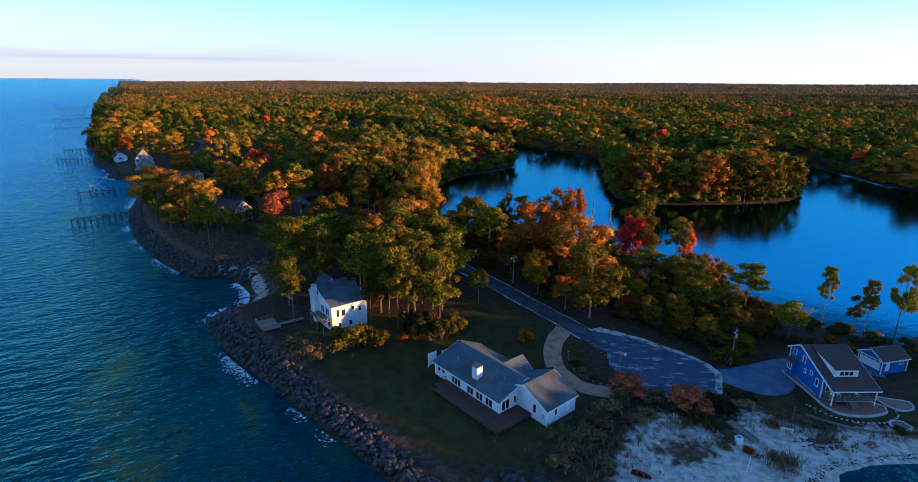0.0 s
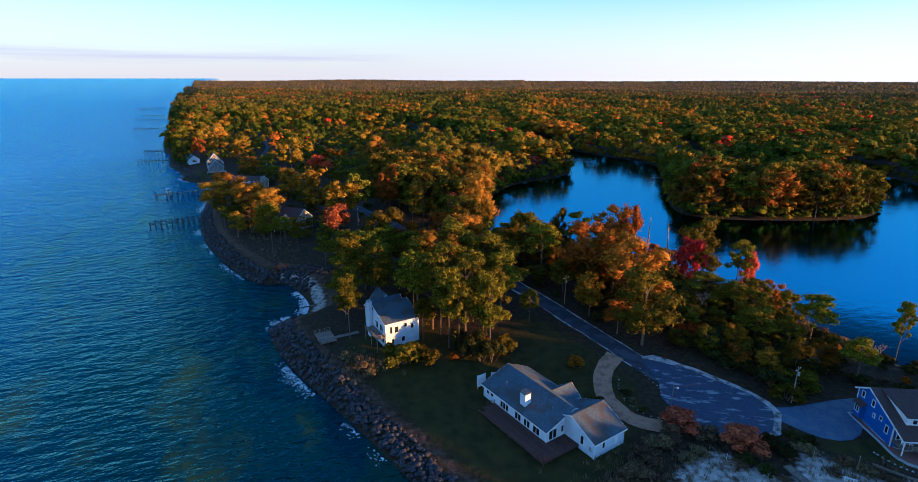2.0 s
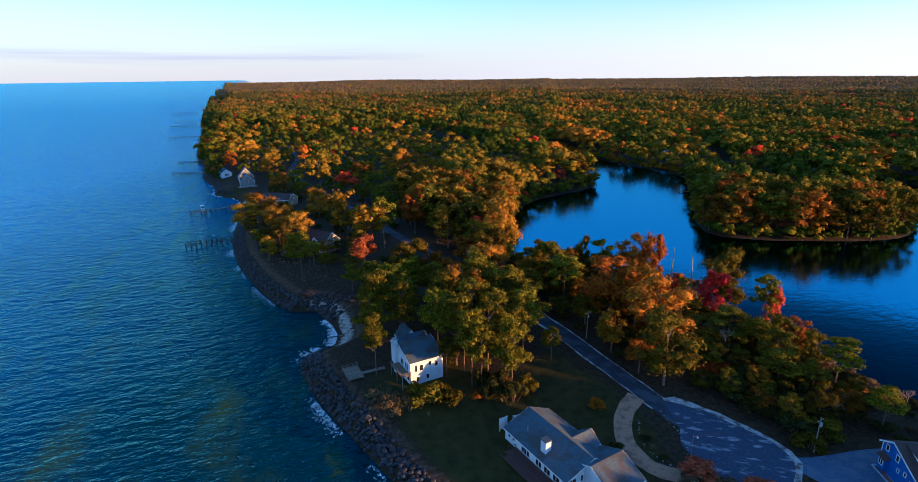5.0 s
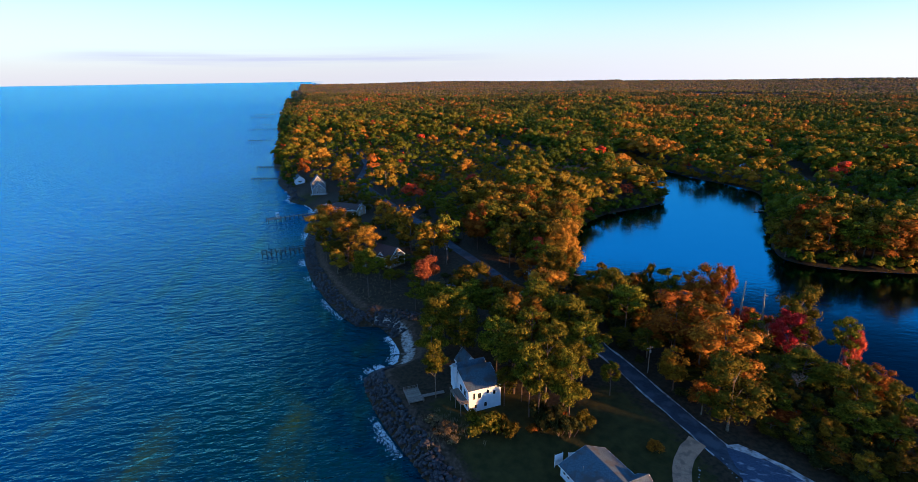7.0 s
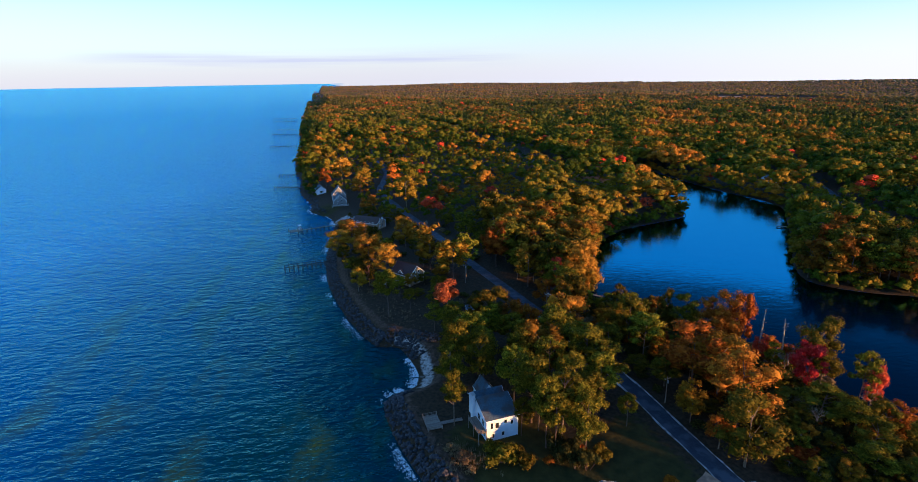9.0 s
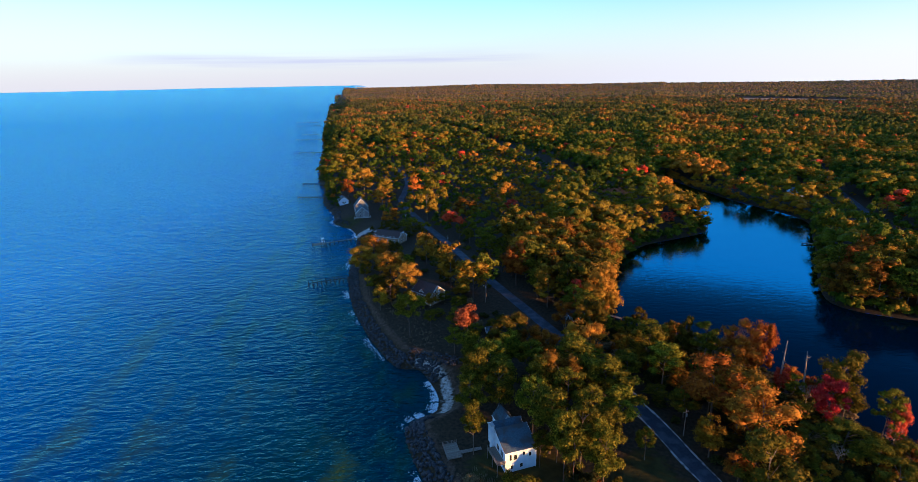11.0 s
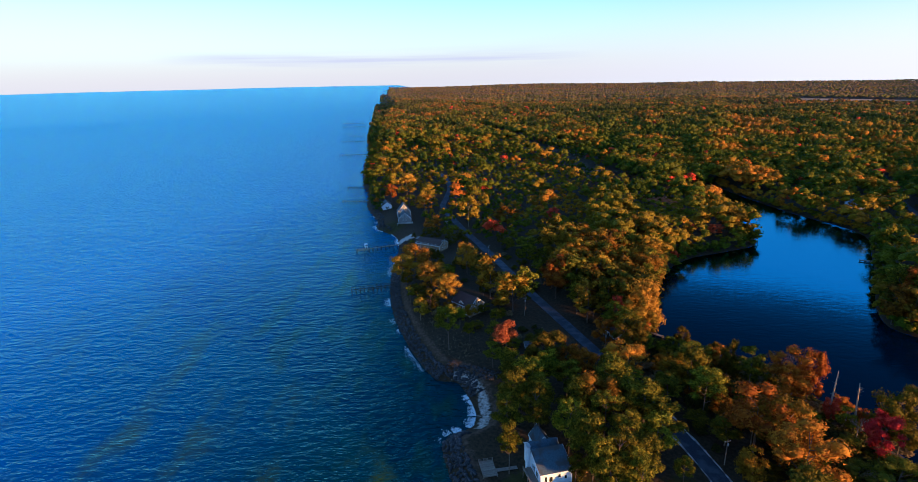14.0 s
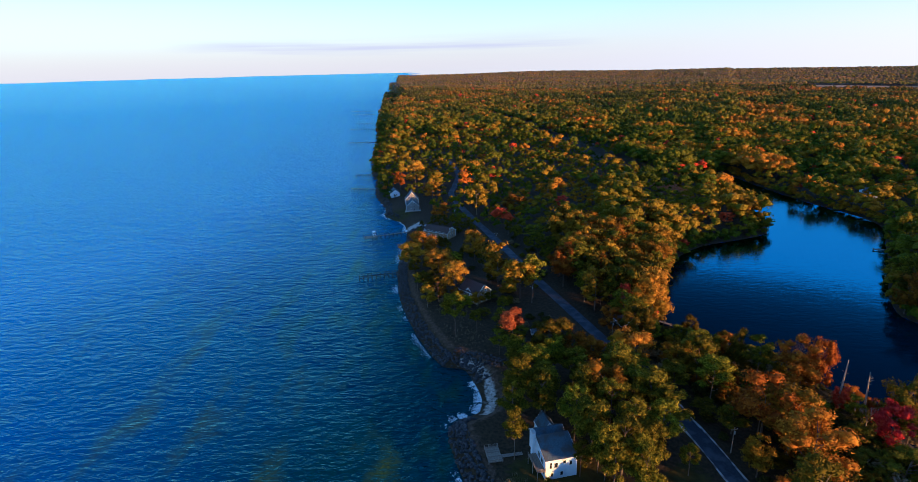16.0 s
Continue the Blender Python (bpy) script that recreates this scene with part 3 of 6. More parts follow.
gx, gy = axis(-4200, -120, 128, 4800, 1.7, 1.045), axis(-300, 62, 250, 5200, 1.7, 1.045)
ground, gv = sheet("ground", gx, gy, terrain, GROUND)
tagged(ground, "dark autumn ground of lawn, leaf litter and pale sand", "ground", kind="structure")
for key, area, soft in (("lawn", LAWN_AREA, 8.0), ("sand", SAND_AREA, 6.0)):
    d = distance(area, gv[:, 0], gv[:, 1], True) * np.where(inside(area, gv[:, 0], gv[:, 1]), 1, -1)
    w = smoothstep(d, soft)
    if key == "lawn":
        d2 = distance(BLUE_LAWN, gv[:, 0], gv[:, 1], True) * np.where(inside(BLUE_LAWN, gv[:, 0], gv[:, 1]), 1, -1)
        w = np.maximum(w, smoothstep(d2, 4.0))
        w = np.maximum(w, 1.3 * np.exp(-(((gv[:, 0] + 234) / 12) ** 2 + ((gv[:, 1] - 368) / 12) ** 2)))
    if key == "sand":
        w = np.maximum(w, 0.62 * np.exp(-(distance(COVE, gv[:, 0], gv[:, 1]) / 3.4) ** 2))
        w = np.maximum(w, np.exp(-(((gv[:, 0] + 205) / 8) ** 2 + ((gv[:, 1] - 343) / 8) ** 2)))
    ground.data.attributes.new(key, "FLOAT", "POINT").data.foreach_set("value", w)
w = np.exp(-((distance(COAST[20:110], gv[:, 0], gv[:, 1]) - 7.5) / 2.5) ** 2) * 0.62
w = np.maximum(w, 0.72 * np.exp(-(((gv[:, 0] - 41) / 9) ** 2 + ((gv[:, 1] - 84) / 5.5) ** 2)))
ground.data.attributes.new("earth", "FLOAT", "POINT").data.foreach_set("value", w)

wx, wy = axis(-5000, -260, 200, 5000, 20, 1.06), axis(-400, 0, 400, 5200, 20, 1.06)


def water_level(x, y):
    return rim(x, y, 1.17)


water, wv = sheet("water", wx, wy, water_level, SEA)
ds = distance(SHORE, wv[:, 0], wv[:, 1])
water.data.attributes.new("shallow", "FLOAT", "POINT").data.foreach_set("value", np.clip(1.25 - (ds + 0.45 * np.maximum(wv[:, 1] - 100, 0)) / 185, 0, 1))
tagged(water, "dark blue wind-rippled water of an open bay", "water", kind="structure")
# the sheltered creek behind the point, its calmer surface a hand above the bay's sheet
bm = bmesh.new()
bm.faces.new([bm.verts.new((p[0] + 0.0, p[1], 0.02)) for p in LAKE])
bmesh.ops.triangulate(bm, faces=bm.faces[:])
creek = tagged(part("creek_water", bm, POND), "calm dark blue water of a sheltered tidal creek", "water", kind="structure")


def ribbon(name, line, width, mat, lift, kind="structure", label="", category="road", edge=0.0, shift=0.0):
    """A strip laid along a plan line, draped on the ground."""
    line = np.array(line)
    t = np.gradient(line, axis=0)
    t /= np.linalg.norm(t, axis=1)[:, None]
    nrm = np.stack([-t[:, 1], t[:, 0]], 1)
    cols = 5
    off = shift + np.linspace(-width / 2, width / 2, cols)
    P = line[:, None, :] + nrm[:, None, :] * off[None, :, None]
    if edge:
        rs = np.random.RandomState(5)
        P[:, 0] += nrm * rs.uniform(-edge, edge, (len(line), 1))
        P[:, -1] += nrm * rs.uniform(-edge, edge, (len(line), 1))
    z = terrain(P[:, :, 0].ravel(), P[:, :, 1].ravel()) + lift
    v = np.column_stack([P.reshape(-1, 2), z])
    i = np.arange(len(v)).reshape(len(line), cols)
    f = np.stack([i[:-1, :-1].ravel(), i[1:, :-1].ravel(), i[1:, 1:].ravel(), i[:-1, 1:].ravel()], 1)
    return tagged(solid(name, v.tolist(), f.tolist(), mat, smooth=True), label, category, kind=kind)


def patch(name, outline, mat, lift, label, category="road"):
    """A paved area of any outline, draped on the ground in a fine grid cut to shape."""
    o = np.array(outline)
    bm = bmesh.new()
    bm.faces.new([bm.verts.new((*p, 0)) for p in o])
    for ax, k in ((0, 2.5), (1, 2.5)):
        for c in np.arange(o[:, ax].min() + k, o[:, ax].max(), k):
            nrm = (1, 0, 0) if ax == 0 else (0, 1, 0)
            co = (c, 0, 0) if ax == 0 else (0, c, 0)
            bmesh.ops.bisect_plane(bm, geom=bm.verts[:] + bm.edges[:] + bm.faces[:], plane_co=co, plane_no=nrm)
    bmesh.ops.recalc_face_normals(bm, faces=bm.faces[:])
    xs = np.array([v.co[:2] for v in bm.verts])
    for v, z in zip(bm.verts, terrain(xs[:, 0], xs[:, 1])):
        v.co.z = z + lift
    for f in bm.faces:
        if f.normal.z < 0:
            f.normal_flip()
    return tagged(part(name, bm, mat), label, category, kind="structure")


ribbon("road", ROAD, 5.6, ASPHALT, 0.10, label="narrow worn blue-grey asphalt lane without markings")
ribbon("road", EAST_ROAD, 5.4, ASPHALT, 0.10, label="narrow grey asphalt lane beyond the creek")
TURN = spline([(38, 108), (43, 102), (50, 100), (56, 104), (59.5, 111), (57, 118), (49, 124), (41, 129), (34, 130), (36, 120), (35, 114)], 3.0, True)
patch("turning_circle", TURN, SANDYROAD, 0.14, "worn asphalt turning circle dusted with pale sand")
for side in (-3.0, 3.0):
    ribbon("verge", ROAD[4:26], 0.55, SANDY, 0.13, label="thin pale sandy verge of the lane", category="verge", edge=0.35, shift=side)
ribbon("sand_rim", TURN[4:19], 1.6, SANDY, 0.17, label="sand drifted along the edge of the turning circle", category="verge", edge=0.6, shift=-0.2)
DRIVE = spline([(27, 130), (23.5, 124), (22, 117), (23, 110), (27, 105), (33, 103), (37, 104)], 2.0)
ribbon("driveway", DRIVE, 4.6, GRAVEL, 0.18, label="curved pale gravel driveway", edge=0.2)
patch("blue_house_drive", spline([(56, 112), (59, 108), (65, 103), (71, 103), (76, 108), (77, 114), (88, 116), (98, 110), (100, 114), (94, 120), (80, 119), (69, 115.5), (63, 113.5)], 2.5, True), DRIVEWAY, 0.12, "smooth blue-grey asphalt driveway", "driveway")


# ---- trees ----
def lumps(rs, kind):
    """Centres and radii of the leaf masses of one crown, in a tree 1 high."""
    out = []
    if kind == "pine":
        n = rs.randint(30, 38)
        for i in range(n):
            z = rs.uniform(0.47, 0.95)
            reach = 0.20 * (1 - ((z - 0.64) / 0.40) ** 2) + 0.03
            a = rs.uniform(0, 6.28)
            r = reach * rs.uniform(0.45, 1.0)
            out.append((r * math.cos(a), r * math.sin(a), z, rs.uniform(0.050, 0.098), 0.62))
        out.append((0, 0, 0.95, 0.06, 0.8))
    elif kind == "round":
        for i in range(26):
            z = rs.uniform(0.66, 0.94)
            a, q = rs.uniform(0, 6.28), 0.16 * math.sqrt(max(0.05, 1 - ((z - 0.79) / 0.16) ** 2)) * math.sqrt(rs.uniform(0.2, 1.0))
            out.append((q * math.cos(a), q * math.sin(a), z, rs.uniform(0.045, 0.080), 0.85))
    elif kind == "bush":
        for i in range(rs.randint(8, 12)):
            a, r = rs.uniform(0, 6.28), 0.42 * math.sqrt(rs.uniform(0, 1))
            out.append((r * math.cos(a), r * math.sin(a), rs.uniform(0.25, 0.75) * (1 - 0.5 * (r / 0.42) ** 2) + 0.05, rs.uniform(0.18, 0.28), 0.85))
    else:
        n = rs.randint(28, 36)
        for i in range(n):
            z = rs.uniform(0.30, 0.92)
            reach = 0.27 * math.sqrt(max(0.05, 1 - ((z - 0.55) / 0.45) ** 2))
            a = rs.uniform(0, 6.28)
            r = reach * math.sqrt(rs.uniform(0.25, 1.0))
            out.append((r * math.cos(a), r * math.sin(a), z, rs.uniform(0.070, 0.130), 0.85))
    return out


def crown_arrays(rs, kind, count, size):
    """Leaf sprays: small bent plates that face outwards from their mass. Heights are in parts of the tree."""
    L = lumps(rs, kind)
    V, F = sprays(rs, L, count, size)
    return V, F, L


def sprays(rs, L, count, size):
    wts = np.array([l[3] ** 2 for l in L])
    pick = rs.choice(len(L), count, p=wts / wts.sum())
    C = np.array([l[:3] for l in L])[pick]
    rad = np.array([l[3] for l in L])[pick]
    flat = np.array([l[4] for l in L])[pick]
    d = rs.normal(size=(count, 3))
    d[:, 2] = np.where((d[:, 2] < 0) & (rs.uniform(size=count) < 0.55), -d[:, 2], d[:, 2])
    d /= np.linalg.norm(d, axis=1)[:, None]
    P = C + d * (rad * rs.uniform(0.6, 1.12, count))[:, None] * np.stack([np.ones(count), np.ones(count), flat], 1)
    nrm = d + rs.normal(size=(count, 3)) * 0.45
    nrm /= np.linalg.norm(nrm, axis=1)[:, None]
    a = np.cross(nrm, rs.normal(size=(count, 3)))
    a /= np.linalg.norm(a, axis=1)[:, None]
    b = np.cross(nrm, a)
    s = size * rs.uniform(0.6, 1.35, count)[:, None]
    w = s * rs.uniform(0.5, 0.95, (count, 1))
    bend = nrm * s * 0.25
    V = np.stack([P - a * s - bend, P - b * w, P + a * s + b * w * 0.8], 1).reshape(-1, 3)
    F = np.arange(count * 3).reshape(-1, 3)
    return V, F


T_ = (1 + 5 ** 0.5) / 2
ICO_V = np.array([(-1, T_, 0), (1, T_, 0), (-1, -T_, 0), (1, -T_, 0), (0, -1, T_), (0, 1, T_), (0, -1, -T_), (0, 1, -T_), (T_, 0, -1), (T_, 0, 1), (-T_, 0, -1), (-T_, 0, 1)]) / math.hypot(1, T_)
ICO_F = np.array([(0, 11, 5), (0, 5, 1), (0, 1, 7), (0, 7, 10), (0, 10, 11), (1, 5, 9), (5, 11, 4), (11, 10, 2), (10, 7, 6), (7, 1, 8), (3, 9, 4), (3, 4, 2), (3, 2, 6), (3, 6, 8), (3, 8, 9), (4, 9, 5), (2, 4, 11), (6, 2, 10), (8, 6, 7), (9, 8, 1)])


ICO_TOP = ICO_F[ICO_V[ICO_F].mean(1)[:, 2] > -0.2]


def masses(rs, L, k=0.85, faces=ICO_F):
    """The solid hearts of the leaf masses, each an uneven lump."""
    V, F = [], []
    for i, l in enumerate(L):
        a = rs.uniform(0, 6.28)
        c, s = math.cos(a), math.sin(a)
        v = ICO_V @ np.array([(c, s, 0), (-s, c, 0), (0, 0, 1)])
        v = v * rs.uniform(0.55, 1.35, (12, 1)) * np.array((1, 1, l[4])) * l[3] * k + np.array(l[:3])
        V.append(v)
        F.append(faces + 12 * i)
    return np.concatenate(V), np.concatenate(F)


def raw_mesh(name, V, F, mat, smooth=False):
    me = bpy.data.meshes.new(name)
    V, F = np.asarray(V, np.float32), np.asarray(F, np.int32)
    me.vertices.add(len(V))
    me.vertices.foreach_set("co", V.ravel())
    k = F.shape[1]
    me.loops.add(F.size)
    me.loops.foreach_set("vertex_index", F.ravel())
    me.polygons.add(len(F))
    me.polygons.foreach_set("loop_start", np.arange(0, F.size, k, dtype=np.int32))
    if smooth:
        me.polygons.foreach_set("use_smooth", [True] * len(F))
    me.materials.append(mat)
    me.update(calc_edges=True)
    return me


def trunk_mesh(rs, kind, L, mat, name="trunk"):
    """A tapered, slightly leaning trunk with limbs out to the leaf masses."""
    bm = bmesh.new()
    top = 0.93 if kind == "pine" else 0.72
    r0 = 0.0125 if kind == "pine" else 0.016
    lean = (rs.uniform(-0.02, 0.02), rs.uniform(-0.02, 0.02))
    pts = [Vector((lean[0] * (k / 3) ** 2, lean[1] * (k / 3) ** 2, -0.03 + (top + 0.03) * k / 3)) for k in range(4)]
    for k in range(3):
        add_rod(bm, pts[k], pts[k + 1], r0 * (1 - 0.27 * k), r0 * (1 - 0.27 * (k + 1)), 6)
    for l in L[: 9 if kind == "pine" else 8]:
        z = max(0.2, l[2] - 0.10 - 0.25 * math.hypot(l[0], l[1]))
        z = min(z, top * 0.97)
        f = z / top
        add_rod(bm, (lean[0] * f * f, lean[1] * f * f, z), l[:3], r0 * 0.38, r0 * 0.12, 4)
    me = bpy.data.meshes.new(name)
    bm.to_mesh(me)
    bm.free()
    me.materials.append(mat)
    return me


KINDS = {"pine": (PINE, "pine", "tall loblolly pine with a bare trunk and open green crown"),
         "gold": (GOLD, "broad", "tall oak in gold-brown autumn leaf"),
         "orange": (ORANGE, "broad", "maple in orange autumn leaf"),
         "red": (RED, "broad", "maple in bright red autumn leaf"),
         "amber": (SUNLIT_GOLD, "broad", "broad shore oak in glowing amber leaf"),
         "coral": (CORAL, "round", "tall maple with a round coral-red crown"),
         "olive": (OLIVE, "broad", "broad hardwood with dull olive autumn leaves")}
rs = np.random.RandomState(11)
MODELS = {}
for level, count, size in (("near", 3200, 0.0165), ("mid", 900, 0.030)):
    for key, (mat, form, label) in KINDS.items():
        for k in range(3 if level == "near" else 2):
            V, F, Lm = crown_arrays(rs, form, count, size)
            V2, F2 = masses(rs, Lm, 0.58 if form == "pine" else 0.66)
            MODELS.setdefault((level, key), []).append((raw_mesh("crown", np.concatenate([V, V2]), np.concatenate([F, F2 + len(V)]), mat, True), trunk_mesh(rs, form, Lm, BARK)))


def plant(kind, level, x, y, h, spread=1.0, turn=None, lab="", z=None, lean=0.0, group="trees of the wooded shore"):
    crown, trunk = MODELS[(level, kind)][rs.randint(len(MODELS[(level, kind)]))]
    z = height(x, y) if z is None else z
    turn = rs.uniform(0, 360) if turn is None else turn
    t = thing("pine_tree" if kind == "pine" else "tree", pose(x, y, z, lean, 0, turn) @ Matrix.Diagonal((h * spread, h * spread, h, 1)),
              lab or KINDS[kind][2], "tree", group)
    for nm, me in (("trunk", trunk), ("crown", crown)):
        o = new(nm, me)
        o.parent = t
    return t


# where woods stand: a jittered grid over the land, thinned over lanes, lawns and houses
def scatter(x0, x1, y0, y1, step, seed):
    r = np.random.RandomState(seed)
    X, Y = np.meshgrid(np.arange(x0, x1, float(step)), np.arange(y0, y1, float(step)))
    X[1::2] += step / 2
    x = X.ravel() + r.uniform(-0.38, 0.38, X.size) * step
    y = Y.ravel() + r.uniform(-0.38, 0.38, X.size) * step
    return x, y, r


CLEAR = [(5, 103, 26), (-12, 118, 17), (-62, 133, 13), (-40, 140, 13), (80, 104, 22), (97, 110, 13), (45, 112, 18), (60, 90, 26), (100, 92, 20), (30, 92, 16),
         (-105, 238, 13), (-90, 225, 13), (-80, 205, 16), (-100, 208, 14), (-168, 322, 12), (-150, 318, 12), (-228, 378, 19), (-245, 392, 15), (-252, 380, 12), (-212, 352, 24), (122, 556, 10), (-241, 400, 14), (-272, 421, 11), (-256, 388, 13), (-62, 246, 12),
         (-72, 232, 10), (-35, 238, 6), (12, 128, 15), (-25, 112, 14), (-73, 180, 9), (-120, 245, 10), (-115, 262, 10), (-58, 206, 22), (-40, 203, 10), (-60, 236, 12), (-38, 214, 9), (-46, 119, 14), (22, 122, 11), (30, 112, 10)]


def free(x, y, r, margin=4.0):
    ok = inside(LAND, x, y) & ~inside(LAKE, x, y)
    ok &= distance(SHORE, x, y) > np.where(y > 300, 4.5, 9.0)
    ok &= distance(LAKE, x, y, True) > 1.2
    ok &= distance(ROAD, x, y) > margin + 1.5
    ok &= distance(EAST_ROAD, x + 3.0, y) > margin + 5.0
    for cx, cy, cr in CLEAR:
        ok &= (x - cx) ** 2 + (y - cy) ** 2 > cr * cr
    return ok


def seen_wedge(x, y, pad=40):
    return (y > 60) & (x < (y + pad) * 0.95 + 40) & (x > -(y + pad) * 1.9)


def species(x, y, r):
    """Green pines in broad drifts among gold and olive hardwoods, some orange, few red."""
    n = np.array([noise.noise(Vector((a * 0.018, b * 0.018, 3.0))) for a, b in zip(x, y)])
    n2 = np.array([noise.noise(Vector((a * 0.03 + 40, b * 0.03, 9.0))) for a, b in zip(x, y)])
    u = r.uniform(size=x.size)
    k = np.where(u < 0.40 + 0.5 * n, "pine", np.where(u < 0.66 + 0.2 * n, "olive", np.where(u < 0.88 - 0.15 * n2, "gold", "orange"))).astype(object)
    k[(r.uniform(size=x.size) < 0.008 + 0.02 * np.clip(n2, 0, 1))] = "red"
    return k


# trees that stand out singly: kind, plan place, height of the crown's middle, its radius
HEROES = [
    ("pine", 3, 206, 17, 5.4), ("pine", 13, 189, 15, 5.0), ("pine", 25, 209, 17, 5.5), ("olive", 17, 211, 16, 4.1), ("orange", 37, 206, 17, 8.2), ("gold", 32, 186, 13, 6.4),
    ("orange", 33, 173, 9, 4.4), ("red", 50, 199, 9, 3.0), ("olive", 65, 191, 17, 8.0), ("red", 60, 181, 14, 5.6), ("pine", 66, 186, 12, 5.2), ("pine", 74, 177, 16, 4.4),
    # the olive at (42, 149) paints shade onto an orange bush
    ("red", 77, 176, 12, 3.2), ("olive", 61, 167, 9, 8.5), ("olive", 42, 149, 7, 4.6), ("orange", 54, 153, 6.5, 2.6), ("pine", 66, 141, 10, 5.5), ("pine", 68, 161, 10, 4.7),
    ("orange", 44, 208, 17, 5.5), ("olive", 52, 167, 7.5, 6.0), ("olive", 46, 139, 5, 4.4), ("olive", 74, 139, 8, 4.4), ("olive", 38, 161, 6.5, 5.2), ("pine", -3, 184, 14, 5.5),
    ("pine", 7, 176, 9, 4.6), ("olive", 27, 160, 6.5, 5.2), ("pine", 85, 127, 9, 4.2), ("pine", 100, 137, 13.5, 2.4), ("pine", 108, 131.5, 12.0, 2.5), ("pine", 105, 132, 9, 2.0),
    ("pine", 112, 126.5, 16.5, 3.3), ("pine", 81.5, 143, 13, 5.0), ("pine", -24.7, 131.2, 12.5, 3.4), ("pine", -20.2, 134.7, 14, 3.2), ("pine", -45, 130, 17, 3.6), ("pine", -14, 125, 18, 4.2), ("pine", -6, 126, 18.5, 4.6), ("olive", 69, 151, 10, 5.6), ("olive", 57, 131, 4.6, 3.6), ("gold", 78, 131, 6, 4.0),
    ("amber", -156, 272, 17.5, 11.0), ("amber", -134, 249, 16.5, 9.0), ("amber", -116, 234, 17, 7.8), ("amber", -127, 284, 18, 8.0), ("amber", -157, 258, 15.5, 8.9), ("gold", -90, 243, 10, 4.9),
    ("amber", -272, 462, 22, 12.0), ("orange", -278, 442, 17, 7.1), ("amber", -223, 408, 17, 8.4), ("orange", -187, 354, 15, 7.4), ("gold", -170, 385, 21, 9.6),
    ("gold", -145, 365, 14, 6.3), ("gold", -142, 401, 15, 10.6), ("red", -108, 417, 14, 5.9), ("orange", -66, 266, 21, 8.5), ("pine", -102, 329, 15, 8.0), ("pine", -51, 251, 17, 5.5),
    ("red", -30, 242, 15, 4.1), ("orange", -33, 224, 13, 5.6), ("amber", -18, 240, 20, 9.0), ("gold", -23, 297, 18, 10.4), ("gold", -39, 381, 18, 10.5), ("olive", 28, 440, 14, 11.2),
    ("red", 14, 431, 10, 5.9), ("red", -3, 439, 8, 4.0), ("orange", -35, 191, 14, 5.9), ("coral", -64, 180, 25.5, 5.4),
    ("pine", -50, 164, 19, 6.6), ("pine", -22, 174, 20, 8.0), ("pine", -23, 138, 20, 6.8), ("pine", -13, 132, 20, 6.3), ("pine", -4, 160, 18, 7.2), ("pine", -9, 163, 20, 6.4),
    ("pine", -37, 171, 18, 5.6), ("pine", -51, 153, 20, 5.9), ("pine", -43, 156, 18, 6.4), ("pine", -12, 144, 20, 5.9), ("pine", -6, 140, 17, 5.8), ("pine", -50, 142, 18, 5.1),
    ("pine", -17, 128, 20, 4.6), ("pine", -8, 130, 19, 4.4), ("pine", -42, 147, 19, 5.0), ("pine", -30, 146, 19, 5.6), ("pine", -20, 152, 20, 6.0), ("pine", -31, 157, 19, 6.0), ("pine", -4, 150, 18, 5.5),
    ("pine", -14, 166, 19, 6.0), ("pine", -57, 166, 17, 5.0), ("pine", -60, 174, 17, 5.0), ("pine", -46, 176, 18, 5.5),
    ("pine", -100, 213, 13, 3.2), ("pine", -90, 203, 12, 3.0), ("gold", -112, 226, 10, 4.0), ("pine", -84, 222, 12, 3.0), ("olive", -86, 232, 9, 4.2), ("pine", -75, 196, 12, 3.4), ("olive", -70, 206, 8, 4.5), ("olive", -62, 214, 8, 4.5),
    ("olive", -106, 222, 9, 4.2), ("gold", -99, 226, 10, 4.2), ("olive", -113, 219, 8, 3.6), ("olive", -92, 216, 8, 4.0), ("pine", -80, 208, 12, 4.4), ("pine", -72, 186, 13, 4.4), ("olive", -96, 234, 9, 4.4),
]
for k, hx, hy, hz, hr in HEROES:
    g0 = height(hx, hy)
    hh = (hz - g0) / (0.70 if k == "pine" else 0.80 if k == "coral" else 0.60)
    plant(k, "near" if hy < 300 else "mid", hx, hy, hh, hr * 1.1 / (hh * (0.27 if k == "pine" else 0.21 if k == "coral" else 0.36)), z=g0)
HX, HY, HR = np.array([q[1] for q in HEROES]), np.array([q[2] for q in HEROES]), np.array([q[4] for q in HEROES])


def clear_of_heroes(x, y, k=0.8):
    return ((x[:, None] - HX) ** 2 + (y[:, None] - HY) ** 2 > (HR * k + 2.2) ** 2).all(1)


# houses and yards that stay open towards the south: plan place, half width, depth of the gap
YARDS = [(-243, 402, 15, 60), (-274, 424, 12, 50), (-236, 386, 17, 70), (-182, 318, 13, 62), (168, 515, 9, 60), (174, 590, 7, 70), (150, 520, 12, 30), (-212, 352, 14, 50), (-105, 238, 12, 34), (-150, 318, 12, 40)]


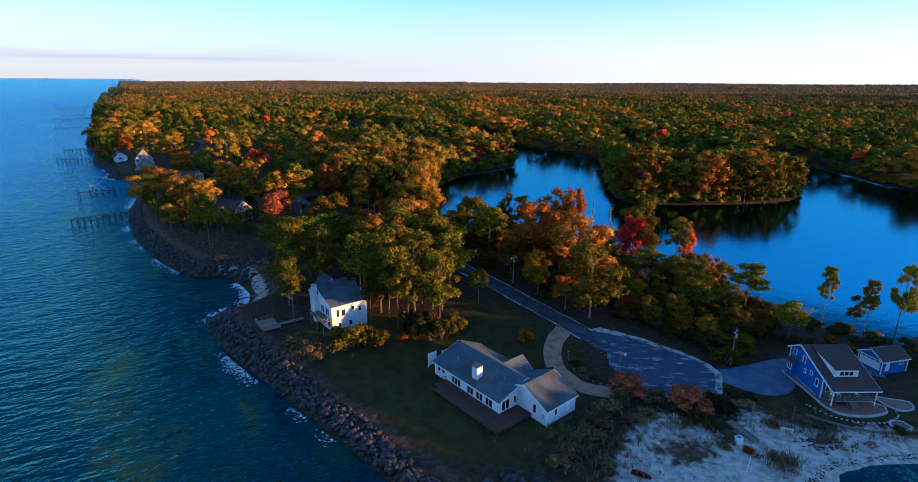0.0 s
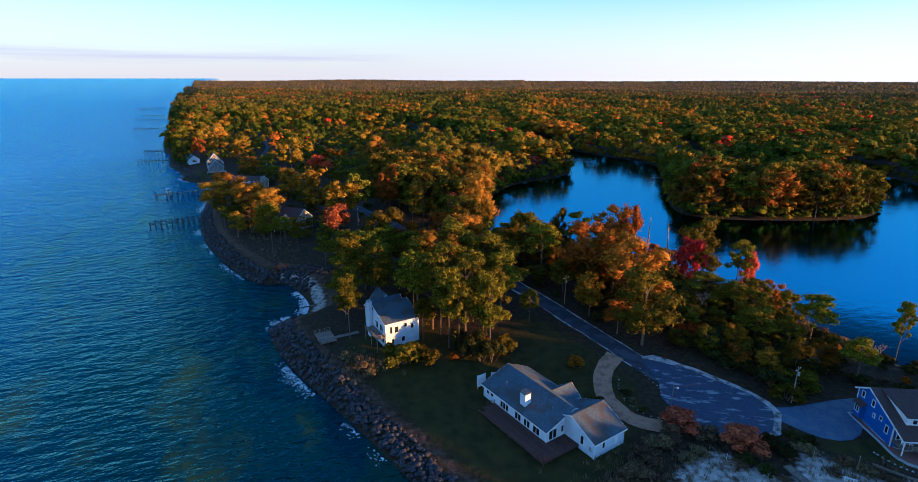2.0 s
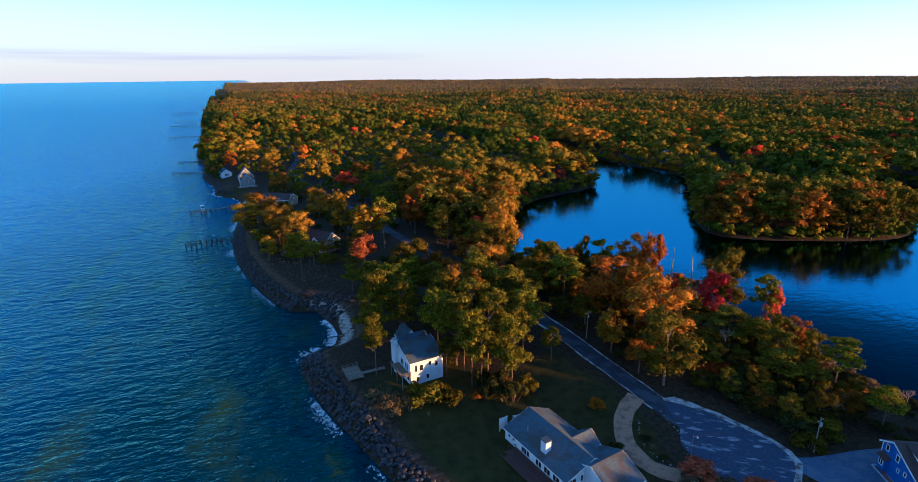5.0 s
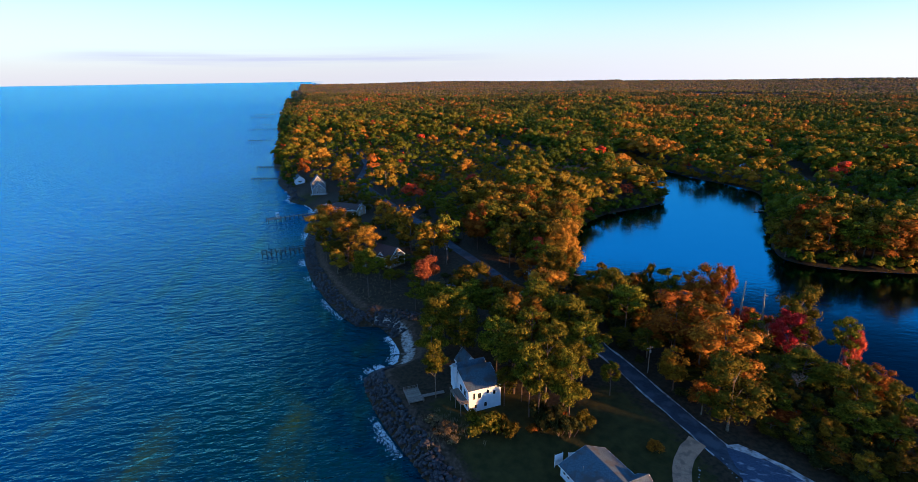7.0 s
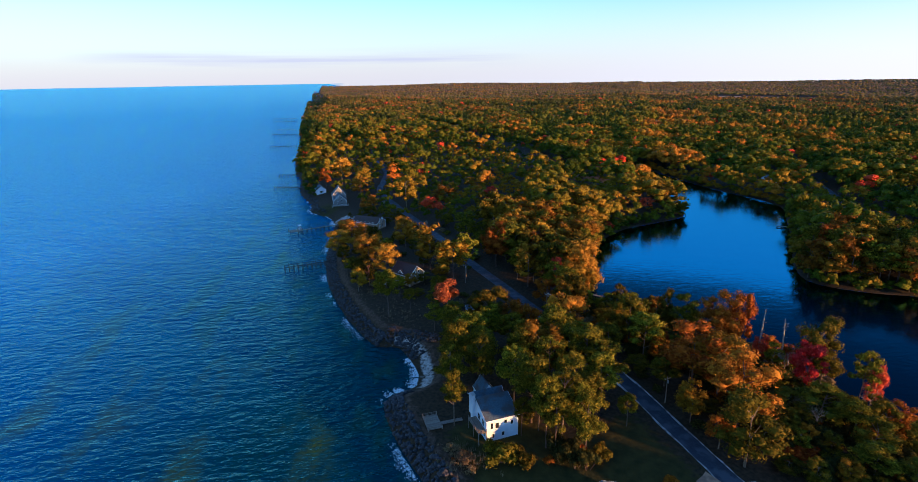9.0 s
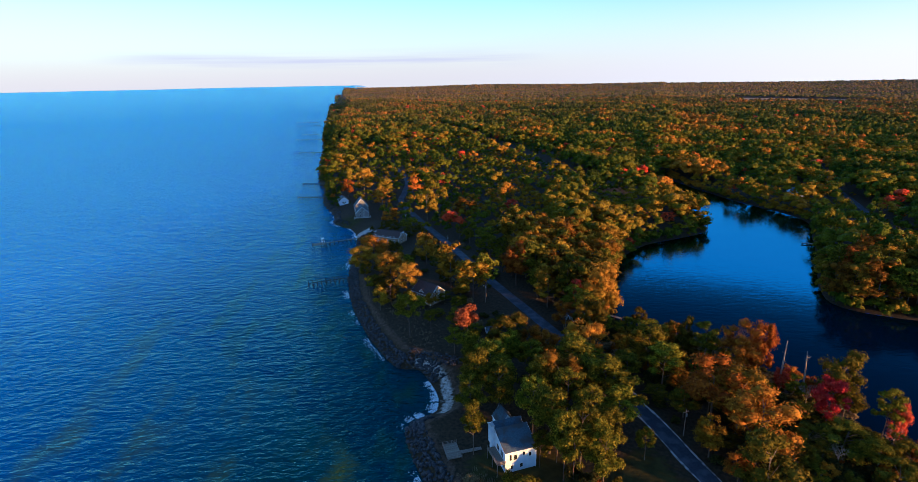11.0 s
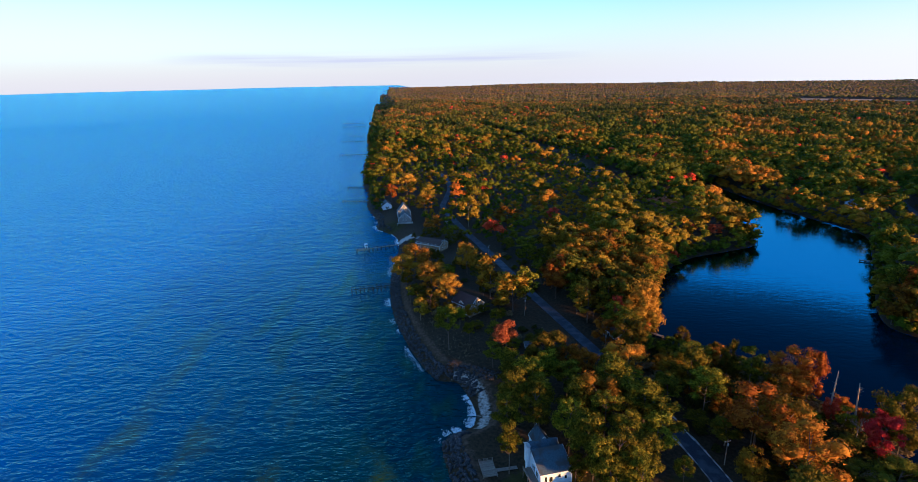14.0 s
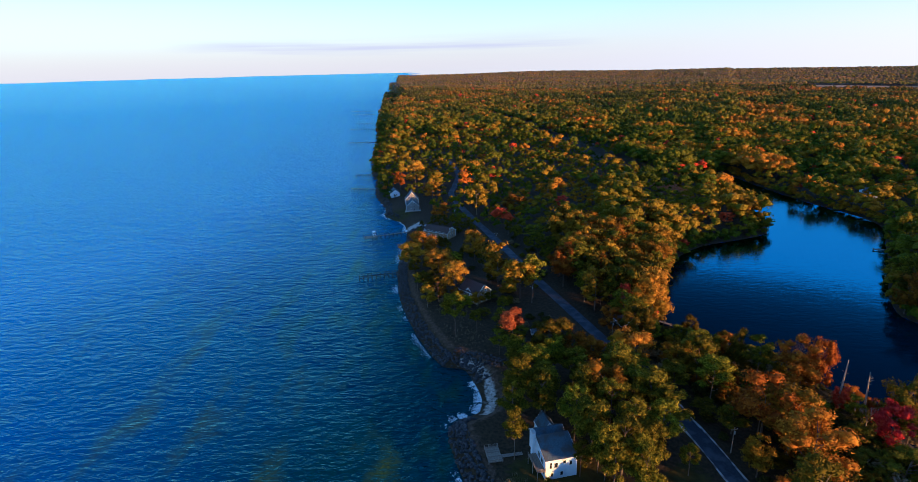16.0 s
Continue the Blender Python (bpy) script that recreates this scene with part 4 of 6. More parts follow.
def overlooked(x, y):
    """Whether a place lies in the open gap south of one of the yards."""
    hit = np.zeros(x.shape, bool)
    for ax, ay, half, deep in YARDS:
        l = math.hypot(ax, ay)
        ux, uy = ax / l, ay / l
        along = (x - ax) * ux + (y - ay) * uy
        side = -(x - ax) * uy + (y - ay) * ux
        hit |= (abs(side) < half) & (along > -deep) & (along < 8)
    return hit


x, y, r = scatter(-330, 330, 120, 345, 7.9, 21)
d = np.hypot(x, y)
keep = free(x, y, r) & seen_wedge(x, y) & (d < 400) & clear_of_heroes(x, y)
keep &= ~((x < -72) & (y > 215) & ((r.uniform(size=x.size) < 0.16) | (distance(ROAD, x, y) < 10.5)))
x, y, d = x[keep], y[keep], d[keep]
zt = terrain(x, y)
lone = (x > 84) & (y < 190)
hidden = overlooked(x, y)
kinds = species(x, y, r)
edge = distance(LAKE, x, y, True)
strip = ((edge < 34) & (x > -12) & (y < 240)) | ((edge < 46) & (x > 6) & (y < 225))
for i in np.flatnonzero(strip):
    kinds[i] = ["pine", "olive", "gold", "pine", "olive", "olive", "orange", "olive"][r.randint(8)]
oaks = (x > -88) & (x < 30) & (y > 232)
for i in np.flatnonzero(oaks):
    if r.uniform() < 0.62:
        kinds[i] = ["gold", "olive", "gold"][r.randint(3)]
for i in range(len(x)):
    if lone[i]:
        continue
    k = kinds[i]
    west = x[i] < -72 and y[i] > 215
    tall = r.uniform() < (0.8 if x[i] > -72 and y[i] > 225 else 0.15 if west else 0.42)
    h = r.uniform(20, 26) if tall else r.uniform(7, 12) if west else r.uniform(10, 15)
    if west and not tall:
        k = ["olive", "pine", "olive"][r.randint(3)]
    if hidden[i]:
        h = r.uniform(4.5, 6.5)
    if strip[i]:
        h = r.uniform(9.5, 13) if edge[i] < 14 else r.uniform(6.0, 10.0)
    elif k == "red" and not tall:
        k = "olive"
    plant(k, "near" if d[i] < 245 else "mid", x[i], y[i], h, r.uniform(1.0, 1.35), z=zt[i])
print("trees", len(x))


# unseen woods added along the beach, east of the blue house, for shade
for i in range(105):
    plant(["pine", "olive", "pine", "gold"][i % 4], "mid", r.uniform(155, 218), r.uniform(-22, 98), r.uniform(15.2, 19.4), r.uniform(1.3, 1.6), z=1.8)


# ---- shrubs and undergrowth ----
SHRUBS = {}
for key, mat, label in (("green", GREENS, "dark evergreen shrub"), ("brown", BRUSH, "bare brown thicket of twigs"), ("rust", ORANGE, "shrub in rust-orange leaf"),
                        ("scarlet", RUST_RED, "spreading dull red shrub"), ("yellow", OLIVE, "rounded shrub in yellow-olive leaf")):
    for k in range(2):
        V, F, Lm = crown_arrays(rs, "bush", 900, 0.062)
        if key != "brown":
            V2, F2 = masses(rs, Lm, 0.62)
            V, F = np.concatenate([V, V2]), np.concatenate([F, F2 + len(V)])
        bm = bmesh.new()
        for l in Lm[:7]:
            add_rod(bm, (l[0] * 0.15, l[1] * 0.15, -0.1), (l[0], l[1], l[2]), 0.02, 0.008, 4)
        me = bpy.data.meshes.new("stems")
        bm.to_mesh(me)
        bm.free()
        me.materials.append(BARK)
        SHRUBS.setdefault(key, []).append((raw_mesh("leaves", V, F, mat), me, label, V, F))


def shrub(key, x, y, h, spread=1.0, lab="", z=None):
    leaves, stems, label = SHRUBS[key][rs.randint(2)][:3]
    t = thing("shrub", pose(x, y, height(x, y) if z is None else z, 0, 0, rs.uniform(0, 360)) @ Matrix.Diagonal((h * spread, h * spread, h, 1)),
              lab or label + " at the edge of the woods", "shrub", "shrubs")
    for nm, me in (("stem", stems), ("foliage", leaves)):
        o = new(nm, me)
        o.parent = t


GROWTH = []


def growth(key, x, y, h, spread, z=None):
    """One clump of the joined undergrowth."""
    V, F = SHRUBS[key][rs.randint(2)][3:]
    a = rs.uniform(0, 6.28)
    c, s = math.cos(a), math.sin(a)
    W = V @ np.array([(c, s, 0), (-s, c, 0), (0, 0, 1)]) * np.array((h * spread, h * spread, h)) + np.array((x, y, height(x, y) if z is None else z))
    GROWTH.append((list(SHRUBS).index(key), W, F))


ux, uy, r = scatter(-70, 130, 112, 240, 5.5, 61)
dr = distance(ROAD, ux, uy)
dk = distance(LAKE, ux, uy, True)
ok = inside(LAND, ux, uy) & ~inside(LAKE, ux, uy) & (dr > 5.2) & (dk > 1.0)
for cx, cy, cr in CLEAR[:10] + [(12, 128, 14), (-25, 112, 12), (-64, 165, 14), (90, 112, 14)]:
    ok &= (ux - cx) ** 2 + (uy - cy) ** 2 > (cr * 0.92) ** 2
strip_u = (dk < 46) & (ux > -14)
low = ((ux + 58) ** 2 + (uy - 206) ** 2 < 24 ** 2) | ((ux + 42) ** 2 + (uy - 212) ** 2 < 16 ** 2)
ok &= strip_u | (low & (r.uniform(size=ux.size) < 0.6)) | ((uy > 146) & (r.uniform(size=ux.size) < 0.12))
zz = terrain(ux, uy)
for i in np.flatnonzero(ok):
    k = ["green", "green", "green", "brown", "yellow", "rust", "green"][r.randint(7)]
    (growth if uy[i] > 168 or not strip_u[i] else shrub)(k, ux[i], uy[i], (r.uniform(1.8, 3.2) if ux[i] > 84 else r.uniform(3.6, 7.0)) if strip_u[i] else r.uniform(1.8, 3.8), r.uniform(1.1, 1.6), z=zz[i])
# a fringe of dark shrubs along the creek behind the blue house
for i, p in enumerate(LAKE):
    if 84 < p[0] < 150 and p[1] < 165:
        for k in range(3):
            sx, sy = p[0] + r.uniform(-3, 3), p[1] - 1.6 - r.uniform(0, 3.0)
            if not inside(LAKE, np.array([sx]), np.array([sy]))[0]:
                shrub(["green", "green", "brown"][r.randint(3)], sx, sy, r.uniform(2.2, 3.6), r.uniform(1.2, 1.6))
# low growth under the scattered oaks of the western shore
wx, wy, r = scatter(-215, -72, 196, 345, 11.0, 63)
ok = free(wx, wy, r, 3.0) & clear_of_heroes(wx, wy, 0.2) & (r.uniform(size=wx.size) < 0.9)
zz = terrain(wx, wy)
for i in np.flatnonzero(ok):
    growth(["green", "brown", "green", "brown", "yellow"][r.randint(5)], wx[i], wy[i], r.uniform(2.0, 4.2), r.uniform(1.2, 1.9), z=zz[i])
offset, gv_, gf_, gm_ = 0, [], [], []
for slot, W, F in GROWTH:
    gv_.append(W)
    gf_.append(F + offset)
    gm_.append(np.full(len(F), slot, np.int32))
    offset += len(W)
me = raw_mesh("undergrowth", np.concatenate(gv_), np.concatenate(gf_), GREENS)
for mat in (BRUSH, ORANGE, RUST_RED, OLIVE):
    me.materials.append(mat)
me.polygons.foreach_set("material_index", np.concatenate(gm_))
tagged(new("undergrowth", me), "dark green and brown undergrowth beneath the trees", "undergrowth", kind="stuff")
for k, x, y, h, sp in (("scarlet", 36, 103.6, 4.4, 1.9), ("scarlet", 47, 98.4, 4.6, 2.0), ("brown", 41, 101, 3.2, 1.8), ("brown", 34, 101, 2.8, 1.8), ("brown", 49, 96.5, 2.8, 1.8), ("green", 52.3, 98.5, 4.6, 0.8), ("rust", 15.9, 123.5, 4.2, 1.0), ("green", 19.5, 109.8, 3.0, 1.0),
                       ("yellow", -28, 119, 6.2, 1.15), ("yellow", -21.5, 119.5, 5.4, 1.0), ("yellow", -30.5, 121.5, 4.0, 1.2), ("rust", -15.2, 122.6, 2.2, 1.6), ("green", -10, 125, 9.5, 0.6), ("rust", -7.5, 126, 7.0, 0.6), ("green", -14, 126.5, 9.0, 0.6), ("green", -5, 123, 8.5, 0.7), ("yellow", -2, 127.5, 5.0, 0.9), ("green", -8, 122.5, 6.0, 0.8),
                       ("green", -12.5, 123.5, 5.0, 0.8), ("brown", -38, 116, 3.0, 1.6), ("brown", -42, 119, 2.6, 1.6), ("brown", -35, 113.5, 2.0, 1.6), ("rust", -40.5, 115.5, 1.2, 1.2),
                       ("brown", 24, 87, 3.0, 1.8), ("brown", 20, 83, 2.4, 1.8), ("brown", 27, 92, 3.2, 1.7), ("brown", 30, 96.5, 3.0, 1.8), ("brown", 17, 80, 2.2, 1.8), ("brown", 25, 80, 2.2, 1.8), ("brown", 33, 99, 2.4, 1.6),
                       ("green", 46, 94, 2.2, 1.6), ("green", 49, 91, 2.0, 1.6), ("brown", 51, 88, 1.8, 1.6), ("brown", 44, 92, 1.8, 1.6), ("green", 55, 97, 2.6, 1.6), ("brown", 59, 98, 2.4, 1.8), ("green", 62, 101, 2.0, 1.6),
                       ("brown", 65, 95, 2.0, 1.8), ("brown", 68, 93, 1.8, 1.8), ("brown", 62, 92, 1.6, 1.6), ("green", 58, 101, 3.0, 1.4), ("brown", 71, 91, 1.6, 1.6), ("brown", 38, 95, 2.0, 1.8), ("brown", 35, 93, 1.8, 1.8),
                       ("rust", 53, 84.5, 1.0, 2.4), ("brown", 49, 85.5, 1.1, 2.2), ("green", 86, 90.5, 1.4, 1.8), ("brown", 90, 90, 1.3, 2.0), ("green", 27, 115, 1.2, 2.0), ("brown", 28, 112, 1.0, 2.0), ("green", 30, 108.5, 1.1, 2.0),
                       ("green", 106, 118, 3.6, 1.3), ("green", 100, 120, 3.0, 1.3), ("green", 93, 122, 3.2, 1.4), ("green", 86, 121, 3.0, 1.4), ("green", 112, 116, 3.4, 1.3), ("yellow", 106, 103, 2.4, 1.4)):
    shrub(k, x, y, h * (1.25 if k == "yellow" else 1.0), sp)


# ---- the far woods: real crowns, ever coarser ----
def woods(name, x, y, h, tint, lumps_n, seed, label, spread, core=1.0, plates=0, size=0.06, smooth=True, drop=0.0):
    """Many crowns in one mesh, each of a few uneven lumps, with one tint a tree."""
    r = np.random.RandomState(seed)
    base = []
    for k in range(10):
        if lumps_n == 1:
            Lm = [(0, 0, 0.62, 0.30, 1.15)]
        else:
            Lm = [(0.145 * math.cos(q), 0.145 * math.sin(q), r.uniform(0.5, 0.70), r.uniform(0.15, 0.21), 0.95) for q in np.arange(lumps_n - 1) * 6.28 / (lumps_n - 1) + r.uniform(0, 6)]
            Lm.append((r.uniform(-0.06, 0.06), r.uniform(-0.06, 0.06), 0.78, r.uniform(0.16, 0.21), 0.95))
        V, F = masses(r, Lm, core, ICO_TOP)
        if plates:
            V2, F2 = sprays(r, Lm, plates, size)
            V, F = np.concatenate([V, V2]), np.concatenate([F, F2 + len(V)])
        base.append((V, F))
    nv = len(base[0][0])
    z = terrain(x, y)
    n = len(x)
    pick = r.randint(10, size=n)
    BV = np.stack([b_[0] for b_ in base])[pick]
    a = r.uniform(0, 6.28, n)
    c, s = np.cos(a)[:, None], np.sin(a)[:, None]
    hs = (h * spread * r.uniform(0.8, 1.2, n) * np.where(tint < 0.36, 0.84, 1.08))[:, None]
    W = np.stack([(BV[:, :, 0] * c - BV[:, :, 1] * s) * hs + x[:, None], (BV[:, :, 0] * s + BV[:, :, 1] * c) * hs + y[:, None], (BV[:, :, 2] - drop) * h[:, None] + z[:, None]], 2)
    F = (base[0][1][None] + (np.arange(n) * nv)[:, None, None]).reshape(-1, 3)
    me = raw_mesh(name, W.reshape(-1, 3), F, FAR, smooth)
    # weight grows with distance: painted haze on top of bare crowns
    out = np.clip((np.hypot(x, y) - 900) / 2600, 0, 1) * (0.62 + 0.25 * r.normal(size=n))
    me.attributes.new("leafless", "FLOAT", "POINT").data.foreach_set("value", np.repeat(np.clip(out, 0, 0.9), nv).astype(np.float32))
    me.attributes.new("tint", "FLOAT", "POINT").data.foreach_set("value", np.repeat(tint, nv).astype(np.float32))
    return tagged(new(name, me), label, "woods", kind="stuff")


def tints(x, y, r, scale=0.012):
    """Drifts of green pine, olive and gold, with orange and red trees among them."""
    n1 = np.array([noise.noise(Vector((a * scale, b * scale, 3.0))) for a, b in zip(x, y)])
    n2 = np.array([noise.noise(Vector((a * scale * 3, b * scale * 3, 7.0))) for a, b in zip(x, y)])
    t = 0.45 + 0.62 * n1 + 0.26 * n2 + r.normal(size=x.size) * 0.13
    t = np.clip(t, 0.05, 0.84)
    u = r.uniform(size=x.size)
    t[u < 0.02 + 0.06 * np.clip(n1, 0, 1)] = 0.90
    t[u < 0.009] = 1.0
    return t


def stature(x, y, r, lo, hi):
    n = np.array([noise.noise(Vector((a * 0.016, b * 0.016, 12.0))) for a, b in zip(x, y)])
    return (lo + (hi - lo) * np.clip(0.5 + 0.95 * n + r.normal(size=x.size) * 0.25, -0.3, 1.25))


# an old track cut through the woods
TRACK = spline([(-519, 1237), (-396, 1074), (-305, 951), (-180, 768), (-106, 651), (-65, 594), (-26, 540)], 12.0)
x, y, r = scatter(-900, 1100, 120, 1000, 8.4, 31)
d = np.hypot(x, y)
keep = free(x, y, r, 2.0) & seen_wedge(x, y) & (d < 1000) & (distance(TRACK, x, y) > 11) & clear_of_heroes(x, y, 0.6) & ~((y < 345) & (x > -330) & (x < 330) & (d < 400)) & (r.uniform(size=x.size) < 0.93)
x, y = x[keep], y[keep]
hh = stature(x, y, r, 9, 25)
dist = np.hypot(x, y)
west = (dist < 980) & (x < -70 - 0.12 * (y - 345))
hh = np.where(np.hypot(x, y) > 640, stature(x, y, r, 14, 24), hh)
hh = np.where(west, np.where(r.uniform(size=x.size) < np.interp(dist, [0, 500, 980], [0.06, 0.06, 0.18]), r.uniform(20, 25, x.size), r.uniform(7, 13, x.size)), hh)
hh = np.where(overlooked(x, y), 4.6, hh)
hue = tints(x, y, r)
hue = np.where((x > -115) & (x < 50) & (y < 500), np.clip(0.42 + 0.4 * hue, 0, 0.9), hue)
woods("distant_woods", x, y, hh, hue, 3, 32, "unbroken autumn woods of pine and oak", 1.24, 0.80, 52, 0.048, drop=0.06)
# low trees along the edge of the bank above the bay
x, y, r = scatter(-1900, -250, 372, 2900, 6.5, 37)
ds = distance(SHORE, x, y)
keep = inside(LAND, x, y) & (ds > 1.2) & (ds < 11) & (np.hypot(x, y) < 2600) & (np.hypot(x + 250, y - 385) > 34) & clear_of_heroes(x, y, 0.4)
x, y = x[keep], y[keep]
woods("bank_trees", x, y, r.uniform(6, 13, x.size), np.clip(tints(x, y, r) + 0.1, 0, 0.9), 3, 38, "low autumn trees along the bank above the bay", 1.35, 0.82, 40, 0.055, drop=0.30)
# low trees that lean over the creek's edge
x, y, r = scatter(-40, 330, 225, 690, 5.5, 35)
dl = distance(LAKE, x, y, True)
keep = inside(LAND, x, y) & ~inside(LAKE, x, y) & (dl < 7) & (dl > 0.3) & clear_of_heroes(x, y, 0.5) & ((x > 60) | (y > 250))
x, y = x[keep], y[keep]
woods("shore_trees", x, y, r.uniform(7, 14, x.size), tints(x, y, r), 4, 36, "autumn trees leaning over the edge of the creek", 1.3, 0.80, 60, 0.046, drop=0.36)
x, y, r = scatter(-2400, 3000, 700, 2600, 11.0, 41)
d = np.hypot(x, y)
keep = inside(LAND, x, y) & (distance(SHORE, x, y) > 4) & seen_wedge(x, y) & (d >= 1000) & (d < 2500) & (distance(TRACK, x, y) > 12) & ~((x > FIELD[0]) & (x < FIELD[1]) & (y > FIELD[2]) & (y < FIELD[3]))
x, y = x[keep], y[keep]
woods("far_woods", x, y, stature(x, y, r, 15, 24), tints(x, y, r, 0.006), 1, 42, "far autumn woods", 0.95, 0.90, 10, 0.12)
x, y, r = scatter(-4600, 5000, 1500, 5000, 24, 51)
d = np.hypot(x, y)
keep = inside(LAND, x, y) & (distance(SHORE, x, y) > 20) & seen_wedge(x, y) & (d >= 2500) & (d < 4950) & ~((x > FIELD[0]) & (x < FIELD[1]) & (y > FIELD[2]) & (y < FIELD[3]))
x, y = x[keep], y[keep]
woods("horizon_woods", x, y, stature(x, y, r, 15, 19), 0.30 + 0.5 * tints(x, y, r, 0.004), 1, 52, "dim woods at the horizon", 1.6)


STUBBLE = material("dry_stubble", (0.20, 0.13, 0.075), (0.30, 0.20, 0.12), 0.95, 0.05, c3=(0.14, 0.10, 0.05), blotch=0.3)
fx0, fx1, fy0, fy1 = FIELD
field_v = [(a, b, height(a, b) + 0.5) for b in np.linspace(fy0, fy1, 8) for a in np.linspace(fx0, fx1, 8)]
tagged(solid("field", field_v, [(8 * j + i, 8 * j + i + 1, 8 * j + i + 9, 8 * j + i + 8) for j in range(7) for i in range(7)], STUBBLE, smooth=True),
       "pale brown harvested field among the far woods", "field", kind="structure")


# ---- houses ----
def gable_block(parent, m, L, W, eave, ridge, siding, roofing, over=0.45, base=-1.2, ridge_at=0.5, trim=TRIM):
    """One gabled block: x along the ridge from 0 to L, y across from 0 to W, z from its floor."""
    ry = W * ridge_at
    made = [solid("wall", [(0, 0, base), (L, 0, base), (L, W, base), (0, W, base), (0, 0, eave), (L, 0, eave), (L, W, eave), (0, W, eave), (0, ry, ridge), (L, ry, ridge)],
                  [(0, 1, 5, 4), (2, 3, 7, 6), (0, 4, 8, 7, 3), (1, 2, 6, 9, 5), (0, 3, 2, 1)], siding, parent)]
    for y0, sgn in ((0, -1), (W, 1)):
        run = abs(ry - y0)
        if run < 0.3:
            continue
        k = (ridge - eave) / run
        ye, ze = y0 + sgn * over, eave - over * k
        c = [(-over, ye, ze), (L + over, ye, ze), (L + over, ry, ridge), (-over, ry, ridge)]
        if sgn > 0:
            c = c[::-1]
        made.append(slab("roof", [(p[0], p[1], p[2] + 0.2) for p in c], 0.16, roofing, parent))
        made.append(box("fascia", -over, L + over, min(ye, ye + sgn * 0.06), max(ye, ye + sgn * 0.06), ze - 0.10, ze + 0.18, trim, parent))
        for x0 in (-over - 0.05, L + over):
            q = [(x0, ye, ze), (x0 + 0.05, ye, ze), (x0 + 0.05, ry, ridge), (x0, ry, ridge)]
            if sgn > 0:
                q = q[::-1]
            made.append(slab("rake_board", [(p[0], p[1], p[2] + 0.19) for p in q], 0.26, trim, parent))
    for cx, cy in ((0, 0), (L, 0), (L, W), (0, W)):
        made.append(box("corner_board", cx - 0.09, cx + 0.09, cy - 0.09, cy + 0.09, base, eave - 0.05, trim, parent))
    for o in made:
        o.matrix_basis = m
    return made


def window(parent, m, x, y, z, w, h, face="y-", panes=1, door=False, mat=None, label=""):
    """A framed window in a wall that faces -y, +y, -x or +x; x, y is its left end as seen from outside."""
    turn = {"y-": 0, "x+": 90, "y+": 180, "x-": -90}[face]
    fr = new("door" if door else "window")
    fr.parent = parent
    fr.matrix_basis = m @ pose(x, y, z, 0, 0, turn)
    if label:
        fr["label"] = label
    bm = bmesh.new()
    for k in range(panes + 1):
        c = w * k / panes
        add_box(bm, c - 0.07, c + 0.07, -0.09, 0.02, -0.06, h + 0.06)
    add_box(bm, -0.09, w + 0.09, -0.088, 0.022, h - 0.02, h + 0.12)
    add_box(bm, -0.09, w + 0.09, -0.12, 0.022, -0.12, 0.0)
    part("frame", bm, TRIM, fr)
    for k in range(panes):
        box("pane" if not mat else "panel", w * k / panes + 0.07, w * (k + 1) / panes - 0.07, -0.045, -0.01, 0.0, h, mat or GLASS, fr)
    return fr


def railing(parent, pts, z, h=0.95, mat=WOOD, step=1.5, slats=True):
    """Posts, a top rail and thin uprights along a line of corners."""
    for (x0, y0), (x1, y1) in zip(pts, pts[1:]):
        n = max(1, round(math.hypot(x1 - x0, y1 - y0) / step))
        for k in range(n + 1):
            px, py = x0 + (x1 - x0) * k / n, y0 + (y1 - y0) * k / n
            box("post", px - 0.06, px + 0.06, py - 0.06, py + 0.06, z, z + h, mat, parent)
        for zz in (z + h - 0.05, z + h * 0.5, z + 0.12):
            rod("rail", (x0, y0, zz), (x1, y1, zz), 0.045, mat, parent, sides=4)


I4 = Matrix.Identity(4)
# the white ranch house: x runs along its ridge towards the gable by the deck, y away from the bay
RZ = 1.9
ranch = thing("ranch_house", pose(7.3 - 0.65 * 21, 94.0 + 0.76 * 21, RZ, 0, 0, math.degrees(math.atan2(-0.76, 0.65))),
              "long white single-storey house with grey shingle roof", "house")
gable_block(ranch, I4, 21, 13.2, 2.65, 5.3, WHITE, SHINGLE, 0.55, ridge_at=0.56)
WINGM = pose(29.2, 5.2, -0.15, 0, 0, 90)
gable_block(ranch, WINGM, 8.7, 12.4, 2.75, 5.6, WHITE, SHINGLE, 0.45)
CROSS = pose(16.0, 8.0, 0, 0, 0, 90)
gable_block(ranch, CROSS, 6.4, 5.4, 2.75, 4.7, WHITE, SHINGLE, 0.4)
for wx, ww, pn in ((6.1, 2.9, 3), (11.2, 2.0, 2), (14.1, 2.0, 2), (17.0, 2.1, 2)):
    window(ranch, I4, wx, -0.003, 0.15, ww, 2.1, "y-", pn, door=True, label="sliding glass patio door in a white frame")
for wx in (1.0, 2.6):
    window(ranch, I4, wx, -0.003, 1.0, 0.95, 1.1, "y-")
window(ranch, I4, 21.003, 0.7, 0.15, 2.2, 2.1, "x+", 2, door=True, label="sliding glass patio door in a white frame")
window(ranch, I4, 21.003, 4.1, 0.7, 0.8, 1.5, "x+")
window(ranch, I4, 25.5, 5.197, 0.5, 0.9, 1.9, "y-")
window(ranch, I4, 29.203, 7.4, 0.5, 0.8, 1.8, "x+")
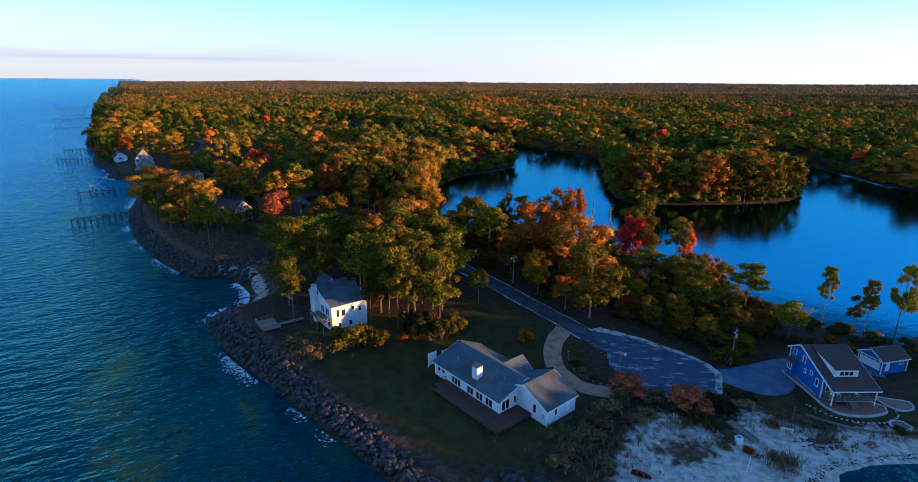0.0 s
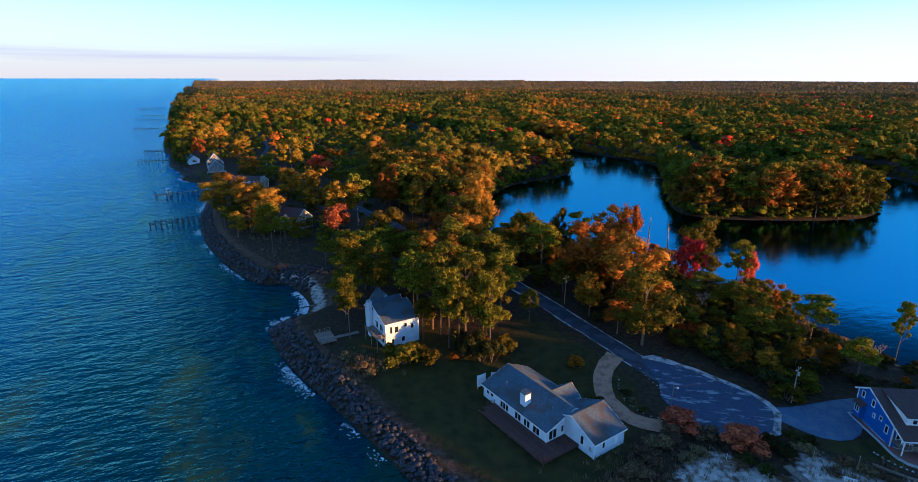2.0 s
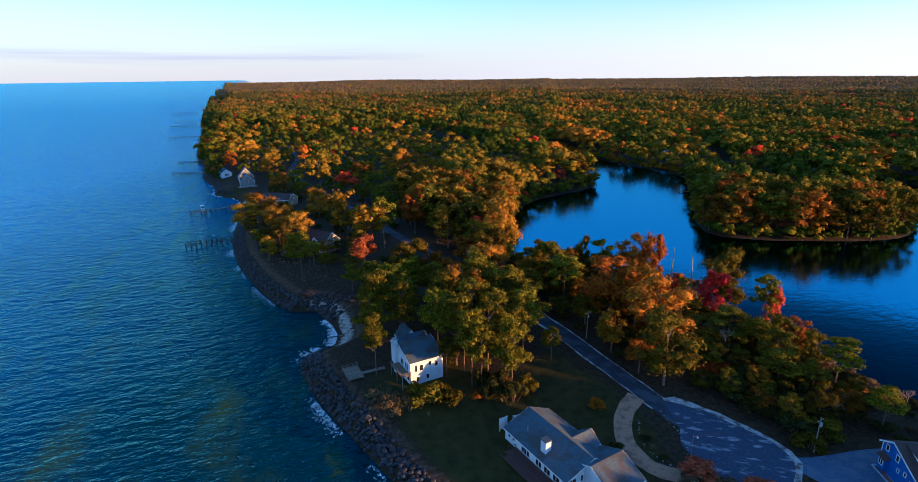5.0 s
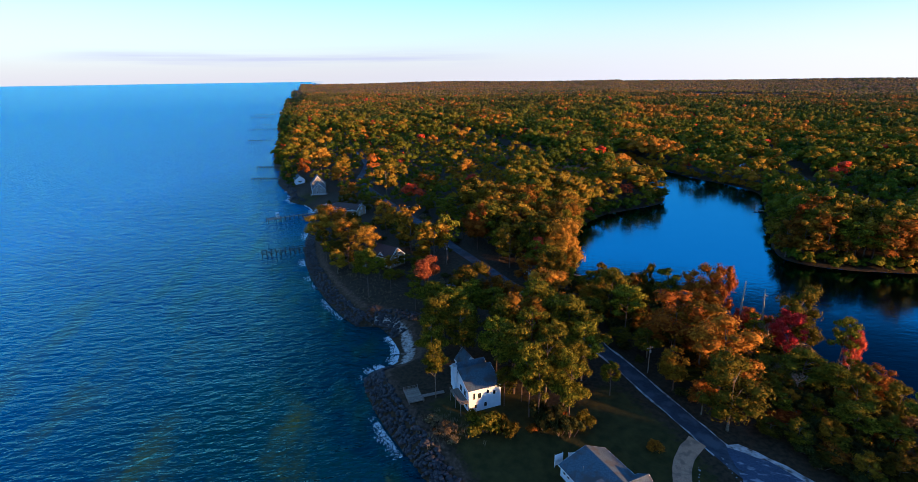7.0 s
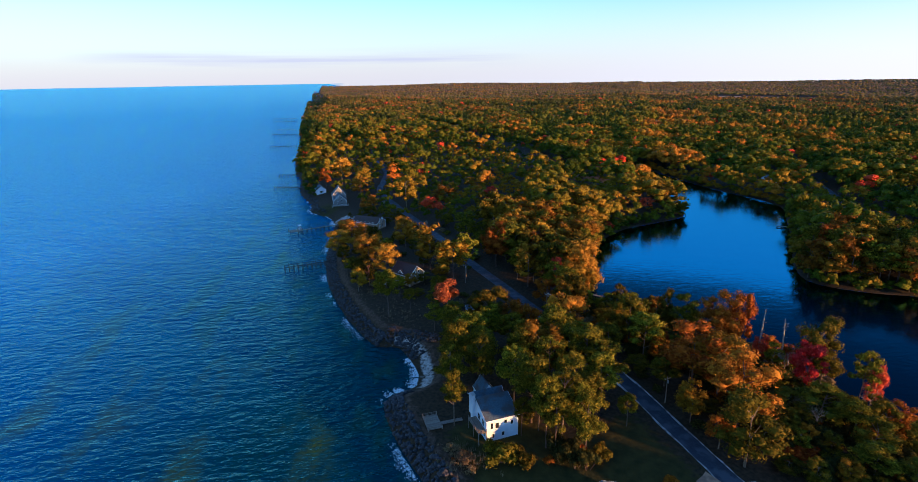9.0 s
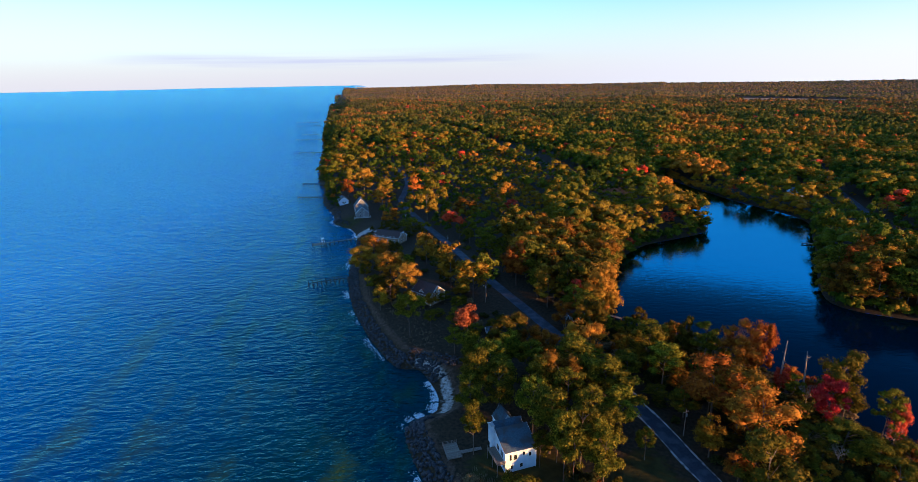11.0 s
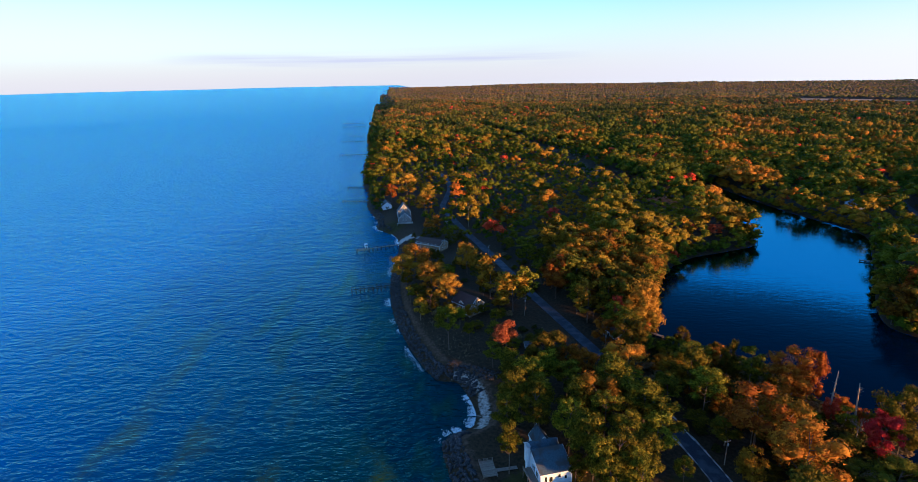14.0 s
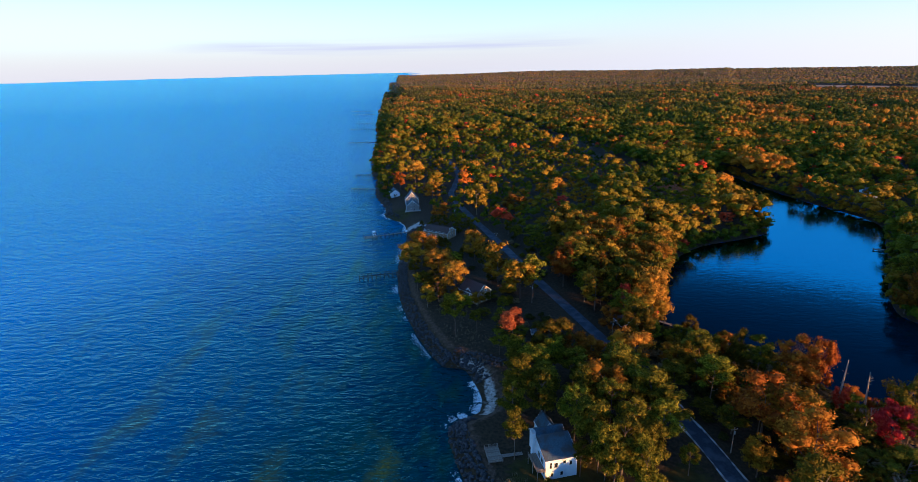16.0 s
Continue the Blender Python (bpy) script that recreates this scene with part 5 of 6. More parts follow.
window(ranch, I4, 29.203, 11.0, 0.0, 1.0, 2.1, "x+", 1, door=True, mat=TRIM, label="white panel door")
bm = bmesh.new()
add_box(bm, 11.3, 13.0, 1.2, 2.8, 2.5, 6.2)
chim = part("chimney", bm, WHITE, ranch, "boxed white chimney with a dark cap")
box("cap", 11.2, 13.1, 1.1, 2.9, 6.2, 6.45, SHINGLE, chim)
for px, py in ((5.0, 2.6), (18.0, 4.5)):
    rod("vent_pipe", (px, py, 3.6), (px, py, 5.1), 0.06, METAL, ranch)
box("wall_meter", 27.9, 28.4, 5.08, 5.19, 0.2, 1.1, METAL, ranch, "grey meter box")

# its deck, laid board by board
deck = thing("deck", ranch.matrix_basis.copy(), "low dark red-brown wooden deck beside the house", "deck")
for k in range(23):
    y = -4.55 + 0.2 * k
    box("board", 4.0 if y > -3.4 else 5.4, 25.2, y, y + 0.175, -0.20, -0.10, DECKWOOD, deck)
for k in range(26):
    y = 0.06 + 0.2 * k
    box("board", 21.1, 25.2, y, y + 0.175, -0.20, -0.10, DECKWOOD, deck)
box("beam", 4.0, 25.2, -4.6, -4.5, -0.55, -0.12, DECKWOOD, deck)
box("beam", 25.1, 25.2, -4.6, 5.2, -0.55, -0.12, DECKWOOD, deck)
for px in np.linspace(4.2, 25.1, 9):
    box("leg", px - 0.07, px + 0.07, -4.58, -4.44, -1.5, -0.2, DECKWOOD, deck)
for py in (-2.2, 0.5, 3.0, 5.1):
    box("leg", 25.05, 25.19, py - 0.07, py + 0.07, -1.5, -0.2, DECKWOOD, deck)
railing(deck, [(25.1, -4.5), (25.1, -1.8)], -0.1, 0.9, DECKWOOD)
railing(deck, [(25.1, -4.5), (22.4, -4.5)], -0.1, 0.9, DECKWOOD)
railing(deck, [(3.6, -2.0), (4.1, -0.2)], -0.1, 0.9, DECKWOOD)
# tall white screen panels at the far end
screen = thing("screen_panel", ranch.matrix_basis @ pose(-2.9, 0.2, 0.0), "white slatted privacy panel standing beside the house", "screen")
box("panel", -0.04, 0.04, 0, 2.2, 0.2, 3.3, TRIM, screen)
box("post", -0.08, 0.08, -0.12, 0.0, -0.8, 3.4, TRIM, screen)
box("post", -0.08, 0.08, 2.2, 2.32, -0.8, 3.4, TRIM, screen)
copy_thing(screen, ranch.matrix_basis @ pose(-2.2, 3.8, 0.0, 0, 0, -20))

# ---- the tall white house among the pines: x along its sunny wall, y away from it ----
H2 = pose(-33.6, 125.4, 4.3, 0, 0, 38)
pinehouse = thing("tall_house", H2, "tall white house with stepped grey shed roofs among pines", "house")
gable_block(pinehouse, I4, 9.8, 8.2, 6.6, 9.3, WHITE, SHINGLE, 0.35, ridge_at=0.97)
gable_block(pinehouse, pose(0.6, 8.25, 0), 9.0, 7.0, 6.4, 9.0, WHITE, SHINGLE, 0.35)
gable_block(pinehouse, pose(8.6, 13.0, 0, 0, 0, 90), 6.0, 5.0, 6.2, 9.4, WHITE, SHINGLE, 0.3)
bm = bmesh.new()
add_box(bm, -1.0, -0.05, 8.6, 10.2, -1.0, 9.9, 0.05)
c2 = part("chimney", bm, WHITE, pinehouse, "tall white boarded chimney")
box("cap", -1.1, 0.05, 8.5, 10.3, 9.9, 10.1, METAL, c2)
for wx, wz, ww, wh in ((1.2, 3.6, 0.8, 2.0), (2.6, 3.6, 1.2, 1.7), (5.4, 4.6, 0.9, 1.1), (1.6, 0.6, 0.8, 1.3), (4.6, 0.6, 1.0, 1.3), (7.4, 3.8, 0.9, 1.3)):
    window(pinehouse, I4, wx, -0.003, wz, ww, wh)
for wy, wz in ((3.6, 3.5), (6.6, 3.5), (3.0, 0.6)):
    window(pinehouse, I4, -0.003, wy, wz, 1.9, 2.0, "x-", 2)
balcony = thing("balcony_deck", H2, "raised weathered wooden deck at the corner of the house", "deck")
for k in range(11):
    box("board", -2.7 + 0.24 * k, -2.7 + 0.24 * k + 0.21, -0.3, 8.0, 3.05, 3.15, WOOD, balcony)
for px, py in ((-2.6, -0.2), (-2.6, 3.8), (-2.6, 7.8), (-0.2, -0.2)):
    box("leg", px - 0.08, px + 0.08, py - 0.08, py + 0.08, -1.0, 3.05, WOOD, balcony)
railing(balcony, [(-0.1, -0.25), (-2.65, -0.25), (-2.65, 7.9)], 3.15, 1.0, WOOD, 1.2)
look_deck = thing("lookout_deck", pose(-55.6, 130.6, height(-53, 127), 0, 0, -55), "small railed wooden platform above the rocks", "deck")
for k in range(20):
    box("board", 0.0 + 0.36 * k, 0.0 + 0.36 * k + 0.32, 0.0, 4.6, 0.42, 0.5, WOOD, look_deck)
for px, py in ((0.1, 0.1), (7.1, 0.1), (0.1, 4.5), (7.1, 4.5), (3.6, 0.1), (3.6, 4.5)):
    box("leg", px - 0.08, px + 0.08, py - 0.08, py + 0.08, -1.8, 0.42, WOOD, look_deck)
railing(look_deck, [(7.15, 4.55), (7.15, 0.05), (0.05, 0.05), (0.05, 4.55)], 0.5, 1.0, WOOD, 1.6)
box("walkway", 4.0, 5.4, 4.6, 11.5, 0.3, 0.4, WOOD, look_deck)

# ---- the blue house: x to the east, y away from the bay ----
BZ = 1.9
BLUEM = pose(77.3, 98.2, BZ, 0, 0, 1)
blue_house = thing("blue_house", BLUEM, "two-storey blue house with brown shingle roof and white dormer", "house")
# walls: a saltbox whose long roof runs down over the porch
W, D0, D1 = 9.4, 3.4, 15.2
prof = [(D0, -1.0), (D1, -1.0), (D1, 5.4), (11.6, 7.5), (D0, 4.25)]
solid("wall", [(x, y, z) for x in (0, W) for y, z in prof], [(0, 4, 3, 2, 1), (5, 6, 7, 8, 9), (0, 5, 9, 4), (1, 2, 7, 6), (0, 1, 6, 5)], BLUE, blue_house)
for (y0, z0), (y1, z1) in (((-0.3, 2.95), (11.6, 7.62)), ((15.9, 5.1), (11.6, 7.62))):
    c = [(-0.5, y0, z0), (W + 0.5, y0, z0), (W + 0.5, y1, z1), (-0.5, y1, z1)]
    slab("roof", [(p[0], p[1], p[2] + 0.12) for p in (c if y0 < y1 else c[::-1])], 0.16, BROWNSHINGLE, blue_house)
    for x0 in (-0.56, W + 0.5):
        q = [(x0, y0, z0), (x0 + 0.06, y0, z0), (x0 + 0.06, y1, z1), (x0, y1, z1)]
        slab("rake_board", [(p[0], p[1], p[2] + 0.11) for p in (q if y0 < y1 else q[::-1])], 0.34, TRIM, blue_house)
box("fascia", -0.5, W + 0.5, -0.38, -0.3, 2.8, 3.05, TRIM, blue_house)
for cx, cy, top in ((0, D0, 4.2), (0, D1, 5.3), (W, D0, 4.2)):
    box("corner_board", cx - 0.1, cx + 0.1, cy - 0.1, cy + 0.1, -1.0, top, TRIM, blue_house)
dorm = solid("dormer", [(1.9, 3.2, 4.2), (7.0, 3.2, 4.2), (7.0, 3.2, 6.2), (1.9, 3.2, 6.2), (1.9, 10.9, 7.5), (7.0, 10.9, 7.5)],
             [(0, 1, 2, 3), (0, 3, 4), (1, 5, 2)], TRIM, blue_house, "white shed dormer with three windows")
slab("roof", [(1.6, 2.8, 6.3), (7.3, 2.8, 6.3), (7.3, 11.2, 7.72), (1.6, 11.2, 7.72)], 0.14, BROWNSHINGLE, dorm)
window(dorm, I4, 2.9, 3.197, 4.75, 3.0, 0.95, "y-", 3)
for wy, wz, ww, wh in ((14.0, 4.2, 0.9, 1.3), (10.6, 4.0, 0.9, 1.4), (7.6, 2.6, 0.7, 0.8), (9.6, 1.9, 0.6, 0.8), (5.6, 1.1, 0.9, 1.6)):
    window(blue_house, I4, -0.003, wy, wz, ww, wh, "x-")
bay = box("bay", -0.9, 0.0, 12.2, 14.4, -0.4, 2.5, BLUE, blue_house, "small blue bay with its own roof")
slab("roof", [(-1.3, 11.8, 2.5), (0.0, 11.8, 3.3), (0.0, 14.8, 3.3), (-1.3, 14.8, 2.5)], 0.12, BROWNSHINGLE, bay)
window(bay, I4, -0.903, 14.0, 0.8, 1.3, 1.4, "x-", 2)
for wx in (0.8, 6.2):
    window(blue_house, I4, wx, D0 - 0.003, 0.9, 1.6, 1.4, "y-", 2)
window(blue_house, I4, 3.9, D0 - 0.003, 0.3, 1.0, 2.1, "y-", 1, door=True, mat=TRIM, label="white front door")
porch = thing("porch", BLUEM, "timber front porch with rails and steps", "porch")
for k in range(14):
    box("board", 0.0, W, 0.0 + 0.245 * k, 0.22 + 0.245 * k, 0.55, 0.63, WOOD, porch)
for px in (0.1, 3.6, 5.4, W - 0.1):
    box("pillar", px - 0.09, px + 0.09, 0.05, 0.23, -0.6, 2.95, TRIM if px < 1 or px > 9 else WOOD, porch)
railing(porch, [(0.1, 3.2), (0.1, 0.14), (3.6, 0.14)], 0.63, 0.95, WOOD, 1.0)
railing(porch, [(5.4, 0.14), (W - 0.1, 0.14), (W - 0.1, 3.2)], 0.63, 0.95, WOOD, 1.0)
for k in range(4):
    box("step", 3.7, 5.3, -0.32 * (k + 1), -0.32 * k, 0.30 - 0.19 * k, 0.44 - 0.19 * k, WOOD, porch)
for px in (3.65, 5.35):
    rod("handrail", (px, 0.1, 1.5), (px, -1.5, 0.7), 0.05, WOOD, porch, sides=4)
    rod("newel", (px, -1.5, -0.5), (px, -1.5, 0.75), 0.06, WOOD, porch, sides=4)


def porch_chair(m):
    t = thing("porch_chair", m, "white slatted armchair on the porch", "chair", "porch chairs")
    box("seat", -0.3, 0.3, -0.3, 0.3, 0.36, 0.42, TRIM, t)
    box("backrest", -0.3, 0.3, 0.26, 0.32, 0.42, 1.05, TRIM, t)
    for a in (-0.33, 0.29):
        box("armrest", a, a + 0.05, -0.3, 0.3, 0.58, 0.62, TRIM, t)
        for b in (-0.28, 0.24):
            box("leg", a, a + 0.05, b, b + 0.05, 0, 0.58, TRIM, t)
    return t


chair = porch_chair(BLUEM @ pose(1.2, 1.7, 0.63, 0, 0, 20))
copy_thing(chair, BLUEM @ pose(2.6, 1.8, 0.63, 0, 0, -10))
copy_thing(chair, BLUEM @ pose(6.6, 1.8, 0.63, 0, 0, 5))
garage = thing("garage", pose(97.7, 111.6, 1.8, 0, 0, 14), "small blue garage with a wide white door", "garage")
gable_block(garage, I4, 7.6, 5.8, 2.5, 4.2, BLUE, BROWNSHINGLE, 0.35)
gd = window(garage, I4, -0.003, 5.3, 0.05, 4.8, 2.2, "x-", 1, door=True, mat=TRIM, label="wide white sectional garage door")
for k in range(4):
    box("door_light", 0.35 + 1.1 * k, 1.15 + 1.1 * k, -0.06, -0.045, 1.75, 2.05, GLASS, gd)
window(garage, I4, 1.2, -0.003, 0.0, 0.95, 2.05, "y-", 1, door=True, mat=TRIM, label="white side door")
window(garage, I4, 5.2, -0.003, 1.2, 1.0, 0.9, "y-", 2)


# ---- houses further up the shore ----
def cottage(x, y, z, turn, L, W, eave, ridge, siding, roofing, label, dormers=0, porch_side=False):
    t = thing("cottage", pose(x, y, z, 0, 0, turn), label, "house")
    gable_block(t, I4, L, W, eave, ridge, siding, roofing, 0.4, base=-2.0)
    for k in range(max(2, int(L / 3))):
        for zz in ([0.9] if eave < 4 else [0.9, 3.6]):
            window(t, I4, 0.8 + k * (L - 1.6) / max(2, int(L / 3)), -0.003, zz, 1.1, 1.3)
    for zz in ([0.9] if eave < 4 else [0.9, 3.6, 6.0]):
        window(t, I4, L + 0.003, W * 0.30, zz, 1.1, 1.3, "x+")
        window(t, I4, L + 0.003, W * 0.58, zz, 1.1, 1.3, "x+")
    for k in range(dormers):
        cx = L * (k + 0.5) / dormers
        gable_block(t, pose(cx + 1.3, 0.3, eave - 0.6, 0, 0, 90), W * 0.38, 2.6, 1.4, 2.6, siding, roofing, 0.25, base=0.0)
        window(t, I4, cx - 0.5, 0.297, eave - 0.1, 1.0, 0.9)
    return t


cottage(-236.5, 384.5, 5.3, -58, 12, 10.5, 4.0, 9.0, GREYSIDE, SHINGLE, "grey shingled cottage with white trim above the bay", 2)
cottage(-248.0, 402.0, 5.3, -58, 11, 11.5, 4.4, 11.2, GREYSIDE, SHINGLE, "steep gabled grey house with white windows beside the shore cottage", 0)
cottage(-279, 424, 5.3, -50, 12, 8, 3.2, 6.2, WHITE, SHINGLE, "low pale cottage with a grey roof by the shore", 0)
cottage(-182, 318, 5.9, -6, 20, 11, 4.2, 7.2, TANSIDE, BROWNSHINGLE, "long tan house with a dark low roof above the beach", 0)
cottage(-112, 231, 5.6, -22, 13, 10, 5.4, 9.6, TANSIDE, BROWNSHINGLE, "tan house with a brown roof behind shore oaks", 1)
cottage(-36, 240, 2.6, -40, 11, 8, 3.0, 5.8, TANSIDE, BROWNSHINGLE, "small brown-roofed house under tall creek trees", 0)
cottage(122, 560, 5.0, 15, 14, 9, 4.0, 7.6, WHITE, SHINGLE, "white house with a grey roof across the creek", 0)
cottage(-64, 206, 4.8, 30, 4, 3, 2.2, 3.4, WHITE, SHINGLE, "small garden shed among the shrubs", 0)


shore_deck = thing("shore_deck", pose(-236.5, 384.5, 5.3, 0, 0, -58), "white-railed deck before the grey shore cottage", "deck")
for k in range(15):
    box("board", 12.1 + 0.22 * k, 12.1 + 0.22 * k + 0.2, -1.5, 12.0, 0.35, 0.43, WOOD, shore_deck)
for px, py in ((12.3, -1.3), (15.2, -1.3), (12.3, 11.8), (15.2, 11.8), (15.2, 5.2)):
    box("leg", px - 0.08, px + 0.08, py - 0.08, py + 0.08, -2.2, 0.35, TRIM, shore_deck)
railing(shore_deck, [(12.2, -1.4), (15.3, -1.4), (15.3, 11.9), (12.2, 11.9)], 0.43, 1.0, TRIM, 1.5)
side_deck = thing("side_deck", pose(-117, 223, 5.4, 0, 0, -22), "white-railed wooden deck beside the tan house", "deck")
for k in range(12):
    box("board", 0.5 * k, 0.5 * k + 0.46, 0, 4, 1.9, 2.0, WOOD, side_deck)
for px in (0.1, 3.0, 5.9):
    for py in (0.1, 3.9):
        box("leg", px - 0.09, px + 0.09, py - 0.09, py + 0.09, -0.8, 1.9, TRIM, side_deck)
railing(side_deck, [(0.05, 3.9), (0.05, 0.05), (5.95, 0.05), (5.95, 3.9)], 2.0, 1.0, TRIM, 1.5)


# ---- piers ----
def pier(x0, y0, x1, y1, width, label, deck_z=2.3, top=3.2, gap=3.6, boards=True, head=0.0):
    """From the bank out to the head: pairs of piles, cross beams, stringers and a plank deck."""
    ln = math.hypot(x1 - x0, y1 - y0)
    t = thing("pier", pose(x0, y0, 0, 0, 0, math.degrees(math.atan2(y1 - y0, x1 - x0))), label, "pier", "piers along the shore")
    n = max(2, round(ln / gap))
    r = random.Random(int(x0 * 7 + y0))
    for k in range(n + 1):
        x = ln * k / n
        for s in (-1, 1):
            rod("pile", (x, s * width / 2, -3.0), (x + r.uniform(-0.1, 0.1), s * width / 2 + r.uniform(-0.1, 0.1), top + r.uniform(-0.5, 0.4)), 0.17, DARKWOOD, t, 0.14)
        box("cross_beam", x - 0.12, x + 0.12, -width / 2 - 0.2, width / 2 + 0.2, deck_z - 0.5, deck_z - 0.24, DARKWOOD, t)
    for s in (-0.4, 0.4):
        box("stringer", -0.5, ln + 0.3, s * width - 0.08, s * width + 0.08, deck_z - 0.24, deck_z - 0.04, DARKWOOD, t)
    if boards:
        m = int(ln / 1.2)
        for k in range(m + 1):
            box("plank_panel", k * 1.2 - 0.3, k * 1.2 + 0.84, -width / 2, width / 2, deck_z - 0.04, deck_z + 0.04, WOOD, t)
    else:
        box("rail", 0, ln, -width / 2 - 0.07, -width / 2 + 0.07, top - 0.6, top - 0.42, DARKWOOD, t)
        box("rail", 0, ln, width / 2 - 0.07, width / 2 + 0.07, top - 0.7, top - 0.52, DARKWOOD, t)
    if head:
        box("head_deck", ln - head / 2, ln + head, -head / 2, head / 2, deck_z - 0.04, deck_z + 0.08, WOOD, t)
        for a in (-head / 2, ln * 0 + head * 0.95):
            for b in (-head / 2 + 0.2, head / 2 - 0.2):
                rod("pile", (ln + a + 0.2, b, -3), (ln + a + 0.2, b, top + 1.0), 0.18, DARKWOOD, t)
    return t


pier(-166, 255, -183, 240, 3.2, "old pier of bare dark piles without planks", 2.4, 4.2, 2.4, False)
pier(-203, 332, -222, 311, 1.8, "plank pier with a square head and boat lift", 2.4, 3.4, 3.0, True, 6.0)
pier(-312, 449, -337, 441, 2.2, "weathered plank pier on tall dark piles", 2.6, 4.0, 3.0)
pier(-350, 509, -374, 501, 2.2, "weathered plank pier on tall dark piles", 2.6, 4.2, 3.0, False)
pier(-517, 751, -558, 733, 2.4, "weathered plank pier on tall dark piles", 2.8, 4.4, 4.0)
pier(-632, 922, -684, 908, 2.6, "weathered plank pier on tall dark piles", 2.8, 4.4, 5.0)
pier(-700, 1010, -735, 1000, 2.6, "weathered plank pier on tall dark piles", 2.8, 4.4, 6.0)
pier(-840, 1225, -892, 1197, 2.8, "weathered plank pier on tall dark piles", 2.8, 4.6, 7.0)
pier(-905, 1320, -965, 1293, 2.8, "weathered plank pier on tall dark piles", 2.8, 4.6, 7.0)
pier(-985, 1580, -1048, 1558, 3.0, "weathered plank pier on tall dark piles", 2.8, 4.8, 9.0)
pier(-18, 254, -9, 251, 1.6, "low plank dock on the creek", 0.9, 1.5, 3.0)
pier(113, 415, 102, 415, 1.8, "low plank dock on the creek", 0.9, 1.4, 3.0)
stair = thing("beach_stair", pose(-190, 341, 6.0, 0, 0, 196), "pale wooden gangway and stair down to the beach", "stair")
box("gangway", 0, 11, -0.8, 0.8, -0.1, 0.06, CONCRETE, stair)
for k in range(14):
    box("step", 11 + 0.42 * k, 11.42 + 0.42 * k, -0.8, 0.8, -0.2 - 0.24 * k, -0.06 - 0.24 * k, CONCRETE, stair)
for s in (-0.8, 0.8):
    rod("handrail", (0, s, 0.95), (11, s, 0.95), 0.05, CONCRETE, stair)
    rod("handrail", (11, s, 0.95), (17, s, -2.4), 0.05, CONCRETE, stair)
    for k in range(5):
        rod("post", (2.6 * k, s, -3.0), (2.6 * k, s, 0.95), 0.07, CONCRETE, stair)


def boat(m, L, label, canopy=False):
    t = thing("motor_boat", m, label, "boat")
    secs = [(-0.5, 0.17, 0.0), (-0.2, 0.19, 0.0), (0.15, 0.18, 0.02), (0.38, 0.11, 0.05), (0.5, 0.01, 0.12)]
    vs = []
    for x, w, up in secs:
        vs += [(x * L, -w * L, 0.16 * L + up * L * 0.4), (x * L, -w * L * 0.75, up * L), (x * L, w * L * 0.75, up * L), (x * L, w * L, 0.16 * L + up * L * 0.4)]
    fs = [(4 * i + j, 4 * i + 4 + j, 4 * i + 5 + j, 4 * i + 1 + j) for i in range(4) for j in range(3)] + [(0, 1, 2, 3)]
    fs += [(4 * i + 3, 4 * i + 7, 4 * i + 4, 4 * i) for i in range(4)]
    solid("hull", vs, fs, TRIM, t)
    box("windscreen", 0.05 * L, 0.12 * L, -0.12 * L, 0.12 * L, 0.17 * L, 0.26 * L, GLASS, t)
    box("outboard_motor", -0.58 * L, -0.5 * L, -0.04 * L, 0.04 * L, 0.05 * L, 0.24 * L, WIRE, t)
    if canopy:
        box("canopy", -0.3 * L, 0.2 * L, -0.18 * L, 0.18 * L, 0.44 * L, 0.46 * L, TRIM, t, "white canopy")
        for a in (-0.28, 0.18):
            for b in (-0.16, 0.16):
                rod("canopy_pole", (a * L, b * L, 0.16 * L), (a * L, b * L, 0.44 * L), 0.03, METAL, t)
    return t


boat(pose(-223, 314.5, 2.5, 0, 0, 130), 6.5, "white motor boat with a canopy on a pier lift", True)


# ---- rocks along the bay ----
def rock_mesh(r):
    bm = bmesh.new()
    bmesh.ops.create_icosphere(bm, subdivisions=1, radius=1.0)
    sc = (r.uniform(0.8, 1.25), r.uniform(0.6, 1.0), r.uniform(0.45, 0.75))
    cut = [(Vector([r.uniform(-1, 1) for _ in range(3)]).normalized(), r.uniform(0.55, 0.85)) for _ in range(5)]
    for v in bm.verts:
        p = v.co * r.uniform(0.85, 1.1)
        for n, d in cut:
            o = p.dot(n) - d
            if o > 0:
                p -= n * o
        v.co = Vector((p.x * sc[0], p.y * sc[1], p.z * sc[2]))
    me = bpy.data.meshes.new("rock")
    bm.to_mesh(me)
    bm.free()
    me.materials.append(ROCK)
    return me


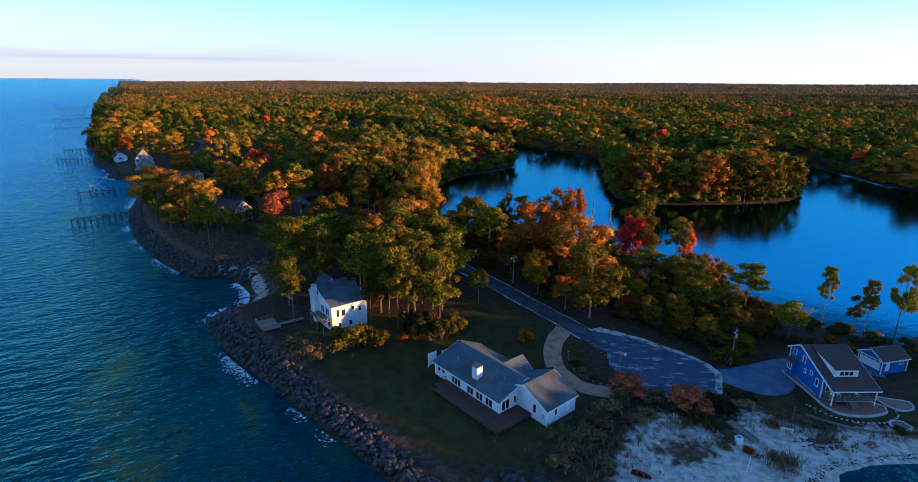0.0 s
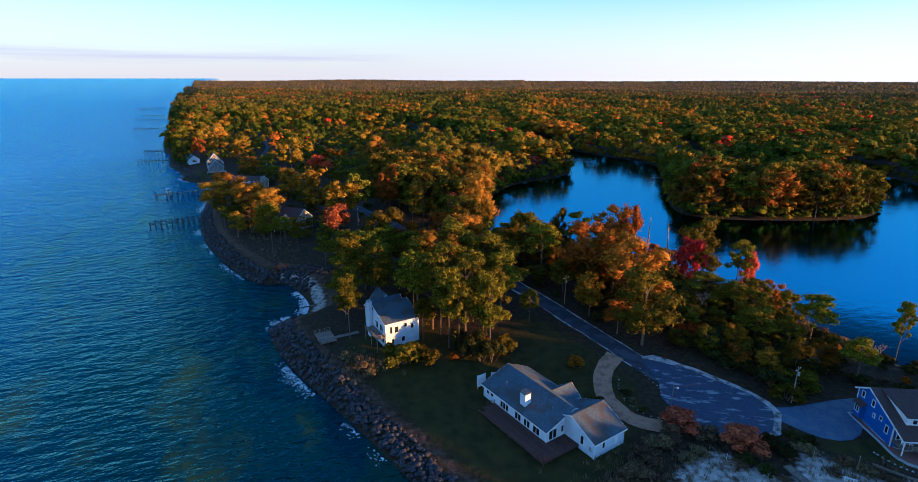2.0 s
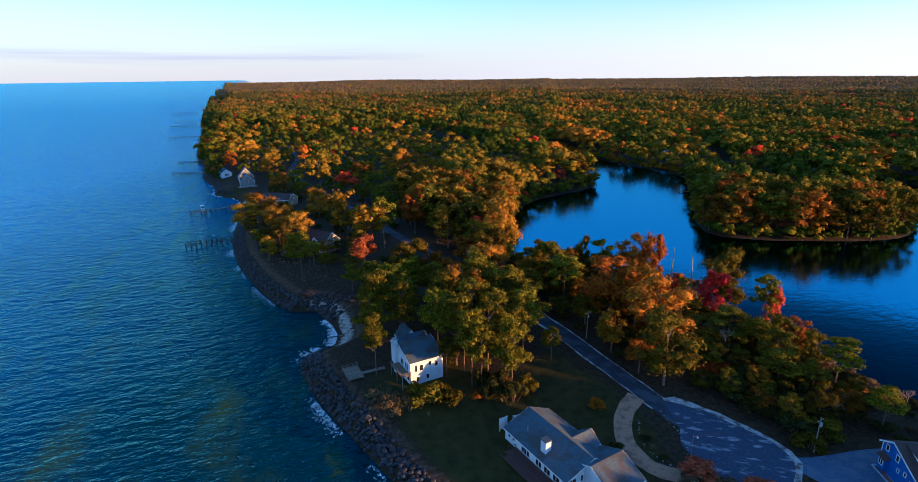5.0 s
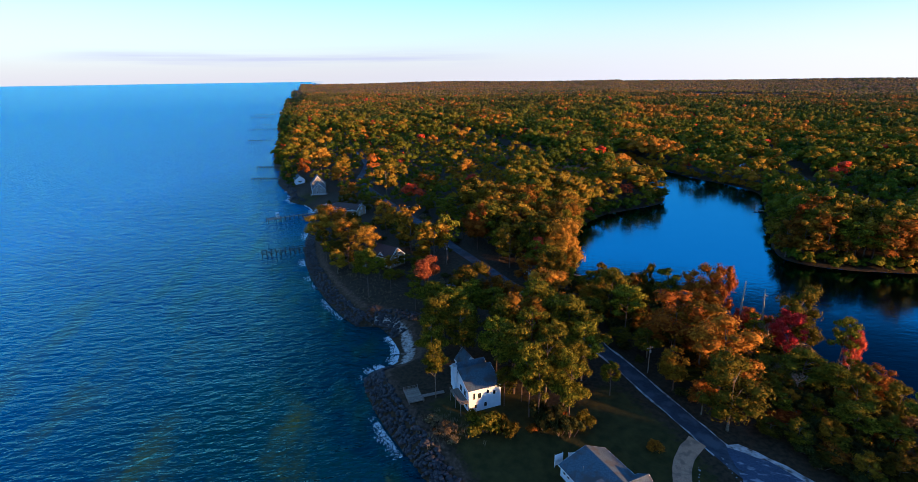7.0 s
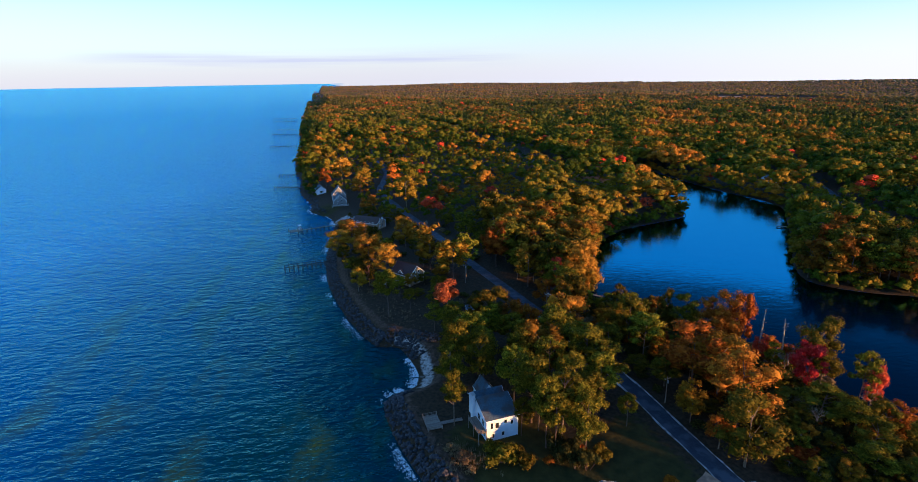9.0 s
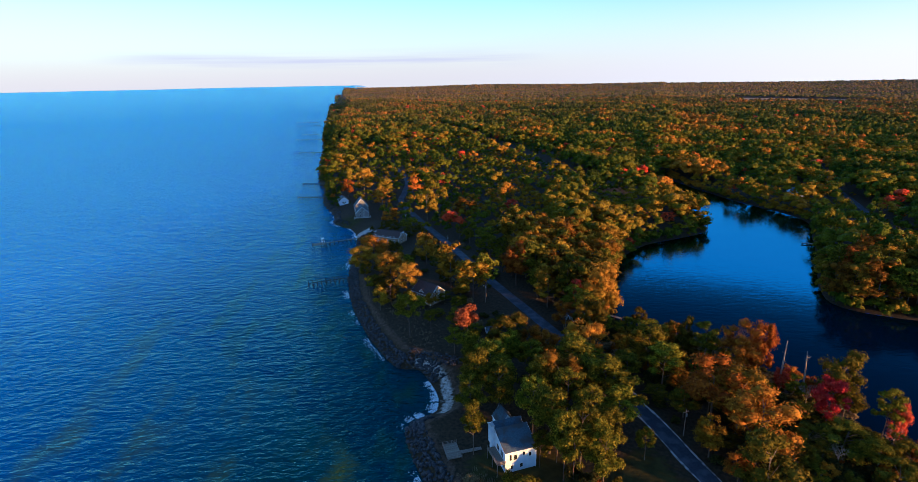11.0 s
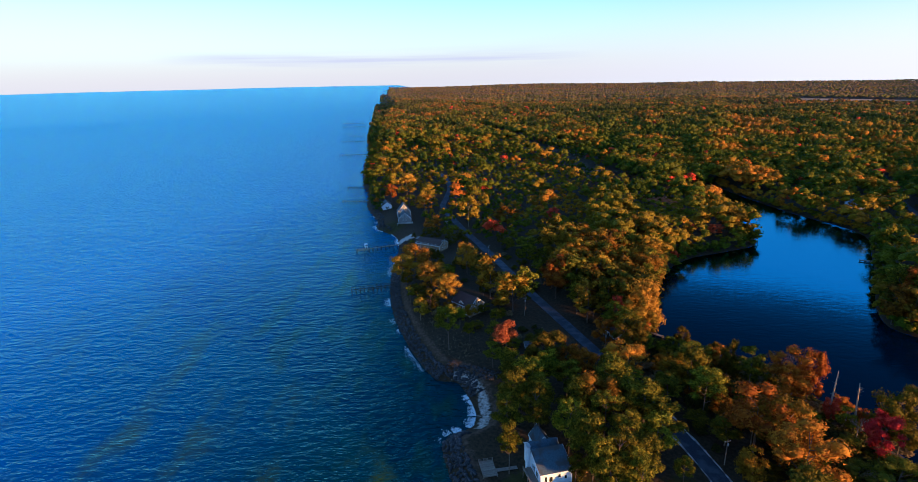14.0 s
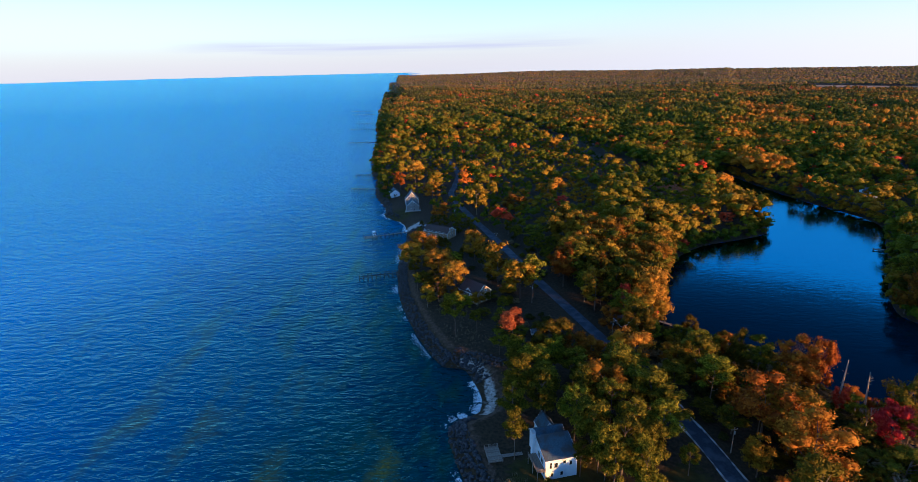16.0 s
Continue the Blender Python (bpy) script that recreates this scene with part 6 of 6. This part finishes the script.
rr = random.Random(77)
ROCKS = [rock_mesh(rr) for _ in range(14)]
revetment = thing("rock_revetment", pose(0, 0, 0), "bank of loose grey boulders along the bay", "rocks", kind="structure")
line = np.array([p for p in COAST if p[1] < 500])
tang = np.gradient(line, axis=0)
tang /= np.linalg.norm(tang, axis=1)[:, None]
sites = []
for i, p in enumerate(line):
    nrm = np.array((tang[i][1], -tang[i][0]))
    if math.hypot(p[0] + 66, p[1] - 160) < 13 or p[0] > 22:
        continue
    wide = 5.0 if p[1] < 76 else (6.4 if p[1] < 160 else 5.4)
    for k in range(30 if p[1] < 165 else (18 if p[1] < 300 else 11)):
        if 336 < p[1] < 362:
            continue
        a, b = rr.uniform(-1.5, 1.5), rr.uniform(0.2, wide)
        sites.append((p[0] + tang[i][0] * a + nrm[0] * b, p[1] + tang[i][1] * a + nrm[1] * b, rr.uniform(0.45, 1.1)))
# a short groyne by the small beach
for k in range(190):
    a = rr.uniform(0, 1)
    sites.append((-92 + a * 24 + rr.uniform(-2, 2), 181 - a * 1 + rr.uniform(-3.5, 3.5), rr.uniform(0.5, 0.9)))
sx, sy = np.array([s[0] for s in sites]), np.array([s[1] for s in sites])
sz = terrain(sx, sy)
near = np.argsort(np.hypot(sx, sy))[:300]
near = set(int(i) for i in near)
VV, FF, off = [], [], 0
for i, (x, y, s) in enumerate(sites):
    m = pose(x, y, max(sz[i], -0.4) + 0.18 * s, rr.uniform(-25, 25), rr.uniform(-25, 25), rr.uniform(0, 360)) @ Matrix.Scale(s, 4)
    me = ROCKS[rr.randrange(14)]
    if i in near:
        o = new("rock", me)
        o.parent = revetment
        o.matrix_basis = m
    else:
        co = np.array([v.co for v in me.vertices])
        mm = np.array(m)
        VV.append(co @ mm[:3, :3].T + mm[:3, 3])
        FF.append(np.array([p.vertices[:] for p in me.polygons]) + off)
        off += len(co)
o = new("loose_rocks", raw_mesh("loose_rocks", np.concatenate(VV), np.concatenate(FF), ROCK))
o.parent = revetment
o["kind"] = "stuff"
print("rocks", len(sites))

# ---- surf: torn scraps of foam where the swell meets the bank ----
fr = np.random.RandomState(5)
fv, ff, off = [], [], 0
for i, p in enumerate(COAST):
    if p[1] > 420 or p[0] > 20:
        continue
    nrm = np.array((-tang[i][1], tang[i][0])) if i < len(tang) else np.array((-0.8, -0.5))
    v = noise.noise(Vector((p[0] * 0.09, p[1] * 0.09, 1.7)))
    cove = math.hypot(p[0] + 66, p[1] - 160) < 14
    beach = 335 < p[1] < 362
    k = int(260 * max(0.0, v - 0.02)) + (110 if cove else 0) + (110 if beach else 0)
    for _ in range(k):
        a, b = fr.uniform(-1.6, 1.6), abs(fr.normal()) * (1.1 if not cove else 1.2) * (1 + 0.8 * v) + (0.1 if cove or beach else 0.9)
        c = p + np.array((nrm[1], -nrm[0])) * a + nrm * b
        n, s = fr.randint(5, 8), fr.uniform(0.06, 0.34) * (1.4 if cove or beach else 1.0)
        el, turn = fr.uniform(0.25, 0.6), math.atan2(-nrm[0], nrm[1]) + fr.normal() * 0.5
        ring = []
        for q in range(n):
            ang = 2 * math.pi * q / n
            rad = s * fr.uniform(0.6, 1.3)
            u, w_ = rad * math.cos(ang), rad * el * math.sin(ang)
            ring.append((c[0] + u * math.cos(turn) - w_ * math.sin(turn), c[1] + u * math.sin(turn) + w_ * math.cos(turn), 0.03))
        fv += ring + [(c[0], c[1], 0.03 + 0.14 * s)]
        ff += [(off + q, off + (q + 1) % n, off + n) for q in range(n)]
        off += n + 1
tagged(new("surf_foam", raw_mesh("surf_foam", np.array(fv), np.array(ff), FOAM)), "white surf foam breaking along the rocks", "foam", kind="stuff")


# ---- along the lane: poles and wires ----
def utility_pole(x, y, h, label, arm=True, turn=0):
    t = thing("utility_pole", pose(x, y, height(x, y), 0, 0, turn), label, "utility pole", "poles along the lane")
    rod("pole", (0, 0, -0.5), (0, 0, h), 0.16, WOOD, t, 0.11, 8)
    if arm:
        box("crossarm", -1.1, 1.1, -0.07, 0.07, h - 0.9, h - 0.75, WOOD, t)
        for k in (-1.0, 0.0, 1.0):
            rod("insulator", (k, 0, h - 0.75), (k, 0, h - 0.5), 0.05, TRIM, t)
        rod("transformer", (0.0, -0.32, h - 2.2), (0.0, -0.32, h - 1.3), 0.24, METAL, t, sides=10)
    return t


POLES = [(64.7, 115.6, 9.5), (16, 160, 9.5), (-31, 217, 9.5), (-75, 239, 10), (-125, 315, 10), (-178, 361, 10.5)]
for i, (px, py, ph) in enumerate(POLES):
    utility_pole(px, py, ph, "weathered wooden utility pole beside the lane", turn=40)


def cable(p, q, sag):
    p, q = Vector(p), Vector(q)
    pts = [p.lerp(q, k / 10) - Vector((0, 0, sag * 4 * (k / 10) * (1 - k / 10))) for k in range(11)]
    side = (q - p).cross(Vector((0, 0, 1))).normalized() * 0.014
    up = Vector((0, 0, 0.014))
    vs = [v for c in pts for v in (c + side, c + up, c - side, c - up)]
    fs = [(4 * i + j, 4 * i + (j + 1) % 4, 4 * i + 4 + (j + 1) % 4, 4 * i + 4 + j) for i in range(10) for j in range(4)] + [(3, 2, 1, 0), (40, 41, 42, 43)]
    return tagged(solid("cable", vs, fs, WIRE), "thin sagging overhead cable between poles", "cable", "overhead cables")


lamp = thing("yard_lamp", pose(36.1, 109.7, height(36.1, 109.7)), "yard lamp on a tall wooden pole", "street lamp")
rod("pole", (0, 0, -0.4), (0, 0, 6.2), 0.12, WOOD, lamp, 0.09, 8)
rod("arm", (0, 0, 5.8), (0.7, -0.5, 6.1), 0.04, METAL, lamp)
bm = bmesh.new()
bmesh.ops.create_uvsphere(bm, u_segments=10, v_segments=6, radius=0.24, matrix=Matrix.Translation((0.75, -0.55, 6.0)))
part("lamp_head", bm, TRIM, lamp)
z0 = height(64.7, 115.6)
for s in (-0.8, 0.0):
    cable((64.7 + s, 115.6 + s * 0.8, z0 + 8.8), (36.1, 109.7, height(36.1, 109.7) + 6.1 + s * 0.2), 0.5)
for (ax, ay, ah), (bx, by, bh) in zip(POLES, POLES[1:]):
    for s in (-1.0, 1.0):
        cable((ax + s * 0.77, ay + s * 0.64, height(ax, ay) + ah - 0.5), (bx + s * 0.77, by + s * 0.64, height(bx, by) + bh - 0.5), 1.0)


def snag(x, y, h, lean, label="bare dead pine trunk with broken branch stubs"):
    t = thing("dead_tree", pose(x, y, height(x, y), lean, lean * 0.6, 30), label, "tree", "dead trees by the creek")
    bm = bmesh.new()
    add_rod(bm, (0, 0, -0.5), (0.1, 0.05, h * 0.5), 0.42, 0.3, 7)
    add_rod(bm, (0.1, 0.05, h * 0.5), (0.0, 0.2, h), 0.3, 0.1, 7)
    part("trunk", bm, PALE_BARK, t)
    r = random.Random(int(x * 10))
    for k in range(14):
        z = h * r.uniform(0.45, 0.96)
        a = r.uniform(0, 6.28)
        ln = r.uniform(0.4, 1.5)
        rod("branch_stub", (0.05, 0.1, z), (ln * math.cos(a), ln * math.sin(a), z + r.uniform(-0.1, 0.5)), 0.05, PALE_BARK, t, 0.02, 4)
    return t


snag(49.3, 200.4, 21.6, 2)
snag(56, 194.6, 21.0, -2)
snag(54, 198.5, 9.0, 4)
snag(59, 196, 8.0, -5)


def bare_tree(x, y, h, mat, label):
    """A leafless crown: limbs that fork three times."""
    t = thing("bare_tree", pose(x, y, height(x, y)), label, "tree", "bare trees")
    r = random.Random(int(x * 3 + y))
    bm = bmesh.new()
    add_rod(bm, (0, 0, -0.5), (0, 0, h * 0.55), h * 0.014, h * 0.009, 6)
    part("trunk", bm, mat, t)
    bm = bmesh.new()

    def fork(p, d, ln, rad, depth):
        q = p + d * ln
        add_rod(bm, p, q, rad, rad * 0.6, 4)
        if depth:
            for _ in range(3 if depth > 1 else 4):
                nd = (d + Vector((r.uniform(-1, 1), r.uniform(-1, 1), r.uniform(-0.3, 0.7))) * 0.75).normalized()
                fork(p + d * ln * r.uniform(0.5, 1.0), nd, ln * 0.66, rad * 0.55, depth - 1)

    for k in range(6):
        a = k * 1.05
        fork(Vector((0, 0, h * r.uniform(0.35, 0.55))), Vector((math.cos(a) * 0.6, math.sin(a) * 0.6, 0.8)).normalized(), h * 0.2, h * 0.006, 3)
    part("crown", bm, mat, t)


TWIGS = material("russet_twigs", (0.16, 0.07, 0.045), (0.26, 0.12, 0.07), 0.9, 3.0)
bare_tree(39.4, 210, 25, TWIGS, "tall bare tree with russet twigs by the creek")
bare_tree(56, 190, 13, PALE_BARK, "pale leafless tree among the creek shrubs")
bare_tree(75, 172, 12, PALE_BARK, "pale leafless tree among the creek shrubs")
bare_tree(47, 175, 10, TWIGS, "bare tree with russet twigs by the lane")
bare_tree(58, 160, 9, PALE_BARK, "pale leafless tree among the creek shrubs")
bare_tree(96, 137, 7, PALE_BARK, "small pale leafless tree by the water")
bare_tree(-120, 222, 12, TWIGS, "bare tree with russet twigs on the bank")
# the leaning pine out on the creek's point
for k in range(2):
    plant("pine", "mid", 41 + k * 2, 430 + k * 3, 11, 1.6, lean=-14, turn=20 + 40 * k, lab="stunted pine leaning out over the creek", z=0.2)


# ---- the beach and the gardens ----
def put(name, x, y, label, category, turn=0, group="", z=0.0):
    return thing(name, pose(x, y, height(x, y) + z, 0, 0, turn), label, category, group)


hut = put("storage_box", 52.4, 86.8, "small white storage box with a dark lid panel on the sand", "box", 10)
box("body", -0.6, 0.6, -0.45, 0.45, 0, 1.2, TRIM, hut)
box("lid", -0.68, 0.68, -0.52, 0.52, 1.2, 1.32, TRIM, hut)
box("panel", -0.4, 0.4, -0.30, 0.30, 1.322, 1.34, BLUE, hut)
frame_ob = put("swing_frame", 41.8, 90.8, "weathered timber bench frame in the dune grass", "bench", -8)
for px in (-0.9, 0.9):
    for py in (-0.3, 0.3):
        box("post", px - 0.06, px + 0.06, py - 0.06, py + 0.06, -0.2, 1.9, WOOD, frame_ob)
box("top_rail", -1.2, 1.2, -0.36, -0.24, 1.9, 2.02, WOOD, frame_ob)
box("top_rail", -1.2, 1.2, 0.24, 0.36, 1.9, 2.02, WOOD, frame_ob)
box("seat", -0.8, 0.8, -0.28, 0.28, 0.5, 0.57, WOOD, frame_ob)
rack = put("kayak_rack", 63.6, 90.2, "low white slatted rack on the edge of the sand", "rack", -22)
for k in range(5):
    box("slat", -1.0 + 0.45 * k, -0.82 + 0.45 * k, -0.05, 0.05, -0.1, 1.0, TRIM, rack)
box("rail", -1.1, 1.1, -0.08, 0.08, 0.8, 0.92, TRIM, rack)


def picnic_table(x, y, turn, mat, label):
    t = put("picnic_table", x, y, label, "table", turn)
    for k in range(4):
        box("tabletop_board", -0.95, 0.95, -0.38 + 0.195 * k, -0.2 + 0.195 * k, 0.72, 0.77, mat, t)
    for s in (-1, 1):
        box("bench", -0.95, 0.95, s * 0.75 - 0.14, s * 0.75 + 0.14, 0.42, 0.47, mat, t)
        for e_ in (-0.7, 0.7):
            rod("leg", (e_, s * 0.72, 0), (e_, s * 0.25, 0.74), 0.05, mat, t, sides=4)
        box("cross_bar", s * 0.7 - 0.04, s * 0.7 + 0.04, -0.85, 0.85, 0.36, 0.42, mat, t)
    return t


picnic_table(77.2, 86.4, 18, REDWOOD, "red-brown wooden picnic table on the pale sand")
picnic_table(67.0, 85.6, -12, WOOD, "weathered picnic table half under brush on the sand")
for k, (x, y, h_) in enumerate([(57, 91.6, 5.0), (42.6, 93.8, 1.6), (66.3, 93.2, 3.6), (47.6, 87.6, 2.6), (48.4, 87.4, 2.4), (46.9, 87.8, 2.2), (36.2, 95.0, 1.5)]):
    p_ = put("post", x, y, "weathered wooden post standing in the dune grass", "post", 0, "posts in the dune")
    rod("shaft", (0, 0, -0.4), (0.08, 0.05, h_), 0.07, WOOD if k != 1 else TRIM, p_, 0.06)
    box("cap", 0.02, 0.14, -0.02, 0.12, h_, h_ + 0.05, METAL, p_)
stick = put("white_pole", 50.0, 79.0, "white plastic pole planted upright in the sand", "pole")
rod("shaft", (0, 0, -0.3), (0.25, 0, 3.0), 0.06, TRIM, stick)
box("foot", -0.12, 0.12, -0.12, 0.12, -0.2, 0.12, TRIM, stick)
skiff = put("rowing_boat", 31.0, 77.8, "old red wooden rowing boat lying on the sand", "boat", -28)
bm = bmesh.new()
secs = [(-1.6, 0.5), (-0.6, 0.65), (0.5, 0.6), (1.4, 0.3), (1.8, 0.03)]
rings = [[bm.verts.new((x, -w_, 0.55)), bm.verts.new((x, -w_ * 0.6, 0.05)), bm.verts.new((x, w_ * 0.6, 0.05)), bm.verts.new((x, w_, 0.55))] for x, w_ in secs]
for a, b in zip(rings, rings[1:]):
    for j in range(3):
        bm.faces.new((a[j], b[j], b[j + 1], a[j + 1]))
bm.faces.new(rings[0])
bmesh.ops.solidify(bm, geom=bm.faces[:], thickness=0.05)
part("hull", bm, REDWOOD, skiff)
for x in (-0.7, 0.5):
    box("thwart", x - 0.12, x + 0.12, -0.55, 0.55, 0.38, 0.43, REDWOOD, skiff)
# ramp and timber edging
ramp = put("boardwalk", 53.6, 93.2, "narrow wooden boardwalk down to the sand", "boardwalk", -70)
for k in range(16):
    box("plank", k * 0.42, k * 0.42 + 0.38, -0.7, 0.7, 0.25, 0.32, WOOD, ramp)
for s in (-0.75, 0.75):
    box("side_rail", 0, 6.7, s - 0.05, s + 0.05, 0.1, 0.45, WOOD, ramp)
edge_line = spline([(70.5, 95.6), (75, 92.6), (80, 90.6), (88, 90.2), (96, 90)], 2.0)
edging = thing("timber_edging", pose(0, 0, 0), "low timber retaining edge between lawn and beach", "retaining wall", kind="structure")
for (ax, ay), (bx, by) in zip(edge_line, edge_line[1:]):
    za, zb = height(ax, ay), height(bx, by)
    c_ = pose(ax, ay, za, 0, math.degrees(-math.atan2(zb - za, math.hypot(bx - ax, by - ay))), math.degrees(math.atan2(by - ay, bx - ax)))
    o = box("timber", 0, math.hypot(bx - ax, by - ay) - 0.03, -0.14, 0.14, -0.2, 0.45, WOOD, edging)
    o.matrix_basis = c_


def island(name, outline, label):
    """A brick-paved bed with a pale raised kerb."""
    o = np.array(outline)
    zc = max(terrain(o[:, 0], o[:, 1])) + 0.06
    t = thing(name, pose(0, 0, 0), label, "patio", kind="structure")
    bm = bmesh.new()
    f = bm.faces.new([bm.verts.new((*p, zc)) for p in o])
    g_ = bmesh.ops.extrude_face_region(bm, geom=[f])
    for v in g_["geom"]:
        if isinstance(v, bmesh.types.BMVert):
            v.co.z -= 1.2
    bmesh.ops.recalc_face_normals(bm, faces=bm.faces[:])
    part("paving", bm, BRICK, t)
    for a, b in zip(o, np.roll(o, -1, 0)):
        ln = float(np.linalg.norm(b - a))
        k = box("kerb_stone", 0, ln - 0.02, -0.16, 0.16, -0.8, 0.12, CONCRETE, t)
        k.matrix_basis = pose(a[0], a[1], zc, 0, 0, math.degrees(math.atan2(b[1] - a[1], b[0] - a[0])))
    return t


island("brick_terrace", spline([(75.6, 113), (76.2, 104), (76.6, 98), (79, 95.6), (84, 95.4), (88, 96.6), (89, 98.6), (87.2, 100.5), (80, 100.5), (77.3, 103), (77.2, 113)], 1.5, True), "curving brick terrace with pale kerb round the blue house")
island("brick_bed", spline([(90, 102.5), (93, 101.6), (95.8, 100.6), (94.6, 98.0), (91.6, 97.4), (89.8, 99.6)], 1.2, True), "round brick bed with a pale kerb in the lawn")
island("fire_ring", spline([(86, 91.6), (88, 91.0), (89.6, 92.0), (89.0, 93.8), (87, 94.2), (85.8, 93)], 1.0, True), "pale-kerbed planting ring beside the lawn")
stones = spline([(73.2, 99.5), (75.8, 95.6), (80, 93.6), (86, 93.6), (90, 96), (90.6, 98.5)], 0.9)
path = thing("stepping_stones", pose(0, 0, 0), "curving line of pale stepping stones in the lawn", "path", kind="structure")
sm = bpy.data.meshes.new("stepping_stone")
bm = bmesh.new()
bmesh.ops.create_cone(bm, cap_ends=True, segments=7, radius1=0.24, radius2=0.21, depth=0.1)
bm.to_mesh(sm)
bm.free()
sm.materials.append(CONCRETE)
for x, y in stones:
    o = new("stepping_stone", sm)
    o.parent = path
    o.matrix_basis = pose(x, y, height(x, y) + 0.06, 0, 0, rs.uniform(0, 360))


def tuft_field(name, sites, mat, h, blades, label):
    """Tufts of tall grass: thin bent blades fanning from a base."""
    r = np.random.RandomState(len(sites))
    V, F, off = [], [], 0
    for x, y, z, s in sites:
        for _ in range(blades):
            a, ln = r.uniform(0, 6.28), h * s * r.uniform(0.6, 1.2)
            out, w_ = r.uniform(0.1, 0.5) * ln, 0.05 * s
            bx, by = x + r.normal() * 0.25 * s, y + r.normal() * 0.25 * s
            c, sn = math.cos(a), math.sin(a)
            V += [(bx - sn * w_, by + c * w_, z - 0.05), (bx + sn * w_, by - c * w_, z - 0.05), (bx + c * out, by + sn * out, z + ln)]
            F.append((off, off + 1, off + 2))
            off += 3
    return tagged(new(name, raw_mesh(name, np.array(V), np.array(F), mat)), label, "grass", kind="stuff")


r = np.random.RandomState(9)


def around(cx, cy, sx_, sy_, n, s0, s1):
    x, y = cx + r.normal(size=n) * sx_, cy + r.normal(size=n) * sy_
    return [(a, b, c, r.uniform(s0, s1)) for a, b, c in zip(x, y, terrain(x, y)) if c > 0.1]


tuft_field("dune_grass", around(57.5, 81.6, 1.4, 1.4, 60, 1.0, 1.8) + around(40, 93, 6, 3, 160, 0.5, 1.0) + around(66, 93, 5, 2, 120, 0.6, 1.1) + around(88, 89.5, 6, 0.8, 90, 0.6, 1.1)
           + around(24, 86, 5, 5, 260, 0.6, 1.2) + around(50, 86.5, 3, 1.2, 60, 0.5, 0.9) + around(70, 88, 2.5, 1.5, 60, 0.6, 1.2), REEDS, 1.1, 12, "dry tan dune grass in scattered tufts")
tuft_field("bank_grass", around(-38, 117, 4, 3, 120, 0.8, 1.5) + around(-110, 215, 9, 9, 160, 0.5, 1.0) + around(-90, 195, 8, 6, 120, 0.5, 1.0), REEDS, 1.0, 10, "dry brown grass along the top of the bank")

# seaweed and driftwood thrown up on the sand
V, F, off = [], [], 0
lines = [spline([(60, 77), (66, 81.5), (74, 83.2), (84, 84.6), (96, 86)], 0.25), spline([(58, 74.5), (66, 80.6), (74, 82.4), (84, 83.6)], 0.3)]
spots = [(p[0] + r.normal() * 0.25, p[1] + r.normal() * 0.22, r.uniform(0.08, 0.3)) for ln in lines for p in ln if noise.noise(Vector((p[0] * 0.5, p[1] * 0.5, 0))) > -0.25]
spots += [(r.uniform(28, 74), r.uniform(72, 90), r.uniform(0.03, 0.13)) for _ in range(900)]
spots += [(68.5 + r.normal() * 1.6, 87.4 + r.normal() * 0.9, r.uniform(0.15, 0.45)) for _ in range(130)]
sp = np.array(spots)
zz = terrain(sp[:, 0], sp[:, 1])
for (x, y, s), z in zip(spots, zz):
    if z < 0.03:
        continue
    n = 6
    a0 = r.uniform(0, 6.28)
    for q in range(n):
        a = a0 + 2 * math.pi * q / n
        k = s * r.uniform(0.5, 1.4)
        V.append((x + k * math.cos(a), y + 0.7 * k * math.sin(a), z + 0.01))
    V.append((x, y, z + 0.06 + 0.3 * s))
    F += [(off + q, off + (q + 1) % n, off + n) for q in range(n)]
    off += n + 1
tagged(new("beach_wrack", raw_mesh("beach_wrack", np.array(V), np.array(F), WRACK)), "dark dried seaweed and debris scattered on the sand", "seaweed", kind="stuff")

# pale stones that edge the planted island by the drive
rim_line = spline([(32, 126), (35, 119), (36, 112), (33.5, 106.5), (28.5, 108.5), (26, 114), (26.5, 121)], 1.1)
border = thing("stone_border", pose(0, 0, 0), "row of pale stones edging the island by the drive", "border", kind="structure")
stone_mat = material("pale_field_stone", (0.16, 0.155, 0.15), (0.30, 0.29, 0.28), 0.9, 3.0, 0.02, vary=0.3)
stone_mesh = ROCKS[3].copy()
stone_mesh.materials.clear()
stone_mesh.materials.append(stone_mat)
for x, y in rim_line:
    o = new("stone", stone_mesh)
    o.parent = border
    k = r.uniform(0.16, 0.36)
    o.matrix_basis = pose(x + r.normal() * 0.2, y + r.normal() * 0.2, height(x, y) + 0.08, 0, 0, r.uniform(0, 360)) @ Matrix.Scale(k, 4)
